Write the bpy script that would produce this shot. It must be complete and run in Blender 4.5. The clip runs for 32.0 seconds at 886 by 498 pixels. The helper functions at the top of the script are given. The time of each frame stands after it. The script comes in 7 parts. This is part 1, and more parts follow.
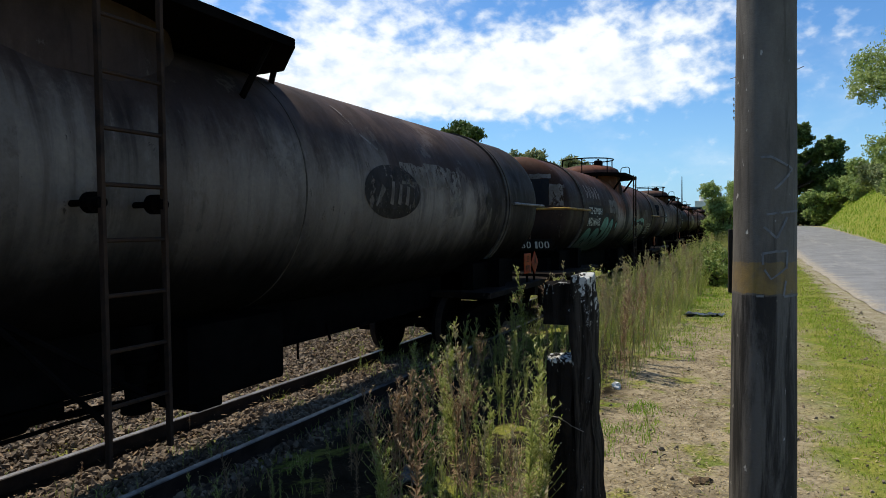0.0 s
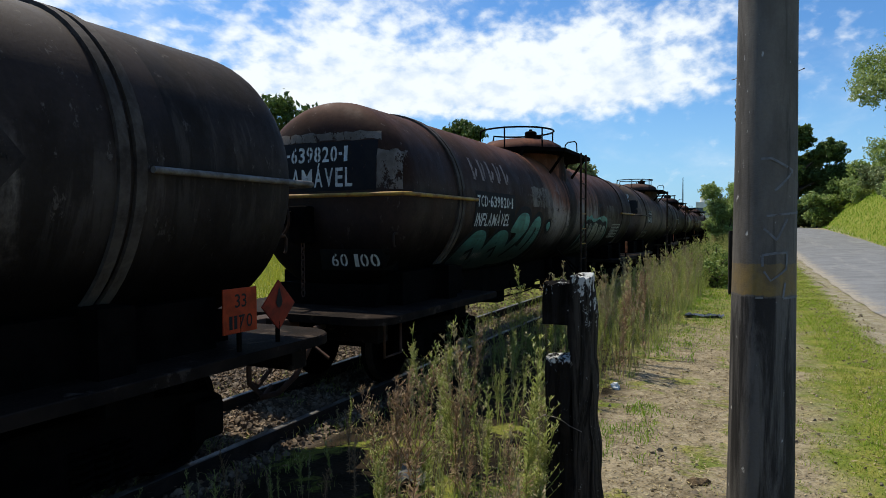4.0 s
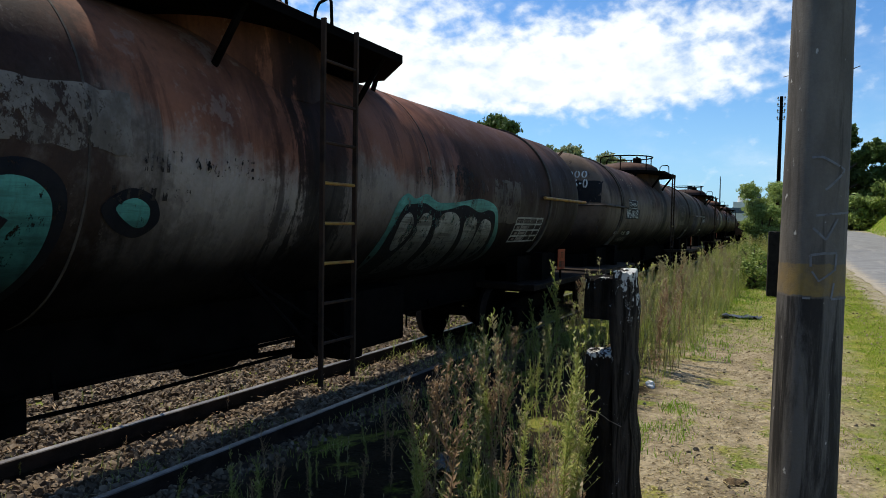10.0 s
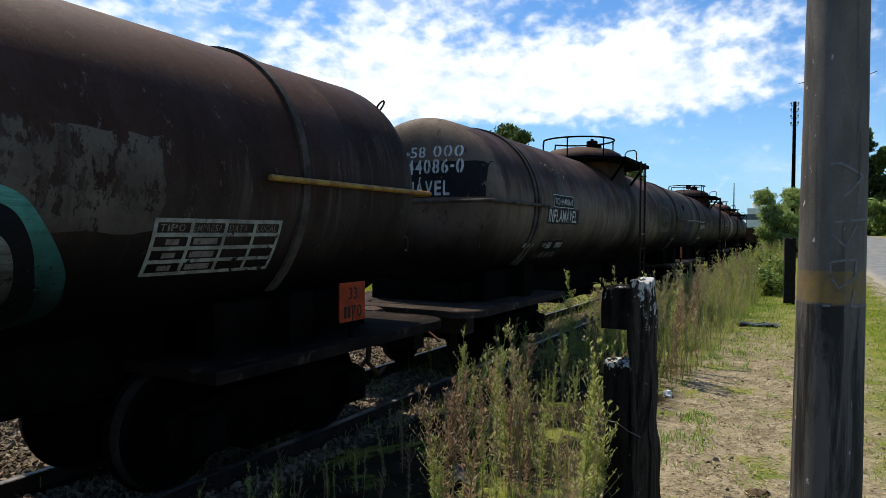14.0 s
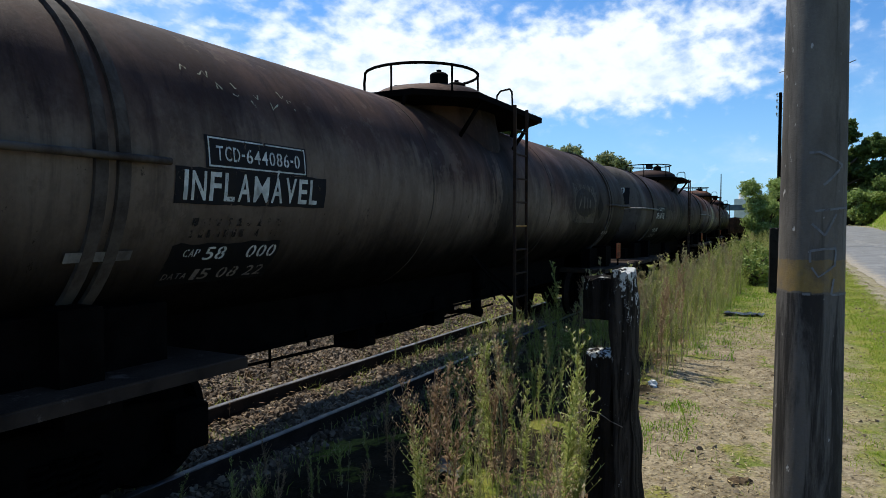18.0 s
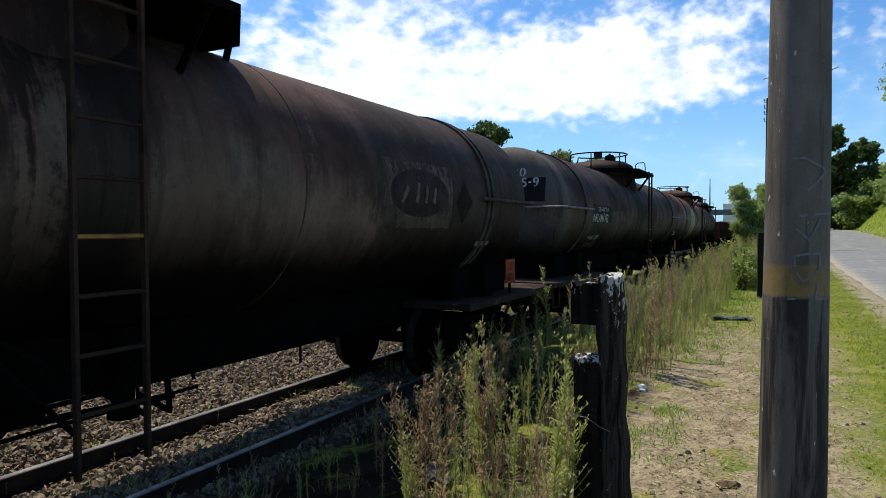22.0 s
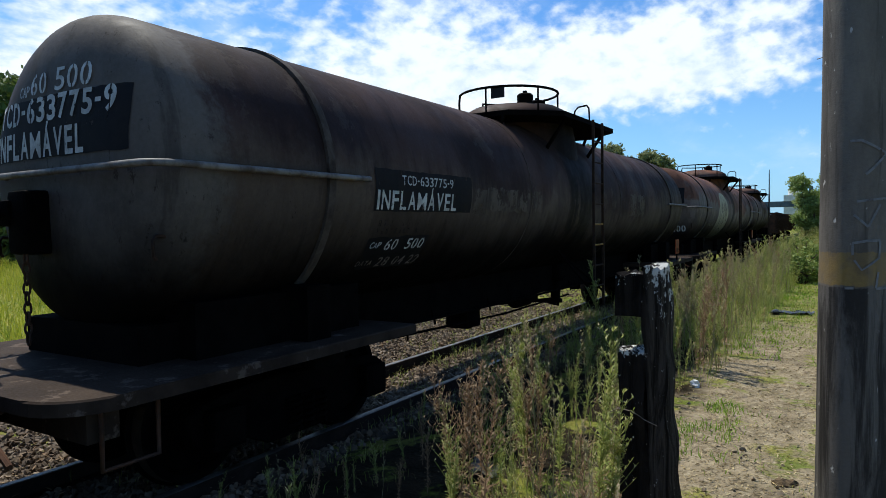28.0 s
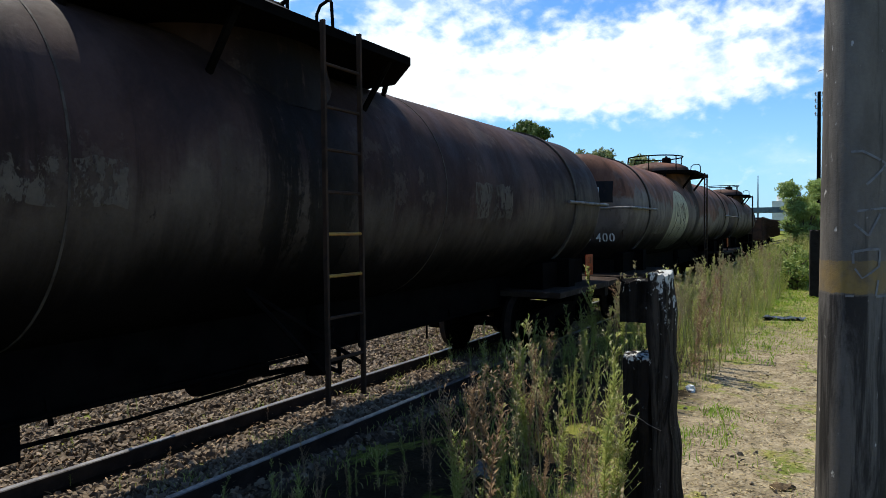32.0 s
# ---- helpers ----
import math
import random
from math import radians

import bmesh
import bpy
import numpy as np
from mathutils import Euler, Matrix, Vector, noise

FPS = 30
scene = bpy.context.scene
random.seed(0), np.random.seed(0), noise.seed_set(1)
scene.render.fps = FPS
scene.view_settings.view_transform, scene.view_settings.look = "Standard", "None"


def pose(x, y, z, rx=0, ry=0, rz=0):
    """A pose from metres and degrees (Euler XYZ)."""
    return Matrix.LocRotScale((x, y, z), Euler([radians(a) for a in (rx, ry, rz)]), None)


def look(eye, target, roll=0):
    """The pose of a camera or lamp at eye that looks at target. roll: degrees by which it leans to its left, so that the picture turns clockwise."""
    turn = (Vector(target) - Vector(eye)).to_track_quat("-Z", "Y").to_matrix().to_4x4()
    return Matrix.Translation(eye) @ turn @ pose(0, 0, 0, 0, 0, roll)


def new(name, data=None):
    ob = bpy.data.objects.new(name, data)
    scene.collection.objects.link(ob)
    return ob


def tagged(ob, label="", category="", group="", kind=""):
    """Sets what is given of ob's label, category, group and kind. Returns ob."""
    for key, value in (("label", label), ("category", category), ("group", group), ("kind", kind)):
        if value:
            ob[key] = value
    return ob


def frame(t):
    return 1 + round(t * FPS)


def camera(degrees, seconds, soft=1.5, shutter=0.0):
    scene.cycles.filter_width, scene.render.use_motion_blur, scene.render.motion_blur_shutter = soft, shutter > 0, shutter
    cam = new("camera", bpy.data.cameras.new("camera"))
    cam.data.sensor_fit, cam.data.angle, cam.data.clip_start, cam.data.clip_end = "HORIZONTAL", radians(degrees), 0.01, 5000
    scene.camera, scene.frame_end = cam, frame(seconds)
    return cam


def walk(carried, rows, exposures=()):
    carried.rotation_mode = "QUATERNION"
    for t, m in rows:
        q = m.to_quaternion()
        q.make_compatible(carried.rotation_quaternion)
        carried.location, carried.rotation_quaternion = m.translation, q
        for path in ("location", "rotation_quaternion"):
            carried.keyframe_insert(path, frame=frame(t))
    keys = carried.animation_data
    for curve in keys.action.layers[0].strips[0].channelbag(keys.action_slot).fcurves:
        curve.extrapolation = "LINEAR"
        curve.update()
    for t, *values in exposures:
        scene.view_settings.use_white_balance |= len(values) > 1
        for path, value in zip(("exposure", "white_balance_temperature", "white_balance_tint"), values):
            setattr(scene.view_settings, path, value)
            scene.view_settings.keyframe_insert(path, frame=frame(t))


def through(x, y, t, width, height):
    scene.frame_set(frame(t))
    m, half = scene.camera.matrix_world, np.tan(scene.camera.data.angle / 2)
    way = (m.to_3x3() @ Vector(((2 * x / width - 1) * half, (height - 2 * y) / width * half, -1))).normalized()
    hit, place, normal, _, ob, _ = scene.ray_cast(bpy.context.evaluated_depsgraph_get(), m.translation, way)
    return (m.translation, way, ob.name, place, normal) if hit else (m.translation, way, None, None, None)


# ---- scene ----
# ---------------------------------------------------------------- camera
CAMERA_FOV = 67.74
cam = camera(CAMERA_FOV, 32.0, soft=0.9)
PATH = [  # seconds, x, y, z, pitch, roll, yaw
    (0.0, -0.001, 0.055, 1.607, -1.82, 0.72, 25.25),
    (0.5, -0.003, 0.052, 1.606, -1.84, 0.59, 25.31),
    (1.0, -0.009, 0.050, 1.606, -1.92, 0.35, 25.20),
    (1.5, -0.013, 0.044, 1.607, -2.03, 0.23, 25.38),
    (2.0, -0.017, 0.039, 1.606, -1.80, 0.14, 25.10),
    (2.5, -0.022, 0.039, 1.607, -2.05, -0.05, 25.10),
    (4.5, 0.011, 0.063, 1.606, -1.81, 0.35, 25.29),
    (5.0, 0.014, 0.064, 1.605, -1.64, 0.37, 25.17),
    (5.5, 0.009, 0.056, 1.607, -1.37, 0.42, 25.11),
    (6.0, 0.006, 0.043, 1.607, -1.48, 0.34, 25.09),
    (6.5, -0.003, 0.038, 1.605, -1.62, 0.08, 25.19),
    (7.0, -0.011, 0.030, 1.605, -1.70, 0.02, 25.59),
    (7.5, -0.011, 0.032, 1.605, -1.65, 0.06, 25.68),
    (8.0, -0.020, 0.027, 1.604, -1.66, 0.06, 26.37),
    (8.5, -0.030, 0.009, 1.602, -1.88, -0.31, 27.37),
    (9.0, -0.037, 0.009, 1.601, -2.13, -0.44, 27.77),
    (9.5, -0.040, -0.002, 1.601, -2.34, -0.70, 28.18),
    (10.0, -0.036, -0.004, 1.596, -2.42, -1.00, 28.02),
    (10.5, -0.037, 0.000, 1.595, -2.25, -0.51, 27.77),
    (11.0, -0.036, -0.003, 1.598, -1.92, -0.48, 28.24),
    (11.5, -0.031, 0.009, 1.599, -1.67, -0.64, 28.09),
    (12.0, -0.029, 0.004, 1.601, -1.32, -0.46, 28.13),
    (12.5, -0.035, -0.006, 1.603, -1.34, -0.17, 28.52),
    (13.0, -0.039, -0.008, 1.599, -1.47, -0.22, 28.68),
    (13.5, -0.044, -0.015, 1.602, -1.36, -0.08, 29.01),
    (14.0, -0.047, -0.016, 1.601, -1.55, -0.31, 29.08),
    (14.5, -0.047, -0.004, 1.601, -1.63, -0.28, 28.43),
    (16.5, -0.037, 0.023, 1.597, -2.69, -0.32, 28.73),
    (17.0, -0.041, 0.017, 1.597, -2.61, -0.46, 28.34),
    (17.5, -0.036, 0.014, 1.598, -2.23, -0.52, 28.17),
    (18.0, -0.023, 0.019, 1.596, -2.21, 0.04, 28.13),
    (18.5, -0.011, 0.027, 1.597, -2.10, 0.21, 28.10),
    (19.0, -0.006, 0.041, 1.598, -1.89, 0.13, 28.36),
    (19.5, -0.000, 0.036, 1.598, -1.75, -0.17, 27.90),
    (20.0, -0.006, 0.025, 1.597, -1.89, -0.01, 27.86),
    (20.5, -0.000, 0.027, 1.598, -2.03, 0.11, 27.26),
    (21.0, -0.006, 0.027, 1.598, -1.74, 0.17, 27.73),
    (21.5, -0.013, 0.016, 1.602, -1.52, 0.07, 27.81),
    (22.0, -0.009, 0.023, 1.599, -1.77, 0.15, 27.34),
    (22.5, -0.010, 0.024, 1.601, -1.58, -0.24, 27.30),
    (23.0, -0.013, 0.020, 1.599, -1.81, -0.26, 27.16),
    (23.5, -0.016, 0.016, 1.599, -1.66, -0.48, 27.49),
    (24.0, -0.019, 0.001, 1.596, -1.47, -0.41, 27.83),
    (24.5, -0.018, -0.001, 1.598, -1.62, -0.27, 28.33),
    (25.0, -0.014, 0.010, 1.595, -1.58, -0.30, 28.62),
    (25.5, -0.004, 0.048, 1.593, -1.59, -0.39, 28.92),
    (27.5, 0.027, 0.092, 1.582, -1.57, 0.52, 30.58),
    (28.0, 0.025, 0.053, 1.575, -1.99, 0.95, 31.65),
    (28.5, 0.010, 0.003, 1.574, -2.01, 1.24, 32.67),
    (29.0, -0.011, -0.009, 1.571, -2.12, 0.78, 33.19),
    (29.5, -0.011, -0.027, 1.576, -1.48, 0.51, 32.82),
    (30.0, -0.015, -0.029, 1.584, -1.93, 0.77, 32.29),
    (30.5, -0.015, -0.056, 1.585, -1.85, 0.40, 31.46),
    (31.0, -0.027, -0.030, 1.582, -1.80, 0.41, 31.05),
    (31.5, -0.024, -0.018, 1.588, -1.78, 0.56, 30.92),
    (32.0, -0.026, -0.016, 1.589, -1.69, 0.61, 30.84),
]
# the clip's camera lets its exposure drift a little
walk(cam, [(t, pose(x, y, z, 90 + p, r, w)) for t, x, y, z, p, r, w in PATH],
     exposures=((0, 0.20, 6750, 10), (2, 0.14, 6650, 10), (4.5, 0.12, 6550, 9), (5.5, -0.02, 6150, 6), (7, 0.08, 6250, 7), (8, 0.12, 6550, 9), (10, 0.24, 6750, 10), (14.5, 0.28, 6750, 10),
                (17, 0.22, 6350, 9), (19, 0.24, 6500, 10), (22, 0.32, 6700, 10), (25.5, 0.30, 6650, 10), (27.5, 0.20, 6350, 9), (28.5, 0.22, 6300, 9), (30, 0.30, 6450, 9), (32, 0.44, 6500, 10)))

# ---------------------------------------------------------------- light
SUN_EL, SUN_AZ = 60.0, 290.0           # degrees; azimuth clockwise from +y


def sun_direction():
    e, a = radians(SUN_EL), radians(SUN_AZ)
    return Vector((math.cos(e) * math.sin(a), math.cos(e) * math.cos(a), math.sin(e)))


def make_world():
    w = bpy.data.worlds.new("sky")
    scene.world = w
    w.use_nodes = True
    nt = w.node_tree
    nt.nodes.clear()
    N, L = nt.nodes.new, nt.links.new
    sky = N("ShaderNodeTexSky")
    sky.sky_type = 'NISHITA'
    sky.sun_disc = False
    sky.sun_elevation, sky.sun_rotation = radians(SUN_EL), radians(SUN_AZ)
    sky.air_density, sky.dust_density, sky.ozone_density = 1.0, 0.6, 1.6
    co = N("ShaderNodeTexCoord")
    sep = N("ShaderNodeSeparateXYZ")
    L(co.outputs["Generated"], sep.inputs[0])

    def mth(op, a, b=None, clamp=False):
        n = N("ShaderNodeMath")
        n.operation = op
        n.use_clamp = clamp
        for i, v in enumerate((a, b)):
            if v is None:
                continue
            if isinstance(v, (int, float)):
                n.inputs[i].default_value = v
            else:
                L(v, n.inputs[i])
        return n.outputs[0]

    def rng(v, a, b, c=0.0, d=1.0):
        n = N("ShaderNodeMapRange")
        n.interpolation_type = 'SMOOTHSTEP'
        L(v, n.inputs[0])
        for i, q in enumerate((a, b, c, d)):
            n.inputs[1 + i].default_value = q
        return n.outputs[0]

    zc = mth('MAXIMUM', sep.outputs[2], 0.02)
    zc = mth('ADD', zc, 0.10)
    u = mth('DIVIDE', sep.outputs[0], zc)
    v = mth('DIVIDE', sep.outputs[1], zc)
    pl = N("ShaderNodeCombineXYZ")
    L(u, pl.inputs[0])
    L(v, pl.inputs[1])

    def nz(scale, detail, rough, off, dist=0.0):
        mp = N("ShaderNodeMapping")
        mp.inputs[1].default_value = off
        mp.inputs[3].default_value = scale
        L(pl.outputs[0], mp.inputs[0])
        n = N("ShaderNodeTexNoise")
        n.inputs["Scale"].default_value = 1.0
        n.inputs["Detail"].default_value = detail
        n.inputs["Roughness"].default_value = rough
        n.inputs["Distortion"].default_value = dist
        L(mp.outputs[0], n.inputs[0])
        return n.outputs[0]

    def dirn(scale, detail, rough, stretch, dist=0.0):
        mp = N("ShaderNodeMapping")
        mp.inputs[3].default_value = stretch
        mp.inputs[2].default_value = (0.35, 0.3, 0.5)
        L(co.outputs["Generated"], mp.inputs[0])
        n = N("ShaderNodeTexNoise")
        for k, q in (("Scale", scale), ("Detail", detail), ("Roughness", rough), ("Distortion", dist)):
            n.inputs[k].default_value = q
        L(mp.outputs[0], n.inputs[0])
        return n.outputs[0]

    big = nz((0.42, 0.42, 1), 5, 0.55, (3.1, 1.7, 0), 0.4)
    ripple = dirn(22, 5, 0.50, (1.6, 0.75, 2.3), 0.12)
    soft = dirn(4.6, 6, 0.60, (1, 1, 1.9), 0.15)
    # the broad bank of cloud over the line, breaking into ripples above and wisps below
    height = sep.outputs[2]
    bank = mth('MULTIPLY', rng(height, 0.135, 0.20), rng(height, 0.34, 0.17))
    side = N("ShaderNodeVectorMath")
    side.operation = 'DOT_PRODUCT'
    L(co.outputs["Generated"], side.inputs[0])
    side.inputs[1].default_value = (-0.37, 0.89, 0.26)
    aside = rng(side.outputs["Value"], 0.90, 0.985)
    d = mth('ADD', mth('MULTIPLY', soft, 0.55), mth('MULTIPLY', ripple, 0.62))
    d = mth('ADD', d, mth('MULTIPLY', mth('MULTIPLY', bank, aside), 0.46))
    d = mth('ADD', d, mth('MULTIPLY', mth('MULTIPLY', rng(height, 0.16, 0.24), rng(side.outputs["Value"], 0.70, 0.95)), 0.07))
    left = N("ShaderNodeVectorMath")
    left.operation = 'DOT_PRODUCT'
    L(co.outputs["Generated"], left.inputs[0])
    left.inputs[1].default_value = (-0.87, 0.45, 0.18)
    d = mth('ADD', d, mth('MULTIPLY', rng(left.outputs["Value"], 0.972, 0.996), 0.30))
    cover = rng(d, 0.61, 0.93)
    thin = mth('MULTIPLY', rng(soft, 0.46, 0.72), 0.30)
    cover = mth('MAXIMUM', cover, mth('MULTIPLY', thin, rng(height, 0.02, 0.10)))
    shade = rng(mth('ADD', ripple, mth('MULTIPLY', soft, 0.5)), 0.55, 0.85, 0.45, 1.0)
    white = N("ShaderNodeMixRGB")
    white.inputs[1].default_value = (6.6, 8.4, 10.8, 1)
    white.inputs[2].default_value = (11.0, 11.9, 12.7, 1)
    L(shade, white.inputs[0])
    mix = N("ShaderNodeMixRGB")
    L(cover, mix.inputs[0])
    blue = N("ShaderNodeMixRGB")
    blue.blend_type = 'MULTIPLY'
    blue.inputs[0].default_value = 1.0
    blue.inputs[2].default_value = (0.70, 1.19, 1.68, 1)
    L(sky.outputs[0], blue.inputs[1])
    haze = N("ShaderNodeMixRGB")
    haze.inputs[2].default_value = (5.0, 8.4, 11.8, 1)
    L(rng(height, 0.24, 0.0, 0.0, 0.55), haze.inputs[0])
    L(blue.outputs[0], haze.inputs[1])
    L(haze.outputs[0], mix.inputs[1])
    L(white.outputs[0], mix.inputs[2])
    bg = N("ShaderNodeBackground")
    bg.inputs[1].default_value = 0.078
    L(mix.outputs[0], bg.inputs[0])
    out = N("ShaderNodeOutputWorld")
    L(bg.outputs[0], out.inputs[0])


make_world()
sun_data = bpy.data.lights.new("sun", 'SUN')
sun_data.energy, sun_data.angle, sun_data.color = 5.0, radians(0.6), (1.0, 0.95, 0.83)
sun = new("sun", sun_data)
sun.matrix_world = look(sun_direction() * 60, (0, 0, 0))

# ---------------------------------------------------------------- materials
MATS = {}


def nodes_of(name):
    m = bpy.data.materials.new(name)
    m.use_nodes = True
    nt = m.node_tree
    nt.nodes.clear()
    out = nt.nodes.new("ShaderNodeOutputMaterial")
    b = nt.nodes.new("ShaderNodeBsdfPrincipled")
    nt.links.new(b.outputs[0], out.inputs[0])
    return m, nt, b


class Nodes:
    """Short names for building one node tree."""

    def __init__(self, nt):
        self.nt = nt
        self.co = nt.nodes.new("ShaderNodeTexCoord").outputs["Object"]

    def link(self, a, b):
        self.nt.links.new(a, b)

    def put(self, sock, v):
        if isinstance(v, (int, float, tuple)):
            sock.default_value = v
        else:
            self.link(v, sock)

    def noise(self, scale, detail=5, rough=0.6, stretch=(1, 1, 1), dist=0.0, off=(0, 0, 0)):
        mp = self.nt.nodes.new("ShaderNodeMapping")
        mp.inputs[3].default_value = stretch
        mp.inputs[1].default_value = off
        self.link(self.co, mp.inputs[0])
        n = self.nt.nodes.new("ShaderNodeTexNoise")
        for k, v in (("Scale", scale), ("Detail", detail), ("Roughness", rough), ("Distortion", dist)):
            n.inputs[k].default_value = v
        self.link(mp.outputs[0], n.inputs[0])
        return n.outputs[0]

    def voronoi(self, scale, stretch=(1, 1, 1), feature='F1'):
        mp = self.nt.nodes.new("ShaderNodeMapping")
        mp.inputs[3].default_value = stretch
        self.link(self.co, mp.inputs[0])
        n = self.nt.nodes.new("ShaderNodeTexVoronoi")
        n.feature = feature
        n.inputs["Scale"].default_value = scale
        self.link(mp.outputs[0], n.inputs[0])
        return n

    def rng(self, v, a, b, c=0.0, d=1.0, smooth=True):
        n = self.nt.nodes.new("ShaderNodeMapRange")
        n.interpolation_type = 'SMOOTHSTEP' if smooth else 'LINEAR'
        self.put(n.inputs[0], v)
        for i, q in enumerate((a, b, c, d)):
            n.inputs[1 + i].default_value = q
        return n.outputs[0]

    def math(self, op, a, b=0.0):
        n = self.nt.nodes.new("ShaderNodeMath")
        n.operation = op
        self.put(n.inputs[0], a)
        self.put(n.inputs[1], b)
        return n.outputs[0]

    def mix(self, f, a, b, kind='MIX'):
        n = self.nt.nodes.new("ShaderNodeMixRGB")
        n.blend_type = kind
        self.put(n.inputs[0], f)
        for i, v in ((1, a), (2, b)):
            if isinstance(v, tuple) and len(v) == 3:
                v = (*v, 1)
            self.put(n.inputs[i], v)
        return n.outputs[0]

    def axis(self, i):
        s = self.nt.nodes.new("ShaderNodeSeparateXYZ")
        self.link(self.co, s.inputs[0])
        return s.outputs[i]

    def bump(self, b, h, strength, dist=0.01):
        n = self.nt.nodes.new("ShaderNodeBump")
        n.inputs["Strength"].default_value = strength
        n.inputs["Distance"].default_value = dist
        self.link(h, n.inputs["Height"])
        self.link(n.outputs[0], b.inputs["Normal"])

    def island(self):
        return self.nt.nodes.new("ShaderNodeNewGeometry").outputs["Random Per Island"]

    def each(self):
        return self.nt.nodes.new("ShaderNodeObjectInfo").outputs["Random"]


def plain(name, a, b, scale=8.0, rough=0.7, metal=0.0, fine=60.0, bump=0.25, dist=0.004, vary=0.0, spots=None, gloss=0.14, apart=0.0):
    """A worn surface: two tones at two scales, with fine relief."""
    if name in MATS:
        return MATS[name]
    m, nt, bs = nodes_of(name)
    n = Nodes(nt)
    k = n.rng(n.noise(scale, 6, 0.65, dist=0.3), 0.35, 0.66)
    col = n.mix(k, a, b)
    f = n.noise(fine, 4, 0.6)
    col = n.mix(0.35, col, n.mix(f, (0.25, 0.25, 0.25), (1.0, 1.0, 1.0)), 'MULTIPLY') if fine else col
    if spots:
        col = n.mix(n.rng(n.noise(scale * 2.3, 7, 0.7, off=(4, 2, 9)), 0.56, 0.64), col, spots)
    if apart:
        col = n.mix(n.rng(n.island(), 0, 1, 0, apart), col, (0.045, 0.033, 0.025))
    if vary:
        col = n.mix(n.rng(n.each(), 0, 1, 0, vary), col, (0.02, 0.018, 0.015))
    n.put(bs.inputs["Base Color"], col)
    n.put(bs.inputs["Roughness"], n.rng(f, 0.2, 0.8, rough - 0.12, rough + 0.12))
    bs.inputs["Metallic"].default_value = metal
    bs.inputs["Specular IOR Level"].default_value = gloss
    if bump:
        n.bump(bs, f, bump, dist)
    MATS[name] = m
    return m


def tank_paint(name, paint, rust, low, rust_from, seed, streak=0.5, dark=(0.020, 0.014, 0.012), patch=0.25, bare=(-20, 20), ends=None, spill=0.7, peel=0.25, wear=0.9, soft=0.06, tail=0.0, head=None):
    """Old tank paint: rust over the top, oil runs under the dome, run-down streaks, a sooty belly with its underside
    shade painted in. Object z is metres over the rail.
    """
    m, nt, bs = nodes_of(name)
    n = Nodes(nt)
    o = (seed * 3.7, seed * 9.1, seed * 1.3)
    y, z = n.axis(1), n.axis(2)
    big = n.noise(0.55, 5, 0.55, dist=0.6, off=o)
    mid = n.noise(2.2, 7, 0.66, stretch=(1, 1, 0.6), dist=0.5, off=o)
    fine = n.noise(38, 5, 0.65, off=o)
    grit = n.noise(11, 8, 0.72, off=(o[2], o[1], o[0]), dist=0.3)
    runs = n.noise(6.5, 6, 0.66, stretch=(0.35, 1.0, 0.10), dist=0.35, off=o)
    wide = n.noise(1.5, 4, 0.6, stretch=(0.3, 1.0, 0.10), dist=0.2, off=(o[1], 2, 7))
    # each plate course has weathered a little differently
    fl = n.math('FLOOR', n.math('ADD', n.math('DIVIDE', y, 1.78), seed * 0.37), 0)
    wn = nt.nodes.new("ShaderNodeTexWhiteNoise")
    wn.noise_dimensions = '1D'
    n.link(fl, wn.inputs["W"])
    course = n.rng(wn.outputs["Value"], 0, 1, 0.80, 1.16, False)
    shove = n.math('MULTIPLY', n.math('SUBTRACT', wn.outputs["Value"], 0.5), 0.34)
    edge = n.math('ADD', n.math('ADD', z, shove), n.math('MULTIPLY', n.math('SUBTRACT', big, 0.5), 1.1))
    edge = n.math('ADD', edge, n.math('MULTIPLY', n.math('SUBTRACT', runs, 0.5), 0.5))
    edge = n.math('ADD', edge, n.math('MULTIPLY', n.math('SUBTRACT', grit, 0.5), 0.30))
    top = n.rng(edge, rust_from - soft, rust_from + soft)
    # grey paint, washed lighter and darker in wide soft runs
    col = n.mix(n.rng(mid, 0.34, 0.64), paint, tuple(v * 0.74 for v in paint))
    col = n.mix(n.math('MULTIPLY', n.rng(wide, 0.42, 0.64), 0.45), col, tuple(v * q * 0.55 for v, q in zip(paint, (1.05, 0.92, 0.82))))
    col = n.mix(n.math('MULTIPLY', n.rng(runs, 0.52, 0.68), streak), col, dark)
    col = n.mix(n.math('MULTIPLY', n.rng(runs, 0.42, 0.28), streak * 0.35), col, tuple(min(1, v * 1.4) for v in paint))
    flake = n.math('ADD', n.noise(1.1, 8, 0.74, stretch=(1, 1, 0.8), off=(o[1], o[0], 4)), n.math('MULTIPLY', n.math('SUBTRACT', grit, 0.5), 0.12))
    col = n.mix(n.math('MULTIPLY', n.rng(flake, 0.54, 0.59), patch), col, dark)
    # scabs where the paint has come off in small chips
    chips = n.noise(9, 9, 0.80, stretch=(1, 1, 0.5), off=(o[0], 5, o[1]))
    col = n.mix(n.math('MULTIPLY', n.rng(chips, 0.625, 0.645), wear * 0.8), col, dark)
    rusty = n.mix(n.rng(n.noise(1.1, 6, 0.62, stretch=(1, 1, 0.45), dist=0.5, off=(o[2], 3, o[0])), 0.38, 0.60), rust, tuple(v * q for v, q in zip(rust, (0.46, 0.46, 0.50))))
    rusty = n.mix(n.math('MULTIPLY', n.rng(runs, 0.52, 0.64), 0.45), rusty, dark)
    rusty = n.mix(n.math('MULTIPLY', n.rng(grit, 0.60, 0.74), 0.35), rusty, tuple(min(1, v * 1.5) for v in rust))
    col = n.mix(top, col, rusty)
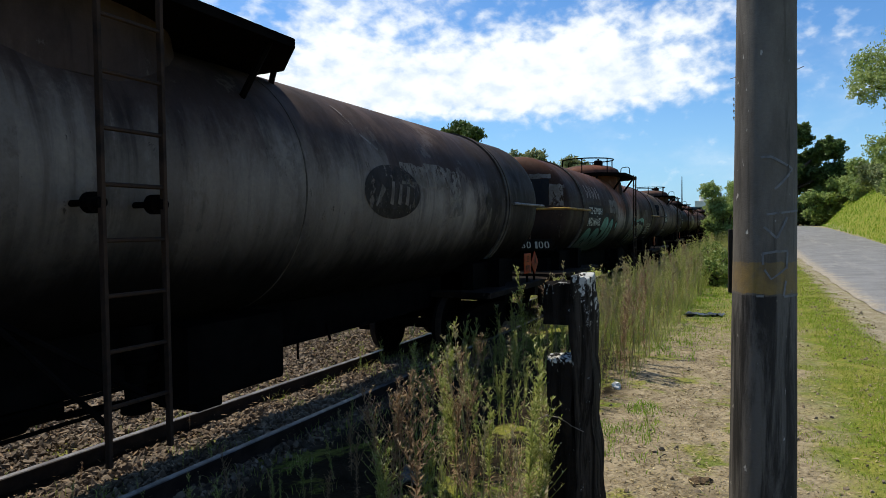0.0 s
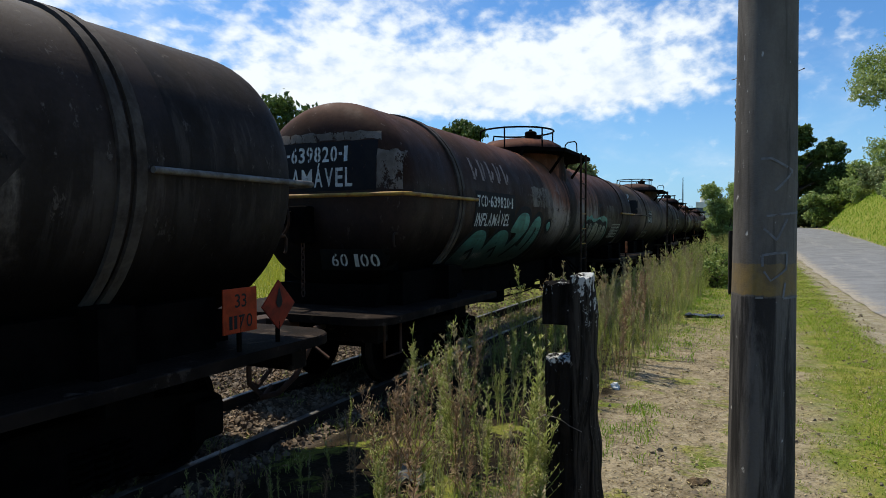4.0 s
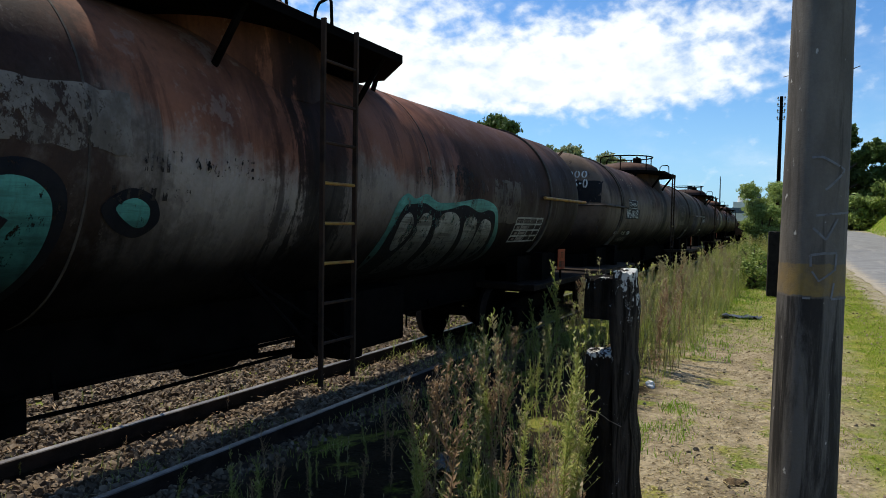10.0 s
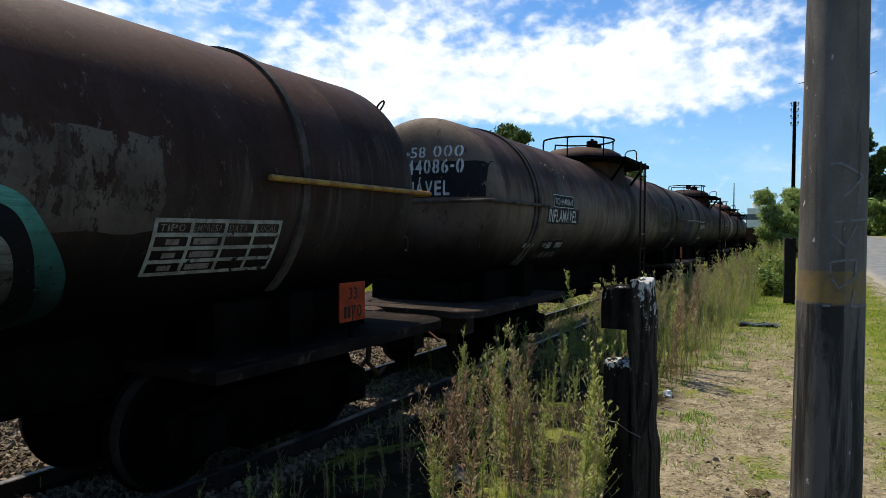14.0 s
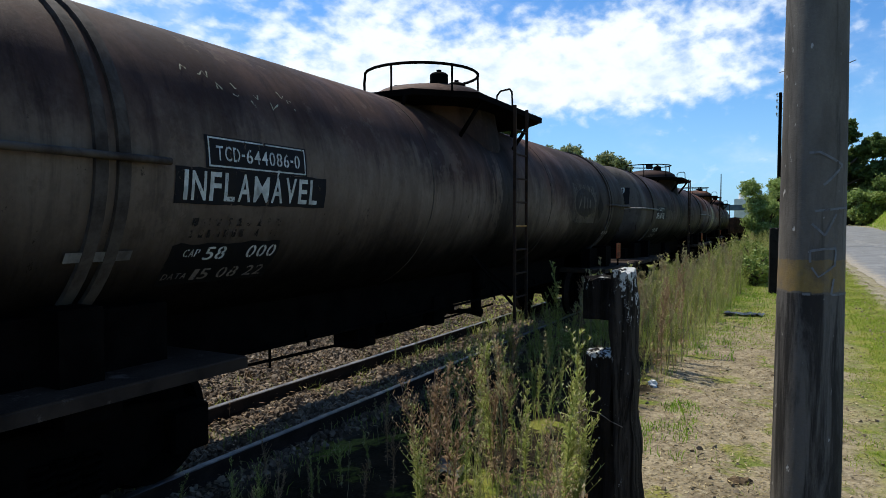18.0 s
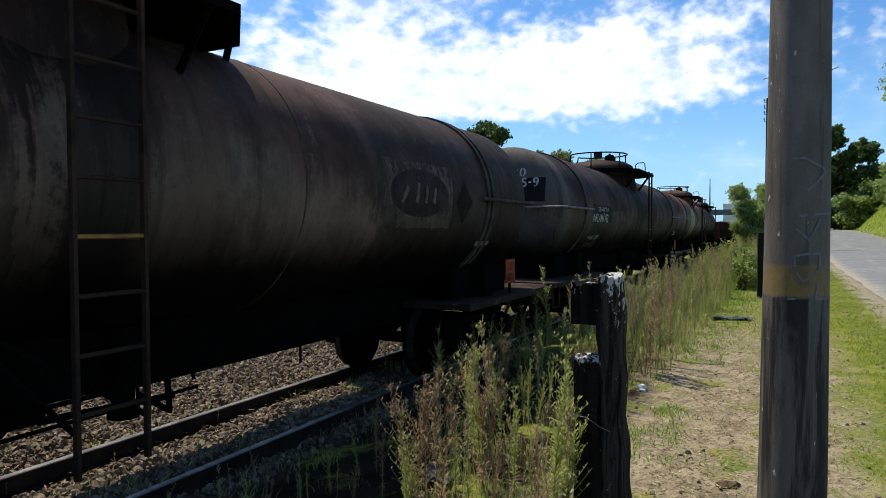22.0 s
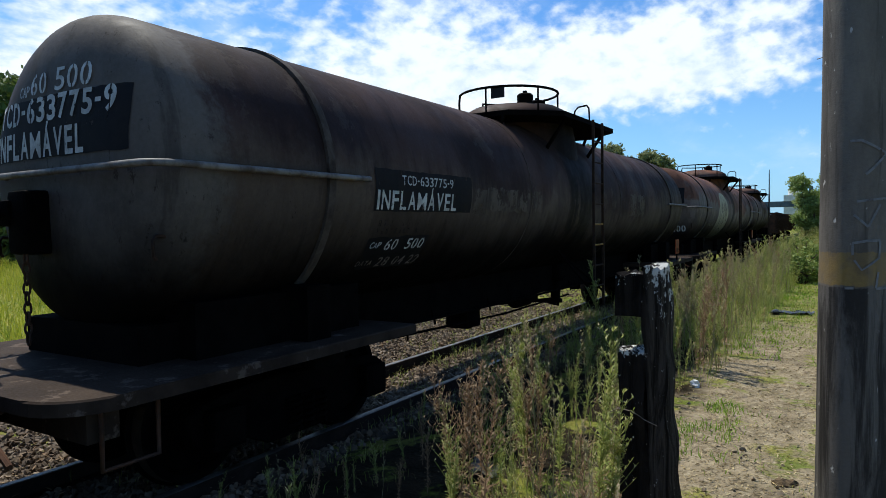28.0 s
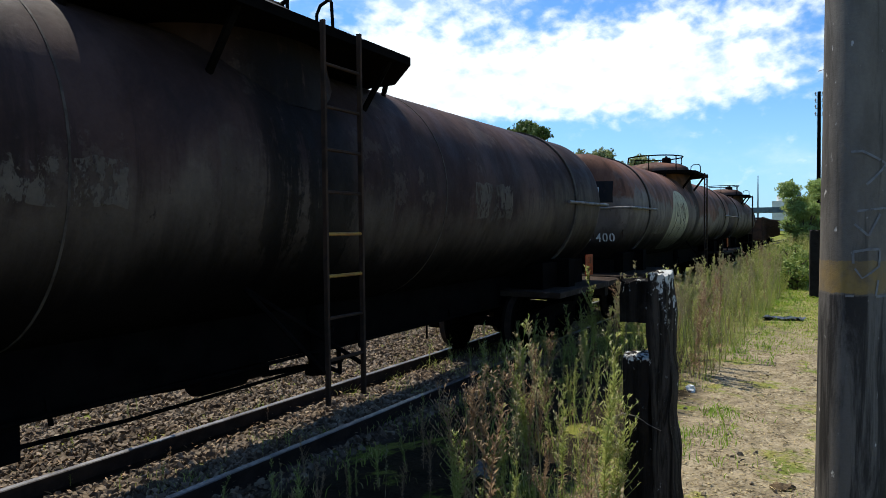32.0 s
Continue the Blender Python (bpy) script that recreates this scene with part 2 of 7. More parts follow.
    col = n.mix(n.math('MULTIPLY', n.math('MULTIPLY', n.rng(flake, 0.44, 0.41), top), peel), col, paint)
    if ends:
        yy = n.math('ADD', y, n.math('MULTIPLY', n.math('SUBTRACT', mid, 0.5), 2.2))
        yy = n.math('ADD', yy, n.math('MULTIPLY', n.math('SUBTRACT', grit, 0.5), 0.6))
        keep = n.math('MULTIPLY', n.rng(yy, bare[0] - 0.35, bare[0] + 0.35), n.rng(yy, bare[1] + 0.30, bare[1] - 0.30))
        gone = n.mix(n.rng(flake, 0.40, 0.60), ends, tuple(v * 0.5 for v in ends))
        gone = n.mix(n.math('MULTIPLY', n.rng(edge, 2.45, 2.85), 0.40), gone, tuple(v * 0.75 for v in rust))
        gone = n.mix(n.math('MULTIPLY', n.rng(chips, 0.60, 0.63), 0.35), gone, paint)
        gone = n.mix(n.math('MULTIPLY', n.math('MULTIPLY', n.rng(edge, 2.45, 2.15), n.math('MULTIPLY', n.rng(runs, 0.50, 0.40), n.rng(y, 0.0, 1.0))), 0.25), gone, tuple(v * 0.6 for v in paint))
        gone = n.mix(n.math('MULTIPLY', n.rng(yy, 1.5, 3.4), tail), gone, (0.012, 0.009, 0.008))
        col = n.mix(n.math('MULTIPLY', n.math('SUBTRACT', 1.0, keep), 0.93), col, gone)
    if head:
        front = n.rng(n.math('ADD', y, n.math('ADD', n.math('MULTIPLY', n.math('SUBTRACT', mid, 0.5), 0.7), n.math('MULTIPLY', n.math('SUBTRACT', grit, 0.5), 0.4))), 0.12 - REACH, -0.12 - REACH)
        mottled = n.mix(n.rng(flake, 0.38, 0.60), head, tuple(v * 0.62 for v in head))
        mottled = n.mix(n.math('MULTIPLY', n.rng(chips, 0.58, 0.62), 0.7), mottled, dark)
        mottled = n.mix(n.math('MULTIPLY', n.rng(runs, 0.54, 0.68), 0.45), mottled, dark)
        col = n.mix(n.math('MULTIPLY', front, 0.92), col, mottled)
    near = n.rng(n.math('ABSOLUTE', n.math('ADD', y, n.math('MULTIPLY', n.math('SUBTRACT', wide, 0.5), 1.2)), 0), 0.62, 0.15)
    oily = n.math('MULTIPLY', near, n.rng(n.math('ADD', n.math('ADD', runs, n.math('MULTIPLY', grit, 0.35)), n.math('MULTIPLY', n.rng(z, 1.9, 3.0), 0.12)), 0.62, 0.72))
    core = n.math('MULTIPLY', n.rng(n.math('ABSOLUTE', n.math('ADD', n.math('SUBTRACT', y, 0.12), n.math('ADD', n.math('MULTIPLY', n.math('SUBTRACT', runs, 0.5), 0.9), n.math('MULTIPLY', n.math('SUBTRACT', grit, 0.5), 0.5))), 0), 0.34, 0.20), 0.92)
    oily = n.math('MAXIMUM', oily, core)
    col = n.mix(n.math('MULTIPLY', oily, spill), col, (0.006, 0.005, 0.005))
    # underside shade worked into the sooty belly colour, deepening downwards
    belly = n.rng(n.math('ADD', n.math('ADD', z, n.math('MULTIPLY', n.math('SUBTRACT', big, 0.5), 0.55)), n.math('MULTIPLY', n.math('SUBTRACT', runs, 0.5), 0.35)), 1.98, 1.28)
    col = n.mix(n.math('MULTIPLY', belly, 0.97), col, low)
    col = n.mix(1.0, col, course, 'MULTIPLY')
    col = n.mix(0.35, col, n.mix(fine, (0.30, 0.30, 0.30), (1.4, 1.4, 1.4)), 'MULTIPLY')
    n.put(bs.inputs["Base Color"], col)
    n.put(bs.inputs["Roughness"], n.rng(mid, 0.25, 0.75, 0.55, 0.85))
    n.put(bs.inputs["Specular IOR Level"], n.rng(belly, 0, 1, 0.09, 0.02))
    n.bump(bs, n.math('ADD', n.math('MULTIPLY', fine, 0.35), n.math('ADD', mid, n.math('MULTIPLY', grit, 0.5))), 0.30, 0.012)
    return m


def leafy(name, a, b, c, rough=0.6, through=0.25):
    """Leaves and blades: a colour of its own for every island, light passing through."""
    if name in MATS:
        return MATS[name]
    m, nt, bs = nodes_of(name)
    n = Nodes(nt)
    r = n.island()
    col = n.mix(n.rng(r, 0.0, 0.72), a, b)
    col = n.mix(n.rng(r, 0.80, 0.97), col, c)
    col = n.mix(n.rng(n.noise(0.35, 4, 0.6), 0.40, 0.62, 0, 0.45), col, c)
    n.put(bs.inputs["Base Color"], col)
    bs.inputs["Roughness"].default_value = rough
    bs.inputs["Specular IOR Level"].default_value = 0.18
    tr = nt.nodes.new("ShaderNodeBsdfTranslucent")
    n.put(tr.inputs[0], col)
    mx = nt.nodes.new("ShaderNodeMixShader")
    mx.inputs[0].default_value = through
    out = [q for q in nt.nodes if q.type == 'OUTPUT_MATERIAL'][0]
    n.link(bs.outputs[0], mx.inputs[1])
    n.link(tr.outputs[0], mx.inputs[2])
    n.link(mx.outputs[0], out.inputs[0])
    MATS[name] = m
    return m


def ground_paint():
    m, nt, bs = nodes_of("earth")
    n = Nodes(nt)
    x, y = n.axis(0), n.axis(1)
    warp = n.math('MULTIPLY', n.math('SUBTRACT', n.noise(1.1, 6, 0.65), 0.5), 1.5)
    xw = n.math('ADD', x, warp)
    mid, fine = n.noise(3.2, 6, 0.65), n.noise(45, 5, 0.7)
    clod = n.voronoi(26).outputs["Distance"]
    dirt = n.mix(n.rng(mid, 0.34, 0.66), (0.315, 0.255, 0.165), (0.195, 0.156, 0.098))
    dirt = n.mix(n.rng(n.noise(11, 7, 0.75), 0.50, 0.64, 0, 0.8), dirt, (0.40, 0.335, 0.22))
    dirt = n.mix(n.rng(n.noise(6, 7, 0.75, off=(3, 3, 3)), 0.54, 0.66, 0, 0.7), dirt, (0.115, 0.085, 0.060))
    turf = n.mix(n.rng(n.noise(2.4, 6, 0.7), 0.36, 0.62), (0.115, 0.155, 0.018), (0.22, 0.215, 0.045))
    stone = n.mix(n.rng(n.noise(9, 6, 0.7), 0.35, 0.65), (0.125, 0.098, 0.075), (0.06, 0.045, 0.034))
    far = n.math('MULTIPLY', n.rng(n.math('ADD', y, n.math('MULTIPLY', warp, 3.0)), 9.0, 14.0), 0.75)
    col = n.mix(n.math('MAXIMUM', n.rng(xw, 0.25, 0.85), far), dirt, turf)
    verge = n.math('ADD', x, n.math('MULTIPLY', warp, 0.45))
    col = n.mix(n.math('MULTIPLY', n.rng(verge, 1.30, 1.62), 0.88), col, n.mix(n.rng(mid, 0.35, 0.6), (0.36, 0.31, 0.235), (0.24, 0.20, 0.14)))
    col = n.mix(n.rng(xw, 7.2, 7.9), col, turf)
    # dark verge soil, deepened further by the train's shade put into its colour
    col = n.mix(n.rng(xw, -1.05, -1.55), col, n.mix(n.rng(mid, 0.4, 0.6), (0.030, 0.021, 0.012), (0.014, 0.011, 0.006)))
    col = n.mix(n.rng(x, -3.1, -3.5), col, stone)
    col = n.mix(n.math('MULTIPLY', n.rng(xw, -2.4, -2.9), n.rng(n.math('ADD', y, n.math('MULTIPLY', warp, 3.0)), 7.0, 10.0, 0.0, 0.8)), col, turf)
    col = n.mix(n.rng(xw, -7.6, -8.6), col, turf)
    col = n.mix(n.rng(n.noise(1.7, 6, 0.7, off=(7, 3, 0)), 0.53, 0.62, 0, 0.85), col, turf)
    col = n.mix(n.rng(n.noise(20, 6, 0.75, off=(1, 6, 2)), 0.60, 0.66, 0, 0.75), col, (0.055, 0.042, 0.026))
    col = n.mix(0.4, col, n.mix(fine, (0.4, 0.4, 0.4), (1.2, 1.2, 1.2)), 'MULTIPLY')
    n.put(bs.inputs["Base Color"], col)
    bs.inputs["Roughness"].default_value = 0.95
    bs.inputs["Specular IOR Level"].default_value = 0.06
    n.bump(bs, n.math('ADD', n.math('ADD', fine, mid), n.math('MULTIPLY', clod, 0.8)), 0.7, 0.03)
    return m


def road_paint():
    m, nt, bs = nodes_of("asphalt")
    n = Nodes(nt)
    x = n.axis(0)
    mid, fine = n.noise(0.9, 6, 0.65), n.noise(55, 4, 0.7)
    grit = n.voronoi(42).outputs["Distance"]
    col = n.mix(n.rng(mid, 0.35, 0.65), (0.150, 0.150, 0.150), (0.205, 0.205, 0.205))
    col = n.mix(n.rng(n.noise(1.6, 6, 0.7, stretch=(1, 0.12, 1)), 0.52, 0.66, 0, 0.5), col, (0.27, 0.262, 0.248))
    edge = n.math('ADD', x, n.math('MULTIPLY', n.math('SUBTRACT', n.noise(1.4, 7, 0.7), 0.5), 1.6))
    col = n.mix(n.math('MULTIPLY', n.rng(edge, 2.45, 1.95), n.rng(n.axis(1), 75.0, 50.0, 0.0, 0.85)), col, n.mix(n.rng(n.noise(12, 6, 0.7), 0.4, 0.6), (0.40, 0.35, 0.27), (0.26, 0.215, 0.155)))
    col = n.mix(0.5, col, n.mix(fine, (0.45, 0.45, 0.45), (1.15, 1.15, 1.15)), 'MULTIPLY')
    n.put(bs.inputs["Base Color"], col)
    bs.inputs["Roughness"].default_value = 0.85
    bs.inputs["Specular IOR Level"].default_value = 0.2
    n.bump(bs, n.math('ADD', fine, grit), 0.5, 0.012)
    return m


def pole_paint():
    m, nt, bs = nodes_of("pole_concrete")
    n = Nodes(nt)
    z = n.axis(2)
    mid, fine = n.noise(3.5, 6, 0.65, stretch=(1, 1, 0.35)), n.noise(70, 5, 0.65)
    runs = n.noise(13, 7, 0.68, stretch=(1, 1, 0.09), dist=0.5)
    col = n.mix(n.rng(mid, 0.34, 0.66), (0.175, 0.155, 0.130), (0.100, 0.089, 0.076))
    col = n.mix(n.rng(runs, 0.48, 0.64, 0, 0.65), col, (0.045, 0.040, 0.036))
    chip = n.math('ADD', z, n.math('MULTIPLY', n.math('SUBTRACT', n.noise(22, 5, 0.7), 0.5), 0.035))
    low = n.rng(chip, 1.305, 1.297)
    tar = n.mix(n.rng(runs, 0.42, 0.60), (0.115, 0.105, 0.094), (0.022, 0.020, 0.019))
    col = n.mix(n.math('MULTIPLY', low, 0.90), col, tar)
    band = n.math('MULTIPLY', n.rng(chip, 1.305, 1.312), n.rng(chip, 1.455, 1.447))
    col = n.mix(n.math('MULTIPLY', band, n.rng(n.noise(9, 6, 0.7), 0.35, 0.65, 0.75, 0.35)), col, n.mix(n.rng(mid, 0.4, 0.6), (0.30, 0.19, 0.045), (0.22, 0.15, 0.06)))
    pits = n.rng(n.noise(30, 4, 0.5, stretch=(1, 1, 0.5)), 0.68, 0.74)
    col = n.mix(pits, col, (0.42, 0.40, 0.37))
    col = n.mix(0.4, col, n.mix(fine, (0.45, 0.45, 0.45), (1.15, 1.15, 1.15)), 'MULTIPLY')
    n.put(bs.inputs["Base Color"], col)
    bs.inputs["Roughness"].default_value = 0.8
    bs.inputs["Specular IOR Level"].default_value = 0.15
    n.bump(bs, n.math('ADD', fine, n.math('MULTIPLY', pits, -1.0)), 0.4, 0.004)
    return m


def post_paint():
    m, nt, bs = nodes_of("burnt_sleeper_wood")
    n = Nodes(nt)
    z = n.axis(2)
    grain = n.noise(26, 6, 0.7, stretch=(1, 1, 0.07), dist=0.6)
    mid = n.noise(5, 6, 0.65)
    lichen = n.noise(34, 6, 0.75, stretch=(1, 1, 0.6))
    up = n.math('ADD', n.math('ADD', n.rng(z, 1.27, 1.37, 0.0, 0.10), n.math('MULTIPLY', n.rng(n.axis(0), 0.055, 0.075), n.rng(z, 1.02, 1.25, 0.0, 0.10))), n.math('MULTIPLY', n.rng(n.axis(0), 0.05, 0.02), n.math('MULTIPLY', n.rng(z, 0.945, 0.98), n.rng(z, 1.06, 1.0, 0.0, 0.17))))
    col = n.mix(n.rng(grain, 0.35, 0.65), (0.004, 0.0035, 0.003), (0.016, 0.013, 0.011))
    col = n.mix(n.rng(mid, 0.5, 0.68, 0, 0.4), col, (0.032, 0.026, 0.020))
    col = n.mix(n.math('MULTIPLY', n.rng(n.axis(0), 0.03, 0.06), n.rng(grain, 0.42, 0.62, 0.1, 0.8)), col, (0.062, 0.052, 0.042))
    col = n.mix(n.rng(n.math('ADD', lichen, up), 0.645, 0.70), col, (0.52, 0.51, 0.47))
    n.put(bs.inputs["Base Color"], col)
    bs.inputs["Roughness"].default_value = 0.9
    bs.inputs["Specular IOR Level"].default_value = 0.06
    n.bump(bs, n.math('ADD', grain, lichen), 0.8, 0.012)
    return m


def film(name, a, b, scale=6.0, rough=0.65, worn=0.12, fade=0.3, gloss=0.08, streak=0.0, third=None, soot_shade=True):
    """A thin coat of paint on the tank: chipped and rubbed through in places, sooty and with underside shade painted in
    low down. Object z is metres over the rail.
    """
    m, nt, bs = nodes_of(name)
    n = Nodes(nt)
    z = n.axis(2)
    col = n.mix(n.rng(n.noise(scale, 6, 0.65, dist=0.2), 0.36, 0.64), a, b)
    if streak:
        lines = n.noise(7, 6, 0.7, stretch=(1, 0.22, 2.6), dist=0.4)
        col = n.mix(n.math('MULTIPLY', n.rng(lines, 0.46, 0.60), streak), col, third)
    fine = n.noise(60, 4, 0.6)
    col = n.mix(0.35, col, n.mix(fine, (0.3, 0.3, 0.3), (1.2, 1.2, 1.2)), 'MULTIPLY')
    runs = n.noise(6.5, 6, 0.66, stretch=(0.35, 1.0, 0.10), dist=0.35)
    if soot_shade:
        # sooty film and the tank's underside shade, both put into the coat's colour
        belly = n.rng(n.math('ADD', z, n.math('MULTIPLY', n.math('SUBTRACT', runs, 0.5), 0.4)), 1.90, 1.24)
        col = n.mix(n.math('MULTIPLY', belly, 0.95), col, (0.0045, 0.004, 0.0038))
        col = n.mix(n.math('MULTIPLY', n.rng(runs, 0.54, 0.68), 0.5), col, (0.018, 0.014, 0.012))
    chips = n.noise(13, 9, 0.78, stretch=(1, 1, 0.55), off=(2, 7, 1))
    wide = n.noise(2.1, 5, 0.65, off=(5, 1, 8))
    gone = n.math('ADD', chips, n.math('MULTIPLY', n.math('SUBTRACT', wide, 0.5), fade))
    n.put(bs.inputs["Alpha"], n.rng(gone, 0.70 - worn, 0.68 - worn))
    n.put(bs.inputs["Base Color"], col)
    bs.inputs["Roughness"].default_value = rough
    bs.inputs["Specular IOR Level"].default_value = gloss
    n.bump(bs, fine, 0.1, 0.003)
    MATS[name] = m
    return m


RUST = plain("rusted_steel", (0.115, 0.055, 0.032), (0.045, 0.028, 0.022), 3.0, 0.75, 0.2)
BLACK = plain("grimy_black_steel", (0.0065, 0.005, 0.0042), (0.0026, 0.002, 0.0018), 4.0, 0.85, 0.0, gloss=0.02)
STRAP = plain("weathered_strap", (0.095, 0.076, 0.063), (0.036, 0.027, 0.022), 5.0, 0.75, 0.0, gloss=0.08)
DARKRUST = plain("dark_rusty_steel", (0.060, 0.034, 0.022), (0.022, 0.015, 0.012), 4.0, 0.75, 0.0, gloss=0.08)
DECK = plain("worn_deck_steel", (0.022, 0.014, 0.010), (0.007, 0.005, 0.004), 2.5, 0.75, 0.0, gloss=0.05, spots=(0.045, 0.032, 0.024))
PALEDECK = plain("rusty_deck_steel", (0.048, 0.033, 0.024), (0.024, 0.016, 0.012), 2.5, 0.75, 0.0, gloss=0.06, spots=(0.095, 0.070, 0.055))
YELLOW = plain("dull_yellow_paint", (0.42, 0.25, 0.05), (0.22, 0.10, 0.035), 6.0, 0.55)
GREYBAR = plain("grey_pipe_paint", (0.22, 0.205, 0.19), (0.085, 0.070, 0.060), 6.0, 0.55)
WHITE = film("stencil_white", (0.60, 0.60, 0.56), (0.40, 0.40, 0.37), 12.0, worn=0.075, fade=0.25, soot_shade=False)
FADED = film("faded_stencil", (0.24, 0.20, 0.17), (0.13, 0.105, 0.09), 9.0, worn=0.13, fade=0.4, soot_shade=False)
PANEL = film("panel_black", (0.010, 0.010, 0.012), (0.016, 0.014, 0.014), 6.0, 0.7, 0.07, 0.2, 0.1)
GREYPATCH = film("grey_paint_patch", (0.20, 0.165, 0.138), (0.11, 0.088, 0.070), 4.0, worn=0.14, fade=0.35)
TEAL = film("teal_spray", (0.085, 0.34, 0.285), (0.040, 0.19, 0.16), 3.0, 0.5, 0.075, 0.4, 0.25, 0.5, (0.022, 0.085, 0.072))
SPRAYBLACK = film("black_spray", (0.009, 0.010, 0.014), (0.018, 0.016, 0.018), 5.0, 0.7, 0.10, 0.3, 0.1)
SILVER = film("silver_spray", (0.40, 0.40, 0.35), (0.24, 0.235, 0.20), 4.0, 0.5, 0.12, 0.4, 0.25, 0.85, (0.085, 0.080, 0.066))
CREAM = film("cream_spray", (0.52, 0.46, 0.30), (0.38, 0.33, 0.22), 3.0, worn=0.12)
ORANGE = plain("hazard_orange", (0.40, 0.044, 0.012), (0.24, 0.026, 0.008), 9.0, 0.45, 0.0, 80.0, 0.1)
RED = plain("hazard_red", (0.30, 0.030, 0.014), (0.15, 0.016, 0.010), 9.0, 0.45, 0.0, 80.0, 0.1)
INK = plain("black_figures", (0.012, 0.012, 0.012), (0.02, 0.018, 0.018), 9.0, 0.6)
RAILTOP = plain("rail_steel", (0.034, 0.022, 0.016), (0.015, 0.010, 0.008), 6.0, 0.8, 0.0)
SHINE = plain("polished_rail_head", (0.20, 0.185, 0.175), (0.085, 0.072, 0.064), 3.0, 0.45, 0.6, 40, 0.1)
STRAW = leafy("straw", (0.34, 0.265, 0.135), (0.12, 0.084, 0.042), (0.44, 0.36, 0.20), 0.8, 0.05)
DIRTSTONE = plain("earthy_stone", (0.30, 0.24, 0.165), (0.17, 0.13, 0.09), 12.0, 0.9, 0.0, 60.0, 0.4)
STONE = plain("ballast_stone", (0.31, 0.245, 0.18), (0.145, 0.10, 0.062), 4.0, 0.9, 0.0, 60.0, 0.4, apart=0.75)
WOOD = plain("old_sleeper", (0.10, 0.075, 0.055), (0.05, 0.038, 0.03), 7.0, 0.9)
OLDPOST = plain("dark_post_wood", (0.022, 0.018, 0.014), (0.009, 0.007, 0.006), 9.0, 0.9, 0.0, 40.0, 0.6, 0.012)
BARK = plain("bark", (0.12, 0.09, 0.065), (0.06, 0.045, 0.035), 9.0, 0.9, 0.0, 40.0, 0.6, 0.02)
CONCRETE = plain("weathered_concrete", (0.30, 0.28, 0.255), (0.20, 0.185, 0.17), 2.5, 0.85)
WALLWHITE = plain("white_wall", (0.74, 0.74, 0.72), (0.62, 0.62, 0.60), 0.8, 0.8, fine=9.0)
ROOFTILE = plain("pale_roof", (0.46, 0.42, 0.40), (0.32, 0.29, 0.27), 0.9, 0.8, fine=9.0)
BRIDGE = plain("grey_blue_steel", (0.11, 0.15, 0.19), (0.07, 0.09, 0.12), 0.6, 0.7, fine=8.0)
GLASSDARK = plain("dark_pane", (0.03, 0.035, 0.04), (0.05, 0.055, 0.06), 3.0, 0.2, fine=20.0)
PLASTIC = plain("blue_grey_plastic", (0.085, 0.105, 0.145), (0.025, 0.03, 0.04), 12.0, 0.4)
PAPER = plain("white_scrap", (0.75, 0.75, 0.73), (0.6, 0.6, 0.58), 12.0, 0.7)
PAPERGREY = plain("grey_plastic_sheet", (0.13, 0.125, 0.115), (0.05, 0.047, 0.043), 9.0, 0.7)
CLOD = plain("dark_earth", (0.15, 0.105, 0.060), (0.075, 0.052, 0.030), 14.0, 0.95, 0.0, 50.0, 0.6, 0.02)
WIRE = plain("rusty_wire", (0.26, 0.22, 0.19), (0.12, 0.09, 0.07), 20.0, 0.6, 0.5)
CHALK = film("rubbed_chalk", (0.19, 0.195, 0.20), (0.13, 0.13, 0.135), 30.0, worn=0.08, fade=0.25, soot_shade=False)
TURFLEAF = leafy("short_grass", (0.155, 0.265, 0.016), (0.28, 0.385, 0.028), (0.38, 0.35, 0.09), 0.6, 0.38)
BANKGRASS = leafy("bank_grass", (0.17, 0.31, 0.025), (0.27, 0.42, 0.04), (0.36, 0.42, 0.07), 0.6, 0.35)
TALLGRASS = leafy("tall_grass", (0.165, 0.23, 0.034), (0.30, 0.335, 0.075), (0.40, 0.37, 0.16), 0.6, 0.45)
LUSHGRASS = leafy("lush_grass", (0.12, 0.24, 0.020), (0.21, 0.35, 0.035), (0.30, 0.36, 0.07), 0.6, 0.4)
FIELDGRASS = leafy("field_grass", (0.22, 0.29, 0.025), (0.36, 0.38, 0.035), (0.47, 0.42, 0.08), 0.6, 0.35)
WEEDLEAF = leafy("weed_leaf", (0.17, 0.23, 0.045), (0.35, 0.38, 0.10), (0.44, 0.39, 0.16), 0.5, 0.45)
WEEDPALE = leafy("weed_flower_head", (0.46, 0.46, 0.20), (0.56, 0.53, 0.28), (0.46, 0.37, 0.20), 0.6, 0.45)
WEEDDRY = leafy("dry_weed", (0.20, 0.12, 0.068), (0.30, 0.195, 0.11), (0.38, 0.28, 0.165), 0.7, 0.3)
WEEDSTRAW = leafy("straw_weed", (0.34, 0.28, 0.165), (0.25, 0.21, 0.11), (0.33, 0.33, 0.14), 0.8, 0.3)
TREELEAF = leafy("tree_leaf", (0.040, 0.075, 0.018), (0.085, 0.13, 0.030), (0.13, 0.17, 0.05), 0.5)
SHRUBLEAF = leafy("shrub_leaf", (0.09, 0.15, 0.028), (0.17, 0.23, 0.045), (0.25, 0.28, 0.08), 0.5)
PALEGREEN = leafy("light_tree_leaf", (0.18, 0.255, 0.070), (0.28, 0.36, 0.105), (0.38, 0.42, 0.17), 0.5, 0.45)
PALELEAF = leafy("pale_tree_leaf", (0.12, 0.16, 0.06), (0.20, 0.24, 0.10), (0.30, 0.31, 0.16), 0.5)


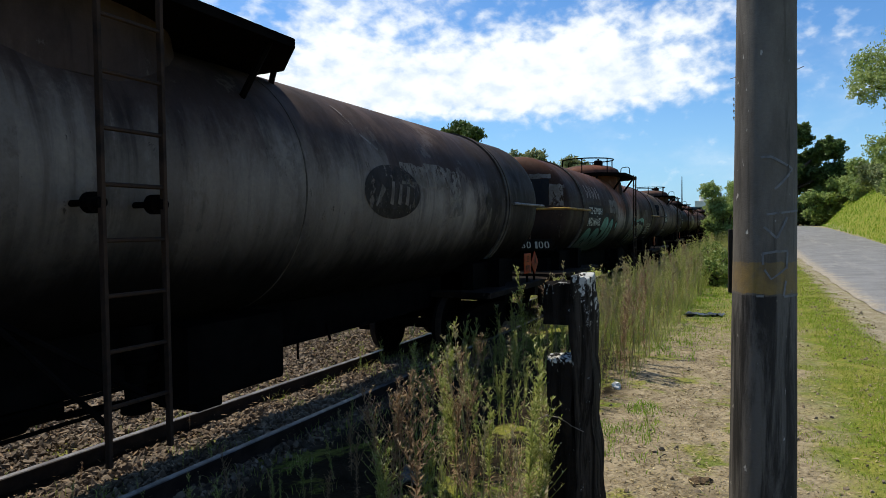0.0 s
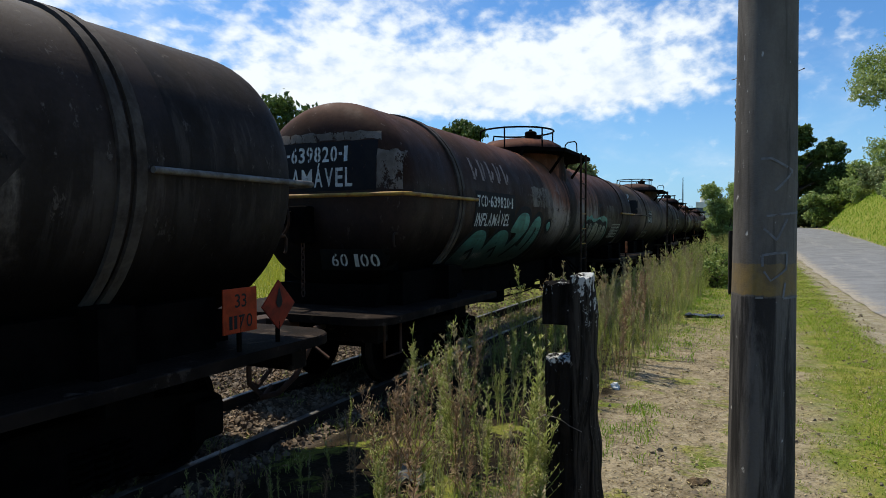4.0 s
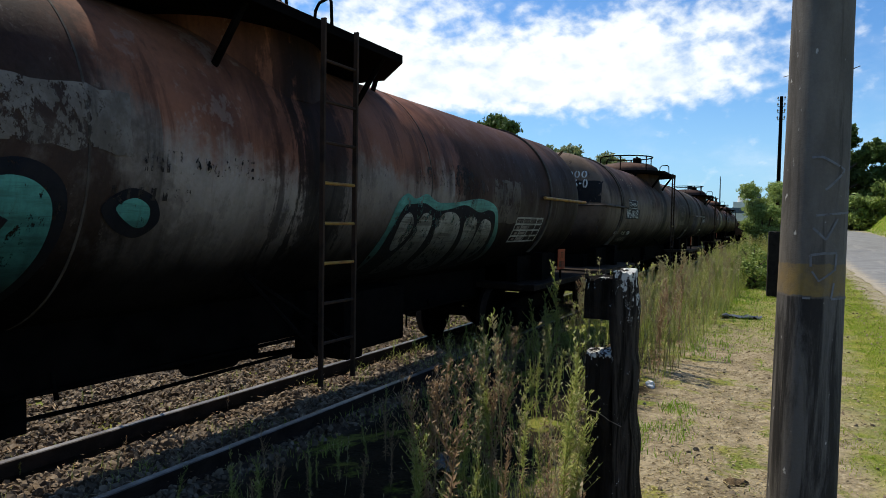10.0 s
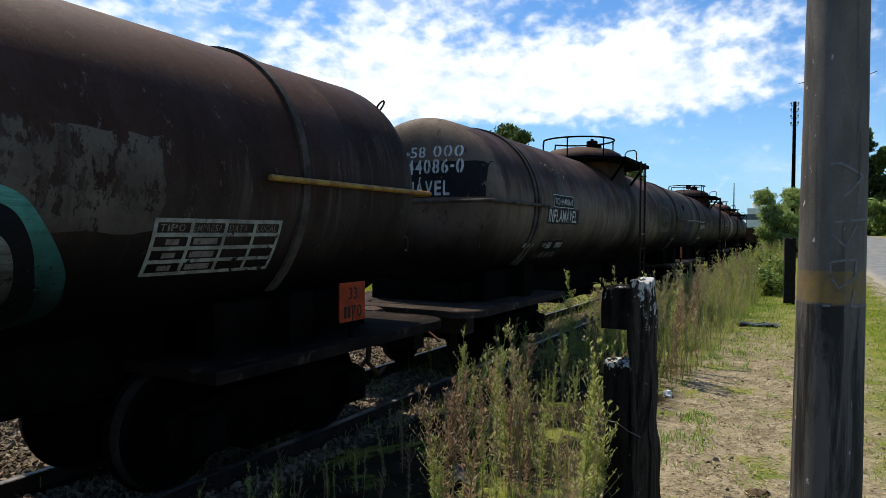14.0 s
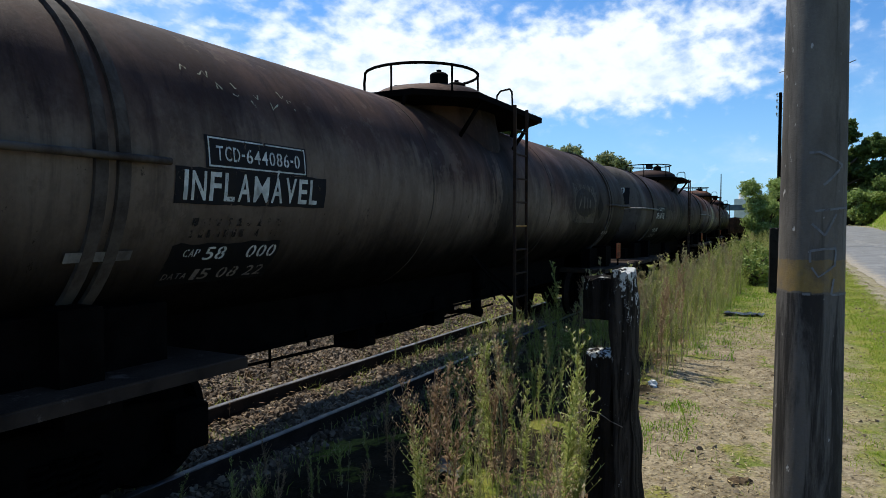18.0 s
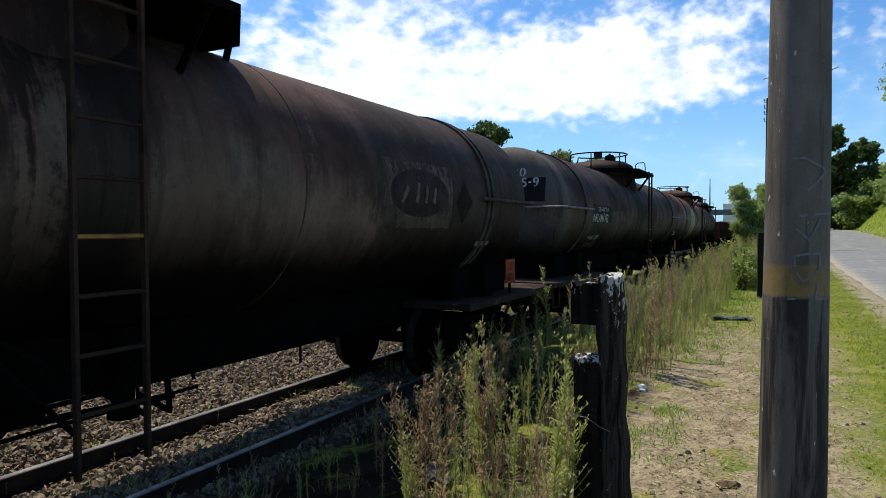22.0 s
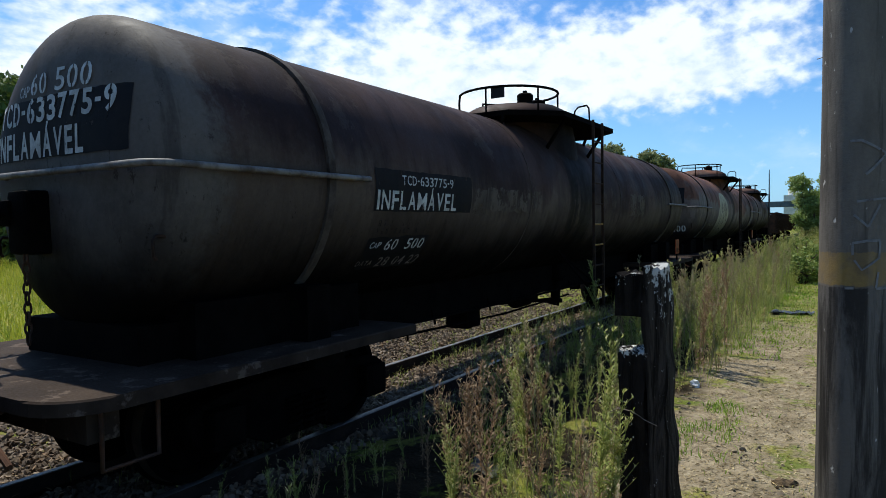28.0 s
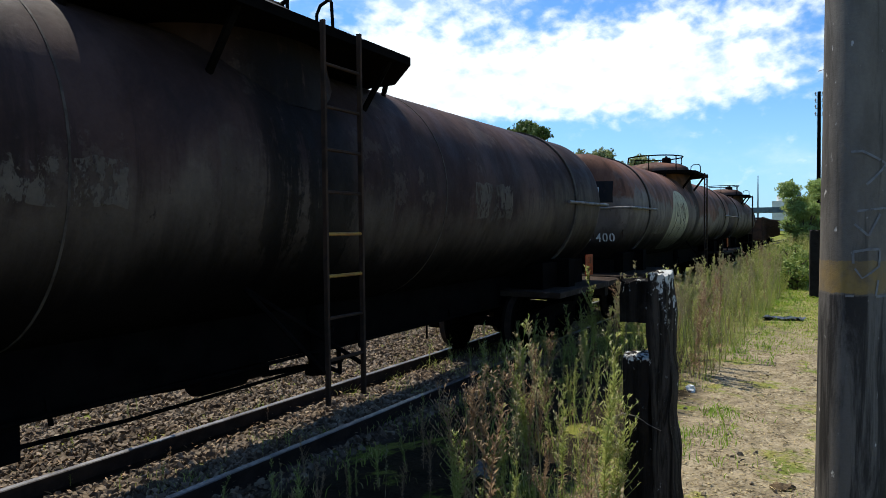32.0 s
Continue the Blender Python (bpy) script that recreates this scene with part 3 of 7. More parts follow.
TABLEWHITE = film("worn_table_white", (0.36, 0.35, 0.30), (0.20, 0.19, 0.16), 9.0, worn=0.12, fade=0.4, soot_shade=False)
EMBLEM = film("worn_emblem_grey", (0.165, 0.135, 0.112), (0.095, 0.075, 0.062), 7.0, worn=0.10, fade=0.4)
OLDMARK = film("old_pale_mark", (0.30, 0.225, 0.19), (0.20, 0.145, 0.12), 8.0, worn=0.10, fade=0.3)
FAINTPATCH = film("faint_pale_paint", (0.118, 0.094, 0.075), (0.078, 0.060, 0.047), 3.0, worn=0.17, fade=0.5)
SMUT = film("sooty_diamond", (0.010, 0.007, 0.006), (0.022, 0.015, 0.013), 5.0, worn=0.08, fade=0.1, gloss=0.05)
STENCIL = film("rubbed_black_stencil", (0.012, 0.010, 0.010), (0.026, 0.020, 0.018), 10.0, worn=0.24, fade=0.2)
SMEAR = film("thin_black_smear", (0.016, 0.012, 0.012), (0.050, 0.036, 0.030), 3.5, worn=0.24, fade=0.5)
WORNBLACK = film("worn_black_letters", (0.020, 0.016, 0.014), (0.045, 0.036, 0.030), 14.0, worn=0.20, fade=0.4)
WORNOVAL = film("worn_dark_emblem", (0.018, 0.013, 0.011), (0.040, 0.030, 0.026), 5.0, worn=0.115, fade=0.35, gloss=0.1)


# ---------------------------------------------------------------- mesh tools
def mesh_of(bm, name, mats, smooth=None):
    me = bpy.data.meshes.new(name)
    bm.normal_update()
    bm.to_mesh(me)
    bm.free()
    for m in (mats if isinstance(mats, (list, tuple)) else [mats]):
        me.materials.append(m)
    if smooth is not None and len(me.polygons):
        me.polygons.foreach_set("use_smooth", [True] * len(me.polygons))
        me.set_sharp_from_angle(angle=radians(smooth))
    return me


def part(name, data, parent, label="", at=None):
    ob = new(name, data)
    ob.parent = parent
    if at is not None:
        ob.matrix_basis = at
    return tagged(ob, label)


def thing(name, label, category, group="", at=None, data=None, kind=""):
    ob = new(name, data)
    if at is not None:
        ob.matrix_basis = at
    return tagged(ob, label, category, group, kind)


def box(bm, x0, x1, y0, y1, z0, z1, bevel=0.0, mat=0):
    v = [bm.verts.new((x, y, z)) for z in (z0, z1) for y in (y0, y1) for x in (x0, x1)]
    fs = [bm.faces.new([v[i] for i in q]) for q in
          ((0, 2, 3, 1), (4, 5, 7, 6), (0, 1, 5, 4), (2, 6, 7, 3), (0, 4, 6, 2), (1, 3, 7, 5))]
    for f in fs:
        f.material_index = mat
    if bevel:
        es = list({e for f in fs for e in f.edges})
        bmesh.ops.bevel(bm, geom=es, offset=bevel, segments=2, affect='EDGES', profile=0.6)
    return fs


def tube(bm, pts, r, seg=8, closed=False, mat=0, caps=True):
    """A pipe along a line of points; r may be a number or one for each point."""
    pts = [Vector(p) for p in pts]
    n = len(pts)
    rs = r if isinstance(r, (list, tuple)) else [r] * n
    rings = []
    prev = None
    for i, p in enumerate(pts):
        a = pts[(i - 1) % n] if closed or i else p
        b = pts[(i + 1) % n] if closed or i < n - 1 else p
        d = (b - a).normalized()
        s = prev if prev is not None else (Vector((0, 0, 1)) if abs(d.z) < 0.9 else Vector((1, 0, 0)))
        s = (s - d * s.dot(d))
        s = s.normalized() if s.length > 1e-5 else d.orthogonal().normalized()
        prev = s
        q = d.cross(s)
        rings.append([bm.verts.new(p + (s * math.cos(t) + q * math.sin(t)) * rs[i])
                      for t in (2 * math.pi * k / seg for k in range(seg))])
    for i in range(n if closed else n - 1):
        A, B = rings[i], rings[(i + 1) % n]
        for k in range(seg):
            bm.faces.new((A[k], A[(k + 1) % seg], B[(k + 1) % seg], B[k])).material_index = mat
    if caps and not closed:
        bm.faces.new(rings[0][::-1]).material_index = mat
        bm.faces.new(rings[-1]).material_index = mat


def lathe(bm, prof, axis='z', seg=32, o=(0, 0, 0), mat=0):
    """Turns (radius, height) pairs round an axis."""
    rings = []
    for r, h in prof:
        ring = []
        for k in range(seg):
            t = 2 * math.pi * k / seg
            c, s = r * math.cos(t), r * math.sin(t)
            p = {'z': (c, s, h), 'y': (c, h, -s), 'x': (h, c, s)}[axis]
            ring.append(bm.verts.new((p[0] + o[0], p[1] + o[1], p[2] + o[2])))
        rings.append(ring)
    for A, B in zip(rings, rings[1:]):
        for k in range(seg):
            f = bm.faces.new((A[k], A[(k + 1) % seg], B[(k + 1) % seg], B[k]))
            f.material_index = mat
    if prof[0][0] > 1e-4:
        bm.faces.new(rings[0][::-1]).material_index = mat
    if prof[-1][0] > 1e-4:
        bm.faces.new(rings[-1]).material_index = mat
    return rings


def prism(bm, outline, z0, z1, bevel=0.0):
    """A flat plate of any outline (x, y)."""
    lo = [bm.verts.new((x, y, z0)) for x, y in outline]
    hi = [bm.verts.new((x, y, z1)) for x, y in outline]
    n = len(outline)
    bm.faces.new(lo[::-1])
    top = bm.faces.new(hi)
    for i in range(n):
        bm.faces.new((lo[i], lo[(i + 1) % n], hi[(i + 1) % n], hi[i]))
    if bevel:
        bmesh.ops.bevel(bm, geom=list(top.edges), offset=bevel, segments=1, affect='EDGES')


def arc(cx, cy, r, a0, a1, n):
    return [(cx + r * math.cos(radians(a0 + (a1 - a0) * i / n)), cy + r * math.sin(radians(a0 + (a1 - a0) * i / n))) for i in range(n + 1)]


def from_arrays(name, verts, faces, mats, smooth=False, index=None):
    me = bpy.data.meshes.new(name)
    me.from_pydata(verts, [], faces)
    for m in (mats if isinstance(mats, (list, tuple)) else [mats]):
        me.materials.append(m)
    if smooth:
        me.polygons.foreach_set("use_smooth", [True] * len(me.polygons))
    if index is not None:
        me.polygons.foreach_set("material_index", index)
    me.update()
    return me

# ---------------------------------------------------------------- ground, road, track
RAIL_Z = -0.074                     # top of the rails
TRACK_X = -4.156                    # middle of the line where it is straight
SLEW = ((-400, 0), (20, 0), (26, -0.08), (34, -0.42), (42, -0.85), (50, -1.30), (58, -1.66), (66, -1.80), (74, -1.70), (84, -1.35), (100, -0.6), (130, 1.2), (400, 20))


def track_x(y):
    """The line swings gently left, then right, in the distance."""
    return TRACK_X + sum(float(np.interp(y + d, [p[0] for p in SLEW], [p[1] for p in SLEW])) for d in (-6, -3, 0, 3, 6)) / 5


def on_line(y, half=5.2):
    """The pose of a wagon whose bogies stand half a length either way from y."""
    a, c = track_x(y - half), track_x(y + half)
    return pose((a + c) / 2, y, RAIL_Z, 0, 0, -math.degrees(math.atan2(c - a, 2 * half)))


ROAD_L = ((-40, 1.95), (0, 1.98), (14, 2.02), (27, 1.90), (60, 1.85), (80, 1.2), (100, -1.0), (120, -5.0), (150, -14), (200, -34))


def road_left(y):
    return float(np.interp(y, [p[0] for p in ROAD_L], [p[1] for p in ROAD_L]))


def road_right(y):
    return road_left(y) + float(np.interp(y, [-40, 10, 60, 120, 300], [5.2, 5.2, 5.5, 6.2, 6.5]))


def ground_z(x, y):
    z = 0.035 * noise.noise((x * 0.9, y * 0.9, 0.3)) + 0.015 * noise.noise((x * 3.1, y * 3.1, 1.3)) if -12 < x < 12 and -12 < y < 70 else 0.0
    if x < -1.2:                                    # the verge falls a little to the line
        z -= 0.10 * min(1, (-1.2 - x) / 1.6)
    if x < -2.9:
        z -= 0.11 * min(1, (-2.9 - x) / 0.5)
    if x < -7.5:
        z += 0.10 * min(1, (-7.5 - x) / 1.5)
    rl, rr = road_left(y), road_right(y)
    rise = road_rise(y) * float(np.interp(x, [-3, 0.5], [0, 1])) if y > 30 else 0.0
    if rl - 0.25 < x < rr + 0.25:
        z = min(z, -0.03)
    z += rise
    foot = max(rr, 7.0) + 0.5
    if x > foot:                                    # the grassy bank beside the road
        q = min(1, (x - foot) / 7.0)
        z += 5.2 * (q * (1.6 - 0.6 * q)) * float(np.interp(y, [5, 28, 55, 120, 260], [0.15, 0.45, 1.0, 1.0, 0.6]))
    return z


def road_rise(y):
    q = min(1.0, max(0.0, (y - 30) / 70))
    return 1.35 * q * q * (3 - 2 * q)


def make_ground():
    xs = sorted(set([-600, -300, -150, -90, -60, -40, -30, -24, -20] + [round(-18 + 0.5 * i, 2) for i in range(18)]
                    + [round(-9 + 0.2 * i, 2) for i in range(100)] + [11 + i for i in range(0, 20)] + [34, 40, 50, 70, 110, 200, 400, 700]))
    ys = sorted(set([-300, -120, -60, -30, -18] + [round(-12 + 0.5 * i, 2) for i in range(24)] + [round(0.25 * i, 2) for i in range(96)]
                    + [24 + i for i in range(50)] + [75 + 4 * i for i in range(20)] + [160, 180, 210, 250, 320, 420, 600, 1000, 2500]))
    v = [(x, y, ground_z(x, y)) for y in ys for x in xs]
    w = len(xs)
    f = [(j * w + i, j * w + i + 1, (j + 1) * w + i + 1, (j + 1) * w + i) for j in range(len(ys) - 1) for i in range(w - 1)]
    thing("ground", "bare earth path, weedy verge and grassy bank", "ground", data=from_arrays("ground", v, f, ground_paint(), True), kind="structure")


def make_road():
    ys = [-40 + 2.0 * i for i in range(20)] + [0.4 * i for i in range(120)] + [48 + 2.0 * i for i in range(60)]
    v, f = [], []
    for j, y in enumerate(ys):
        l, r = road_left(y), road_right(y)
        for i in range(9):
            q = i / 8
            e = 0.16 * noise.noise((i * 3.3, y * 0.55, 5.0)) + 0.03 * noise.noise((i * 1.3, y * 2.1, 2.0)) if i in (0, 8) else 0
            v.append((l + (r - l) * q + e, y, -0.012 + 0.06 * math.sin(math.pi * q) + road_rise(y)))
        if j:
            f += [((j - 1) * 9 + i, (j - 1) * 9 + i + 1, j * 9 + i + 1, j * 9 + i) for i in range(8)]
    thing("road", "worn grey asphalt road with gravelly edges", "road", data=from_arrays("road", v, f, road_paint(), True), kind="structure")


def make_rails():
    prof = [(-0.055, -0.14), (0.055, -0.14), (0.055, -0.128), (0.012, -0.115), (0.009, -0.038), (0.032, -0.030), (0.033, -0.006),
            (0.026, 0.0), (-0.026, 0.0), (-0.033, -0.006), (-0.032, -0.030), (-0.009, -0.038), (-0.012, -0.115), (-0.055, -0.128)]
    for side, lab in ((0.5, "rusted steel rail with a bright running head"), (-0.5, "rusted steel rail with a bright running head")):
        bm = bmesh.new()
        rings = [[bm.verts.new((px + track_x(y) - TRACK_X, y, pz)) for px, pz in prof] for y in [-60, 0, 14] + [16 + 2 * k for k in range(60)] + [150, 200, 300]]
        n = len(prof)
        for A, B in zip(rings, rings[1:]):
            for k in range(n):
                bm.faces.new((A[k], B[k], B[(k + 1) % n], A[(k + 1) % n])).material_index = 1 if k in (6, 7, 8) else 0
        bm.faces.new(rings[0]), bm.faces.new(rings[-1][::-1])
        bmesh.ops.recalc_face_normals(bm, faces=bm.faces)
        thing("rail", lab, "rail", "rails of the line", pose(TRACK_X + side + (0.0327 if side > 0 else -0.0327), 0, RAIL_Z), mesh_of(bm, "rail", [RAILTOP, SHINE]), kind="structure")


# ---------------------------------------------------------------- tank wagons
R, AXIS, REACH, DEPTH = 1.03, 2.014, 6.20, 0.42     # tank radius, axis over the rail, straight half-length, head depth
WX, WHEEL_R = TRACK_X, 0.40


def head_y(r, reach, off=0.0):
    q = min(0.999, r / R)
    return reach + DEPTH * (1 - q ** 3.4) ** (1 / 3.4) + off


def on_side(u, s, off, reach=None):
    return ((R + off) * math.cos(s / R), u, AXIS + (R + off) * math.sin(s / R))


def on_head(u, v, off, reach):
    return (u, -head_y(math.hypot(u, v), reach, off), AXIS + v)


def wrap(bm, how, off, reach, step=0.07):
    """Lays a flat drawing (x, y) on the tank's side or head."""
    bmesh.ops.triangulate(bm, faces=bm.faces)
    for ax in ((0, 1, 2) if how is on_head else (1,)):
        if ax == 2:
            continue
        cs = [v.co[ax] for v in bm.verts]
        k = math.ceil(min(cs) / step)
        while k * step < max(cs):
            co, no = [0, 0, 0], [0, 0, 0]
            co[ax], no[ax] = k * step, 1
            bmesh.ops.bisect_plane(bm, geom=bm.verts[:] + bm.edges[:] + bm.faces[:], plane_co=co, plane_no=no)
            k += 1
    for v in bm.verts:
        v.co = how(v.co.x, v.co.y, off, reach)
    return bm


def flat_shape(polys):
    bm = bmesh.new()
    for poly in polys:
        bm.faces.new([bm.verts.new((x, y, 0)) for x, y in poly])
    bmesh.ops.recalc_face_normals(bm, faces=bm.faces)
    return bm


def round_curve(pts, n=8):
    """A closed smooth outline through points."""
    out = []
    m = len(pts)
    for i in range(m):
        p0, p1, p2, p3 = (Vector(pts[(i + k) % m]) for k in (-1, 0, 1, 2))
        for j in range(n):
            t = j / n
            q = 0.5 * ((2 * p1) + (p2 - p0) * t + (2 * p0 - 5 * p1 + 4 * p2 - p3) * t * t + (3 * p1 - p0 - 3 * p2 + p3) * t ** 3)
            out.append((q.x, q.y))
    return out


def ragged(x0, x1, y0, y1, seed, amount=0.02, n=0):
    """A rectangle with uneven painted edges."""
    rnd = random.Random(seed)
    pts = []
    for (ax, ay), (bx, by) in (((x0, y0), (x1, y0)), ((x1, y0), (x1, y1)), ((x1, y1), (x0, y1)), ((x0, y1), (x0, y0))):
        k = max(2, int(math.hypot(bx - ax, by - ay) / (0.05 + amount)))
        for i in range(k):
            q = i / k
            a = amount * 0.6
            pts.append((ax + (bx - ax) * q + rnd.uniform(-a, a), ay + (by - ay) * q + rnd.uniform(-a, a)))
    return pts


def glyph(ch, bold):
    cu = bpy.data.curves.new("words", 'FONT')
    cu.body, cu.resolution_u, cu.offset = ch, 3, bold
    ob = bpy.data.objects.new("words", cu)
    scene.collection.objects.link(ob)
    bpy.context.view_layer.update()
    me = bpy.data.meshes.new_from_object(ob.evaluated_get(bpy.context.evaluated_depsgraph_get()))
    bpy.data.objects.remove(ob)
    bm = bmesh.new()
    bm.from_mesh(me)
    bpy.data.meshes.remove(me)
    return bm


def letters(text, x, y, width, height, slant=0.0, bold=0.008, gap=0.20, stencil=True):
    """A flat bmesh of stencilled words, one cell for each sign, in a box whose lower left corner is x, y."""
    wide = {" ": 0.55, "I": 0.42, "1": 0.62, "-": 0.6, "M": 1.22, "L": 0.85, "E": 0.88, "F": 0.85}
    cell = width / (sum(wide.get(c, 1.0) for c in text) - gap)
    signs = []
    for c in text:
        k = wide.get(c, 1.0)
        if c != " ":
            bm = glyph(c, min(bold, 0.006) if c == "M" else bold)
            xs, ys = [v.co.x for v in bm.verts], [v.co.y for v in bm.verts]
            x0, y0 = min(xs), min(ys)
            sx, sy = cell * (k - gap) / (max(xs) - x0), height / (0.729 + 2 * bold)
            lift = height * 0.40 if c == "-" else 0.0
            if c == "-":
                y0, sy = y0, height * 0.16 / max(1e-3, max(ys) - y0)
            elif c == "Á":
                y0 = -bold
            for v in bm.verts:
                v.co = ((v.co.x - x0) * sx, (v.co.y - y0) * sy + lift, 0)
            if stencil and c in "0689CDOP":         # the bridges of the stencil
                mid, g = cell * (k - gap) * 0.5, cell * 0.045
                for q in (mid - g, mid + g):
                    bmesh.ops.bisect_plane(bm, geom=bm.verts[:] + bm.edges[:] + bm.faces[:], plane_co=(q, 0, 0), plane_no=(1, 0, 0))
                bmesh.ops.delete(bm, geom=[f for f in bm.faces if abs(f.calc_center_median().x - mid) < g], context='FACES')
            bmesh.ops.delete(bm, geom=[v for v in bm.verts if not v.link_faces], context='VERTS')
            for v in bm.verts:
                v.co = (x + v.co.x + v.co.y * slant, y + v.co.y, 0)
            signs.append(bm)
        x += cell * k
    return signs


def stroke(pts, w):
    """A brush stroke of width w along points, as one outline."""
    P = [Vector(p) for p in pts]
    l, r = [], []
    for i, p in enumerate(P):
        d = (P[min(i + 1, len(P) - 1)] - P[max(i - 1, 0)]).normalized()
        k = w[i] if isinstance(w, (list, tuple)) else w
        nrm = Vector((-d.y, d.x)) * k / 2
        l.append(tuple(p + nrm)), r.append(tuple(p - nrm))
    return l + r[::-1]


def bars(x, y, width, height, counts, lines=1, gap=0.35):
    """Writing that cannot be read: rows of plain bars."""
    out = []
    lh = height / lines
    for i in range(lines):
        n = counts[i % len(counts)]
        cw = width / n
        for k in range(n):
            out.append([(x + k * cw, y + i * lh), (x + (k + 1 - gap) * cw, y + i * lh), (x + (k + 1 - gap) * cw, y + (i + 0.7) * lh), (x + k * cw, y + (i + 0.7) * lh)])
    return out


SHARED = {}


def shared(key, make):
    if key not in SHARED:
        SHARED[key] = make()
    return SHARED[key]


def platform_outline(reach_y, sign):
    r, e, i = 0.34, reach_y + 1.05, reach_y - 1.85
    pts = [(1.14, i), *arc(1.14 - r, e - r, r, 0, 90, 7), *arc(-1.14 + r, e - r, r, 90, 180, 7), (-1.14, i)]
    return [(x, y * sign) for x, y in (pts if sign > 0 else pts[::-1])]


def side_frame_mesh():
    """A cast bogie side: a bowed beam with boxes at its ends."""
    bm = bmesh.new()
    prof = [(-0.98, 0.50), (-0.88, 0.56), (-0.45, 0.62), (0.45, 0.62), (0.88, 0.56), (0.98, 0.50), (0.95, 0.30), (0.62, 0.30), (0.34, 0.17), (-0.34, 0.17), (-0.62, 0.30), (-0.95, 0.30)]
    a = [bm.verts.new((-0.055, y, z)) for y, z in prof]
    c = [bm.verts.new((0.055, y, z)) for y, z in prof]
    bm.faces.new(a), bm.faces.new(c[::-1])
    for k in range(len(prof)):
        bm.faces.new((a[k], c[k], c[(k + 1) % len(prof)], a[(k + 1) % len(prof)]))
    bmesh.ops.recalc_face_normals(bm, faces=bm.faces)
    bmesh.ops.bevel(bm, geom=bm.edges[:], offset=0.012, segments=1, affect='EDGES')
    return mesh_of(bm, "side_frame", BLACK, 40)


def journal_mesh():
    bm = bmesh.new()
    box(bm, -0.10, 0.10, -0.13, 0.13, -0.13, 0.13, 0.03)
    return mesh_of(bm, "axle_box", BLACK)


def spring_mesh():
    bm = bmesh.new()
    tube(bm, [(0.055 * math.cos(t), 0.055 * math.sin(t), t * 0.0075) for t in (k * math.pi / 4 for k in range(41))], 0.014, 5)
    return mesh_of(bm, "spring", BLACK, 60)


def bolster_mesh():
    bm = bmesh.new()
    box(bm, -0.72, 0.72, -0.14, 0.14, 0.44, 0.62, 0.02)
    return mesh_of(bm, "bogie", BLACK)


def add_bogie(w, y):
    bg = part("bogie", shared("bogie", bolster_mesh), w, "cast steel bogie", pose(0, y, 0))
    for s in (-1, 1):
        part("side_frame", shared("side_frame", side_frame_mesh), bg, at=pose(s * 0.72, 0, 0))
        for a in (-0.75, 0.75):
            part("axle_box", shared("axle_box", journal_mesh), bg, at=pose(s * 0.78, a, WHEEL_R))
        for a in (-0.13, 0.0, 0.13):
            part("spring", shared("spring", spring_mesh), bg, at=pose(s * 0.80, a, 0.22))


def wheelset_mesh():
    bm = bmesh.new()
    for s in (-1, 1):
        o = s * 0.47
        pr = [(0.07, o - s * 0.075), (0.11, o - s * 0.075), (0.13, o - s * 0.03), (0.30, o - s * 0.02), (0.345, o - s * 0.055), (0.425, o - s * 0.055),
              (0.428, o - s * 0.035), (0.402, o - s * 0.02), (0.395, o + s * 0.065), (0.345, o + s * 0.065), (0.315, o + s * 0.0), (0.14, o - s * 0.005), (0.12, o + s * 0.06), (0.08, o + s * 0.06)]
        lathe(bm, pr, 'x', 36)
    tube(bm, [(-0.80, 0, 0), (0.80, 0, 0)], 0.065, 12)
    for k in range(6):                               # bolts that show the wheel's turning
        t = k * math.pi / 3
        for s in (-1, 1):
            c, q = 0.22 * math.cos(t), 0.22 * math.sin(t)
            tube(bm, [(s * 0.45, c, q), (s * 0.485, c, q)], 0.018, 6)
    bmesh.ops.recalc_face_normals(bm, faces=bm.faces)
    for f in bm.faces:
        c = f.calc_center_median()
        q = math.hypot(c.y, c.z)
        f.material_index = 1 if 0.392 < q < 0.41 and abs(f.normal.x) < 0.3 else 0
    return mesh_of(bm, "wheelset", [BLACK, RAILTOP], 40)


def tank_mesh(paint, reach, tail):
    bm = bmesh.new()
    prof = []
    for sgn in (-1, 1):
        rs = [0.0, 0.2, 0.4, 0.55, 0.68, 0.77, 0.84, 0.89, 0.93, 0.96, 0.98, 0.992, 0.998, 1.0]
        seq = [(max(1e-5, q * R), sgn * head_y(q * R, reach + (tail if sgn > 0 else 0))) for q in rs]
        prof += seq if sgn < 0 else seq[::-1]
    mid = [(R, y) for y in np.linspace(-reach, reach + tail, 25)[1:-1]]
    k = len(prof) // 2
    rings = lathe(bm, prof[:k] + mid + prof[k:], 'y', 72, (0, 0, AXIS))
    bmesh.ops.recalc_face_normals(bm, faces=bm.faces)
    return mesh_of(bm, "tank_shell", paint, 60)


def hoop_mesh(y, w=0.07, off=0.026, a0=-62, a1=242):
    bm = bmesh.new()
    n = 48
    rings = []
    for i in range(n + 1):
        t = radians(a0 + (a1 - a0) * i / n)
        c, s = math.cos(t), math.sin(t)
        rings.append([bm.verts.new((r * c, y + dy, AXIS + r * s)) for r, dy in ((R - 0.01, -w / 2), (R + off, -w / 2), (R + off, w / 2), (R - 0.01, w / 2))])
    for A, B in zip(rings, rings[1:]):
        for k in range(3):
            bm.faces.new((A[k], A[k + 1], B[k + 1], B[k]))
    bmesh.ops.recalc_face_normals(bm, faces=bm.faces)
    return mesh_of(bm, "hoop", STRAP, 50)


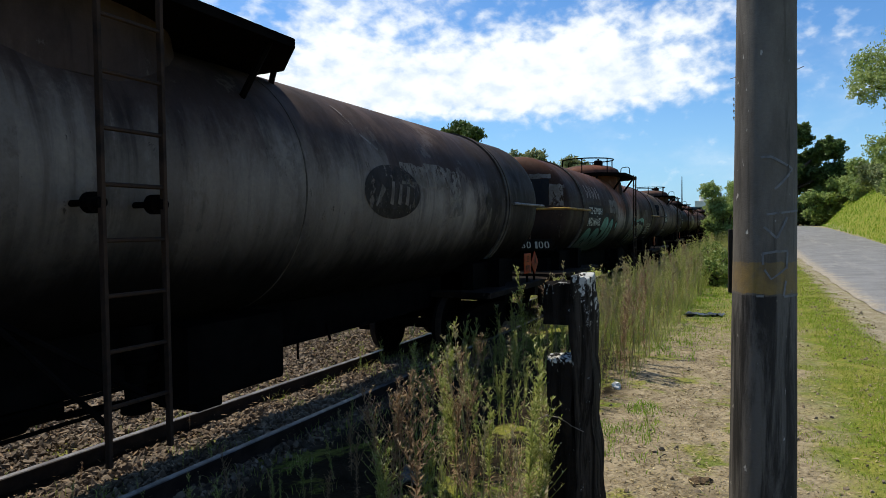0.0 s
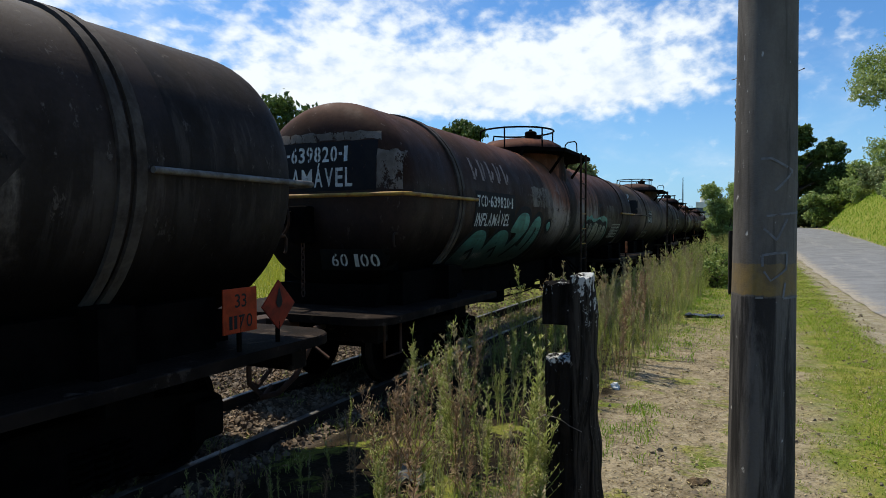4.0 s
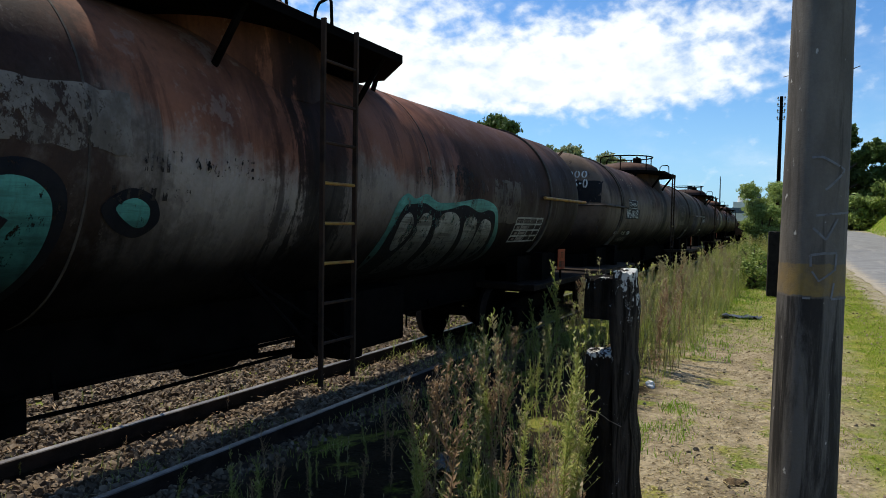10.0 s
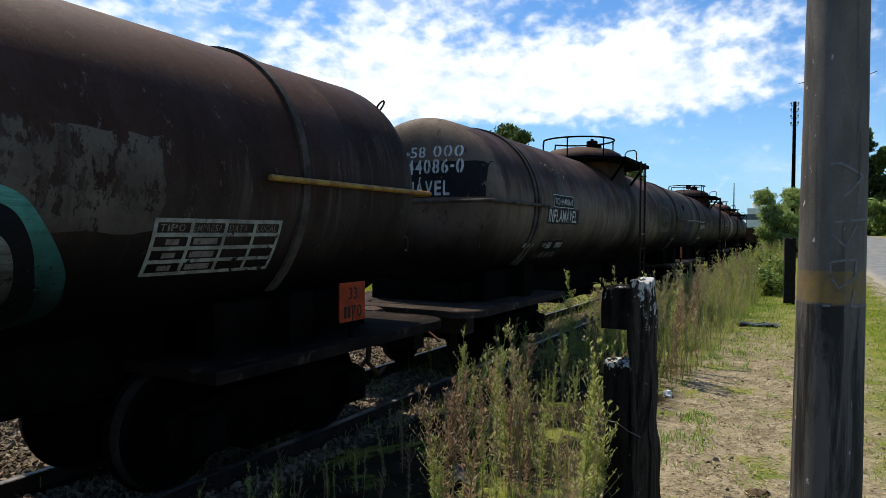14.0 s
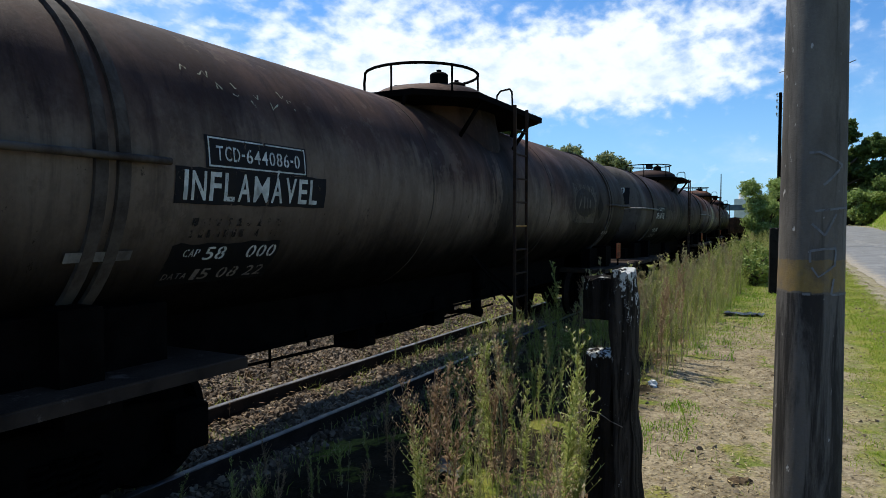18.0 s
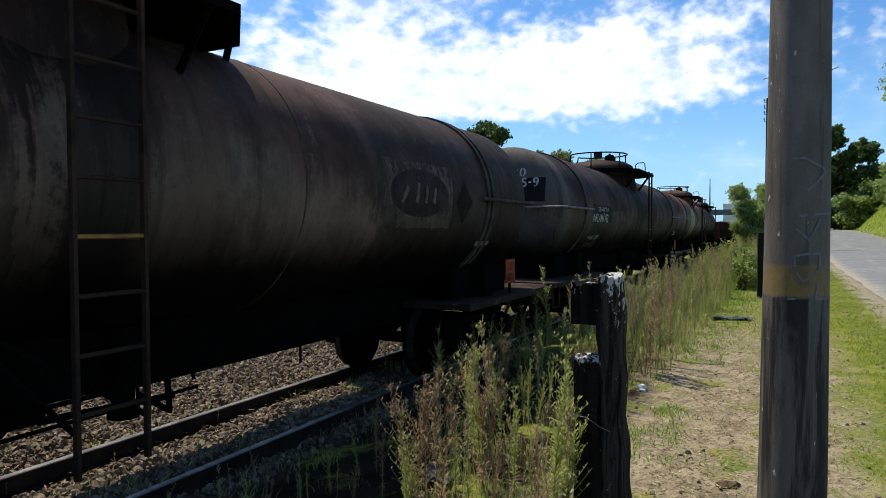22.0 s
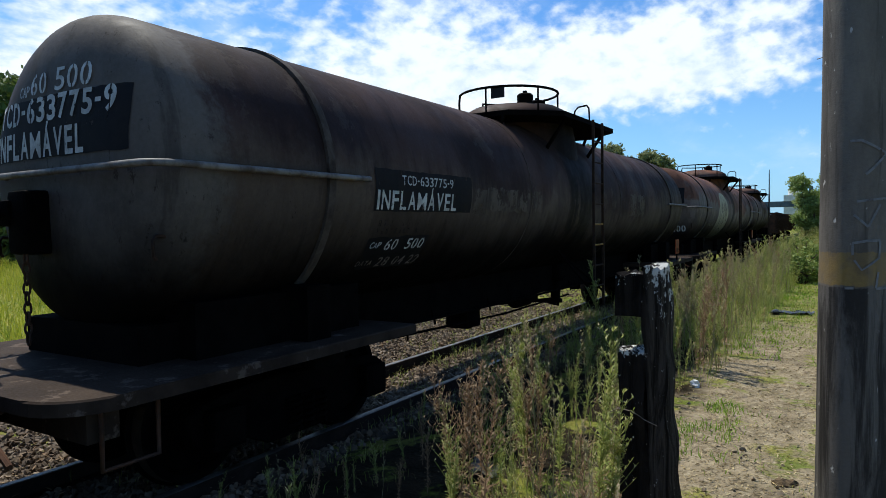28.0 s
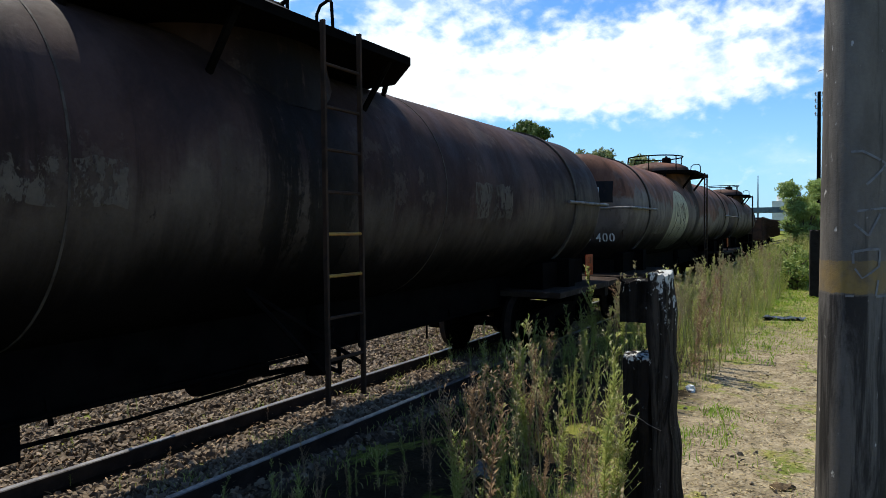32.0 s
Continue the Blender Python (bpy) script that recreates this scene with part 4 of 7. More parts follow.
def handrail_mesh(reach, sgn, metal, start):
    bm = bmesh.new()
    z, e, r = AXIS + 0.0, reach + DEPTH + 0.07, 0.16
    x = R + 0.05
    pts = [(x, start, z)] + [(px, py, z) for px, py in arc(x - r, e - r, r, 0, 90, 6)]
    pts += [(-q[0], q[1], q[2]) for q in pts[::-1]]
    tube(bm, [(px, py * sgn, pz) for px, py, pz in pts], 0.021, 8)
    for y in (start + 0.15, reach - 0.2):
        for s in (-1, 1):
            tube(bm, [(s * (R - 0.02), y * sgn, z), (s * x, y * sgn, z)], 0.014, 6)
    for px in (-0.6, 0.6):
        tube(bm, [(px, (reach + DEPTH * 0.7) * sgn, z), (px, e * sgn, z)], 0.014, 6)
    return mesh_of(bm, "handrail", metal, 50)


DOME_Z = 3.06


def dome_mesh(paint, long):
    bm = bmesh.new()
    lathe(bm, [(0.90, AXIS + 0.52), (0.88, AXIS + 0.74), (0.84, DOME_Z - 0.10), (0.82, DOME_Z + 0.10), (0.78, DOME_Z + 0.17), (0.62, DOME_Z + 0.26), (0.34, DOME_Z + 0.31), (0.0001, DOME_Z + 0.33)], 'z', 40)
    for v in bm.verts:
        v.co.y *= long
    bmesh.ops.recalc_face_normals(bm, faces=bm.faces)
    return mesh_of(bm, "dome", paint, 45)


def walkway_outline(l):
    w, c = 1.15, 0.52
    return [(w, -l + c), (w, l - c), (w - c, l), (-w + c, l), (-w, l - c), (-w, -l + c), (-w + c, -l), (w - c, -l)]


def walkway_mesh(l):
    bm = bmesh.new()
    o = walkway_outline(l)
    # a ring-shaped plate with a turned-down edge
    z0, z1 = DOME_Z - 0.035, DOME_Z
    inner = []
    for x, y in o:
        q = 0.80 / math.hypot(x, y)
        inner.append((x * q, y * q))
    V = [[bm.verts.new((x, y, z)) for x, y in ring] for ring, z in ((inner, z0), (o, z0 - 0.03), (o, z1), (inner, z1))]
    for a, b in ((0, 1), (1, 2), (2, 3)):
        for k in range(8):
            bm.faces.new((V[a][k], V[a][(k + 1) % 8], V[b][(k + 1) % 8], V[b][k]))
    bmesh.ops.recalc_face_normals(bm, faces=bm.faces)
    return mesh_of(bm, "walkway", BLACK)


def guard_mesh():
    bm = bmesh.new()
    r, h, o = 0.70, 0.44, -0.20
    ring = [(r * math.cos(radians(a)), o + r * math.sin(radians(a)), DOME_Z + h) for a in range(-150, 151, 10)]
    for end in (0, -1):
        x, y, z = ring[end]
        low = [(x * 1.02, y, DOME_Z + h - 0.10), (x, y, DOME_Z + 0.06)]
        ring = low[::-1] + ring if end == 0 else ring + low
    tube(bm, ring, 0.017, 8)
    for a in (-90, -30, 30, 90):
        c, s = r * math.cos(radians(a)), o + r * math.sin(radians(a))
        tube(bm, [(c, s, DOME_Z + 0.04), (c, s, DOME_Z + h)], 0.014, 6)
    return mesh_of(bm, "guard_rail", BLACK, 50)


def grab_mesh(y):
    bm = bmesh.new()
    tube(bm, [(1.10, y, DOME_Z), (1.09, y, DOME_Z + 0.19), (1.05, y + 0.03, DOME_Z + 0.235), (0.90, y + 0.10, DOME_Z + 0.235), (0.84, y + 0.13, DOME_Z + 0.19), (0.82, y + 0.14, DOME_Z)], 0.012, 8)
    return mesh_of(bm, "grab_rail", BLACK, 50)


def hatch_mesh():
    bm = bmesh.new()
    z = DOME_Z + 0.25
    lathe(bm, [(0.30, z), (0.30, z + 0.03), (0.24, z + 0.03), (0.23, z + 0.05), (0.0001, z + 0.06)], 'z', 20, (-0.1, 0.1, 0))
    for x, y, r, h in ((0.32, -0.34, 0.11, 0.17), (0.18, 0.40, 0.12, 0.20)):
        lathe(bm, [(r, z - 0.03), (r, z + h - 0.03), (r * 0.8, z + h - 0.01), (0.03, z + h), (0.03, z + h + 0.03), (0.0001, z + h + 0.035)], 'z', 16, (x, y, 0))
    return mesh_of(bm, "valve_cover", BLACK, 45)


def head_fittings(w, e, reach, tail):
    """Bent grab irons low on the tank ends and a lifting eye on each shoulder."""
    for s in (-1, 1):
        def iron():
            bm = bmesh.new()
            tube(bm, [(0, -0.06, 0), (0, 0.06, 0.005), (0.0, 0.08, -0.02), (0, 0.075, -0.11), (0, 0.06, -0.13)], 0.012, 6)
            for v in bm.verts:
                v.co.y *= s
            bmesh.ops.recalc_face_normals(bm, faces=bm.faces)
            return mesh_of(bm, "grab_iron", DARKRUST, 50)

        end = reach + (tail if s > 0 else 0)
        for x in (-0.86, 0.86):
            q = math.hypot(0.86, 0.40)
            part("grab_iron", shared(("grab_iron", s), iron), w, at=pose(x, e + s * (head_y(q, end) - 0.01), AXIS - 0.40))


def lifting_eye(w, y):
    """A steel loop welded to the trailing shoulder of one tank."""
    bm = bmesh.new()
    tube(bm, [(0, 0.035 * math.cos(t), 0.055 + 0.06 * math.sin(t)) for t in (k * math.pi / 6 for k in range(12))], 0.009, 6, True)
    part("lifting_eye", mesh_of(bm, "lifting_eye", DARKRUST, 50), w, at=pose(0.66, y, AXIS + math.sqrt((R * 0.97) ** 2 - 0.66 ** 2) - 0.01, 0, 40, 0))


def braces(w, l):
    lines = [[(1.08, y, DOME_Z - 0.04), (0.80, y, AXIS + 0.62)] for y in (-l + 0.75, l - 0.70)]
    lines += [[(0.55, s * (l - 0.02), DOME_Z - 0.04), (0.50, s * (l - 0.02), AXIS + 0.86)] for s in (-1, 1)]
    for k, pts in enumerate(lines):
        def make():
            bm = bmesh.new()
            tube(bm, pts, 0.026, 6)
            return mesh_of(bm, "walkway_brace", BLACK)
        part("walkway_brace", shared(("brace", l, k), make), w)


def ladder(parent, x, y, w, low, tip):
    st = shared(("stile", low), lambda: stile_mesh(low))
    lad = part("ladder", st, parent, "rusty side ladder up to the walkway", pose(x, y - w / 2, 0))
    part("stile", st, lad, at=pose(0, w, 0))

    def rung(mat):
        bm = bmesh.new()
        tube(bm, [(0, -0.01, 0), (0, w + 0.01, 0)], 0.012, 6)
        return mesh_of(bm, "rung", mat, 50)
    n = 0
    z = 1.92 - 0.28 * math.floor((1.92 - low - 0.12) / 0.28)
    while z < DOME_Z - 0.10:
        m = YELLOW if n in tip else DARKRUST
        part("rung", shared(("rung", w, m.name), lambda: rung(m)), lad, "yellow painted rung" if n in tip else "", pose(0.0, 0, z))
        z += 0.28
        n += 1


def ladder_brackets(w, y):
    """Two flanged stubs that hold one ladder off the tank."""
    for s in (-0.19, 0.19):
        bm = bmesh.new()
        lathe(bm, [(0.018, R - 0.03), (0.018, 1.14), (0.055, 1.145), (0.055, 1.20), (0.03, 1.205), (0.03, 1.245), (0.0001, 1.25)], 'x', 14, (0, y + s, 1.83))
        part("ladder_bracket", mesh_of(bm, "ladder_bracket", BLACK, 40), w, "black flanged ladder bracket")


def stile_mesh(low):
    bm = bmesh.new()
    box(bm, -0.018, 0.018, -0.011, 0.011, low, DOME_Z - 0.02, 0.004)
    return mesh_of(bm, "stile", DARKRUST)


def coupler_mesh(sgn, reach):
    bm = bmesh.new()
    e = reach + 1.05
    box(bm, -0.10, 0.10, e - 0.35, e + 0.17, 0.58, 0.80, 0.03)
    box(bm, -0.17, 0.10, e + 0.13, e + 0.335, 0.53, 0.86, 0.05)
    tube(bm, [(0.05, e + 0.10, 0.6), (0.10, e + 0.05, 0.30), (0.16, e + 0.16, 0.16), (0.14, e + 0.30, 0.22)], 0.025, 6)
    tube(bm, [(0.30, e + 0.02, 0.78), (0.75, e + 0.02, 0.74), (0.98, e + 0.02, 0.60)], 0.016, 6)
    for v in bm.verts:
        v.co.y *= sgn
        if sgn < 0:
            v.co.x *= -1
    bmesh.ops.recalc_face_normals(bm, faces=bm.faces)
    return mesh_of(bm, "coupler", RUST, 40)


def sill_mesh(reach):
    bm = bmesh.new()
    box(bm, -0.19, 0.19, -reach - 0.9, reach + 0.9, 0.61, 0.82, 0.015)
    box(bm, -0.30, 0.30, -reach + 0.1, reach - 0.1, 0.65, 1.03)
    for s in (-1, 1):                                # saddles that carry the tank's ends
        y0, y1 = sorted((s * (reach - 1.55), s * (reach + 0.02)))
        box(bm, -0.78, 0.78, y0, y1, 0.80, 1.20)
        box(bm, s * 0.0 - 0.62, 0.62, min(y0, s * (reach + 0.3)), max(y1, s * (reach + 0.3)), 0.80, 1.08)
    for y in (-reach + 0.9, reach - 0.9):            # bolsters under the tank, cradling it
        box(bm, -1.05, 1.05, y - 0.16, y + 0.16, 0.66, 0.84, 0.02)
        for s in (-1, 1):
            box(bm, s * 0.45 if s > 0 else -0.95, 0.95 if s > 0 else -0.45, y - 0.12, y + 0.12, 0.82, 1.24)
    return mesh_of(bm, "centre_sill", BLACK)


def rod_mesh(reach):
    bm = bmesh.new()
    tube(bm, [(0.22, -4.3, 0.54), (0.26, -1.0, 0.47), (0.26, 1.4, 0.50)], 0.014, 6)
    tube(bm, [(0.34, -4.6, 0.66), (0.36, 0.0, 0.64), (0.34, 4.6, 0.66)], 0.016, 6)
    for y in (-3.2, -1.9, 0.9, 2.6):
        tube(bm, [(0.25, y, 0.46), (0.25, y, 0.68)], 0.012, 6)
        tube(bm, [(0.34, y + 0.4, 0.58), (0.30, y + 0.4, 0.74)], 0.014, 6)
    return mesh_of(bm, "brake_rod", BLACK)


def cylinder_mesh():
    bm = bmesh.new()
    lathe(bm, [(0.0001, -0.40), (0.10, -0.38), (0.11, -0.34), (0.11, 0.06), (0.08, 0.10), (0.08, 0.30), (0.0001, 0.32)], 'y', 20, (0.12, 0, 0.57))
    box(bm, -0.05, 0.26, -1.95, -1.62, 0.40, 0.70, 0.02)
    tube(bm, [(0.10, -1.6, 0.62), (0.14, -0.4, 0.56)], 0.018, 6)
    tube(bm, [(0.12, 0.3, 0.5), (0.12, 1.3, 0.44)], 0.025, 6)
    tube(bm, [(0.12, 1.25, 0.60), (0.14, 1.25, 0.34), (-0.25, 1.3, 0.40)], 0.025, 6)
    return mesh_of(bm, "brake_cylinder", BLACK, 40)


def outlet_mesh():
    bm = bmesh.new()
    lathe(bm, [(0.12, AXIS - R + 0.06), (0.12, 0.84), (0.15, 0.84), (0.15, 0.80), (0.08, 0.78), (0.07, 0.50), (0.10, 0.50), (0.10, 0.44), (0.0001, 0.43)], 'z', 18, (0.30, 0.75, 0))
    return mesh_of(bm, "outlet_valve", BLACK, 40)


def draw(w, name, bm, how, off, mat, reach, label=""):
    if isinstance(bm, list):                         # single signs, each a part of its own
        for one in bm:
            part("letter" if name == "lettering" else name, mesh_of(wrap(one, how, off, reach), name, mat), w, label)
        return None
    return part(name, mesh_of(wrap(bm, how, off, reach), name, mat), w, label)


def rect(x0, x1, y0, y1):
    return [(x0, y0), (x1, y0), (x1, y1), (x0, y1)]


def hazard(w, reach, diamond):
    """Orange number plate on its bracket near the trailing end, and on one wagon a red diamond beside it."""
    bm = bmesh.new()
    box(bm, -0.006, 0.006, -0.16, 0.16, -0.15, 0.15, 0.004)
    y = reach + (-0.03 if diamond else -0.43)
    pl = part("hazard_plate", mesh_of(bm, "hazard_plate", ORANGE), w, "orange hazard number plate", pose(1.04, y, 1.13))
    for text, z, wd in (("33", 0.02, 0.11), ("1170", -0.12, 0.22)):
        for bm in letters(text, -wd / 2, z, wd, 0.095, stencil=False):
            for v in bm.verts:
                v.co = (0.009, v.co.x, v.co.y)
            part("figure", mesh_of(bm, "figure", INK), pl)
    bm = bmesh.new()
    tube(bm, [(1.03, y, 0.84), (1.03, y, 1.10)], 0.018, 6)
    part("plate_bracket", mesh_of(bm, "plate_bracket", BLACK), w)
    if diamond:
        bm = bmesh.new()
        box(bm, -0.006, 0.006, -0.13, 0.13, -0.13, 0.13, 0.004)
        di = part("hazard_diamond", mesh_of(bm, "hazard_diamond", RED), w, "red diamond-shaped hazard sign with a black flame", pose(1.02, y + 0.42, 1.12, 45, 0, 0))
        bm = bmesh.new()
        bm.faces.new([bm.verts.new((0.010, q * 0.7071 + z * 0.7071, -q * 0.7071 + z * 0.7071)) for q, z in round_curve([(0.0, -0.02), (0.035, 0.02), (0.02, 0.07), (0.0, 0.13), (-0.025, 0.06), (-0.035, 0.01)], 3)])
        part("flame_mark", mesh_of(bm, "flame_mark", INK), di)
        bm = bmesh.new()
        tube(bm, [(1.01, y + 0.42, 0.84), (1.01, y + 0.42, 1.0)], 0.018, 6)
        part("plate_bracket", mesh_of(bm, "plate_bracket", BLACK), w)


def hand_brake(w, reach):
    """A spoked hand wheel on a gear box before the tank end, its chain down to the deck, and the air hose."""
    y = -reach - DEPTH
    bm = bmesh.new()
    box(bm, -0.30, -0.06, y - 0.14, y + 0.14, AXIS - 0.50, AXIS - 0.10, 0.04)
    tube(bm, [(-0.35, y - 0.10, AXIS - 0.24), (-0.35, y - 0.34, AXIS - 0.24)], 0.03, 8)
    box(bm, -0.40, -0.24, y - 0.16, y - 0.04, AXIS - 0.32, AXIS - 0.16, 0.02)
    hb = part("brake_gear", mesh_of(bm, "brake_gear", BLACK, 40), w, "black hand brake gear box")
    c = (-0.35, y - 0.33, AXIS - 0.24)
    bm = bmesh.new()
    tube(bm, [(c[0] + 0.22 * math.cos(t), c[1], c[2] + 0.22 * math.sin(t)) for t in (k * math.pi / 14 for k in range(28))], 0.014, 8, True)
    for k in range(5):
        t = 0.4 + k * 1.2566
        tube(bm, [c, (c[0] + 0.22 * math.cos(t), c[1], c[2] + 0.22 * math.sin(t))], 0.010, 6)
    part("hand_wheel", mesh_of(bm, "hand_wheel", DARKRUST, 50), hb, "spoked steel hand wheel")
    bm = bmesh.new()
    for k in range(9):                               # chain links, turned alternately
        z = AXIS - 0.52 - 0.062 * k
        a = (0.0, 1.0) if k % 2 else (1.0, 0.0)
        tube(bm, [(-0.12 + a[0] * 0.020 * math.cos(t), y - 0.12 + a[1] * 0.020 * math.cos(t), z + 0.042 * math.sin(t)) for t in (q * math.pi / 5 for q in range(10))], 0.0075, 5, True)
    part("chain", mesh_of(bm, "chain", RUST, 60), hb, "rusty hanging brake chain")
    bm = bmesh.new()
    e = -reach - 1.05
    tube(bm, [(0.42, e - 0.02, 0.72), (0.46, e - 0.16, 0.60), (0.40, e - 0.30, 0.34), (0.30, e - 0.42, 0.20), (0.16, e - 0.50, 0.16)], 0.028, 8)
    tube(bm, [(0.42, e + 0.10, 0.74), (0.42, e - 0.06, 0.72)], 0.034, 8)
    part("air_hose", mesh_of(bm, "air_hose", RUST, 60), w, "drooping brake air hose")
    bm = bmesh.new()
    tube(bm, [(0.98, e + 0.30, 0.76), (0.98, e + 0.30, 0.44), (0.98, e + 0.62, 0.44), (0.98, e + 0.62, 0.76)], 0.014, 6)
    part("step_stirrup", mesh_of(bm, "step_stirrup", RUST, 60), w, "bent rod step below the deck")


def tank_wagon(label, yc, paint, dome_paint=None, reach=REACH, walk_l=1.50, rail_metal=YELLOW, marks=None, lad_y=0.0, hoops=((-0.93,), (0.93,)), low=0.58, tips=(), plate=False, rigging=True, shift=0.0, diamond=False, brake=False, tail=0.0, bare_rail=1.35, eye=False, long_dome=1.0, deck=DECK, chest=False, gear=False):
    w = thing("tank_wagon", label, "tank wagon", "wagons of the train", pose(WX, yc, RAIL_Z))
    e = shift                                        # the tank's middle, seen from the dome
    base = w
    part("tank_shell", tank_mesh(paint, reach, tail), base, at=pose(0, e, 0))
    for y, offs in ((-(reach - 0.96), hoops[0]), (reach - 0.96, hoops[1])):
        for o in offs:
            part("hoop", shared(("hoop", round(y + o * 0, 3)), lambda: hoop_mesh(0.0)), w, "riveted steel strap", pose(0, y + e + (o if abs(o) < 0.5 else 0), 0))
    for y in (-1.75, 1.75):
        part("seam", shared("seam", lambda: hoop_mesh(0.0, 0.014, 0.004, -80, 260)), w, "welded seam", pose(0, y, 0))
    for s in (-1, 1):
        far = reach + (tail if s > 0 else 0)
        key = ("handrail", far, s, rail_metal.name, bare_rail)
        part("handrail", shared(key, lambda: handrail_mesh(far, s, rail_metal, reach - bare_rail)), w, "bent pipe handrail round the tank end", pose(0, e, 0))

        def plat():
            bm = bmesh.new()
            prism(bm, platform_outline(reach, s), 0.775, 0.85, 0.010)
            box(bm, -0.95, 0.95, s * (reach + 0.72) - 0.09, s * (reach + 0.72) + 0.09, 0.58, 0.775, 0.01)
            bmesh.ops.recalc_face_normals(bm, faces=bm.faces)
            return mesh_of(bm, "end_platform", deck)
        part("end_platform", shared(("plat", reach, s, deck.name), plat), w, "worn steel end platform with rounded corners", pose(0, e, 0))
        part("coupler", shared(("coupler", reach, s), lambda: coupler_mesh(s, reach)), w, "rusty knuckle coupler", pose(0, e, 0))
    part("centre_sill", shared(("sill", reach), lambda: sill_mesh(reach)), w, at=pose(0, e, 0))
    for y in (-(reach - 0.90), reach - 0.90):
        add_bogie(w, y + e)
        for a in (-0.75, 0.75):
            ws = part("wheelset", shared("wheelset", wheelset_mesh), w, "", pose(0, y + a + e, WHEEL_R))
            WHEELS.append(ws)
    head_fittings(w, e, reach, tail)
    if gear:                                         # tanks and levers of the brake hung under the middle
        bm = bmesh.new()
        lathe(bm, [(0.0001, -1.55), (0.17, -1.50), (0.19, -1.42), (0.19, -0.72), (0.17, -0.64), (0.0001, -0.60)], 'y', 18, (0.10, 0, 0.60))
        box(bm, -0.12, 0.34, -0.50, -0.22, 0.44, 0.80, 0.03)
        part("brake_reservoir", mesh_of(bm, "brake_reservoir", BLACK, 40), w, "black air reservoir hung under the tank")
    if chest:                                        # an equipment chest slung under the tank
        bm = bmesh.new()
        box(bm, 0.10, 0.62, 0.92, 1.95, 0.46, 1.02, 0.04)
        box(bm, 0.16, 0.56, 1.05, 1.30, 0.38, 0.48, 0.02)
        part("equipment_chest", mesh_of(bm, "equipment_chest", BLACK, 40), w, "black chest slung under the tank")
    if eye:
        lifting_eye(w, e + reach + tail + 0.14)
    part("dome", dome_mesh(dome_paint or paint, long_dome), w)
    part("walkway", shared(("walk", walk_l), lambda: walkway_mesh(walk_l)), w, "black steel walkway round the dome")
    braces(w, walk_l)
    gr = part("guard_rail", shared("guard", guard_mesh), w, "ring-shaped pipe guard rail")
    if plate:
        bm = bmesh.new()
        box(bm, -0.10, 0.10, -0.006, 0.006, -0.07, 0.07, 0.004)
        part("sign_plate", mesh_of(bm, "sign_plate", INK), gr, "small black plate", pose(0.16, -0.865, DOME_Z + 0.36))
    part("grab_rail", shared("grab", lambda: grab_mesh(0.08)), w)
    part("valve_cover", shared("hatch", hatch_mesh), w)
    for sx in (1, -1):
        ladder(w, sx * 1.24, lad_y, 0.38, low if sx > 0 else low, tips)
    if rigging:
        part("brake_rod", shared(("rod", reach), lambda: rod_mesh(reach)), w)
        part("brake_cylinder", shared("brake", cylinder_mesh), w)
        part("outlet_valve", shared("outlet", outlet_mesh), w)
        hazard(w, reach + e, diamond)
        if brake:
            hand_brake(w, reach - e)
        bm = bmesh.new()
        for s in (-1, 1):
            tube(bm, [(1.22, lad_y + s * 0.19, 0.72), (0.86, lad_y - 0.55, 1.30)], 0.016, 6)
        part("ladder_stay", mesh_of(bm, "ladder_stay", BLACK), w)
    TRAIN.append((w, yc))
    if marks:
        marks(w, reach)
    return w


TRAIN, WHEELS = [], []


def marks_a(w, reach):
    ladder_brackets(w, 0.0)
    draw(w, "painted_oval", flat_shape([[(3.12 + 0.54 * math.cos(radians(a)), 0.02 + 0.26 * math.sin(radians(a))) for a in range(0, 360, 10)]]), on_side, 0.004, WORNOVAL, reach, "dark oval emblem, half worn off")
    draw(w, "emblem_stripe", flat_shape([stroke([(2.78, -0.12), (2.92, 0.06)], [0.03, 0.08])]), on_side, 0.008, EMBLEM, reach, "worn pale emblem stripe")
    for k in range(3):
        draw(w, "emblem_stripe", flat_shape([stroke([(3.06 + 0.15 * k, -0.10), (3.10 + 0.15 * k, 0.12 - 0.02 * k)], [0.07, 0.05])]), on_side, 0.008, EMBLEM, reach, "worn pale emblem stripe")
    draw(w, "worn_patch", flat_shape([ragged(3.30, 4.45, 0.10, 0.34, 3, 0.06), ragged(4.40, 4.75, -0.2, 0.34, 4, 0.05)]), on_side, 0.004, GREYPATCH, reach, "pale worn paint patch")
    draw(w, "hazard_mark", flat_shape([[(5.62, 0.17), (5.76, 0.0), (5.62, -0.17), (5.48, 0.0)]]), on_side, 0.005, WORNOVAL, reach, "worn dark diamond sign")
    draw(w, "scratch_mark", flat_shape([stroke([(2.6, 0.9), (2.75, 0.55), (2.95, 0.42)], 0.03)]), on_side, 0.005, FADED, reach)


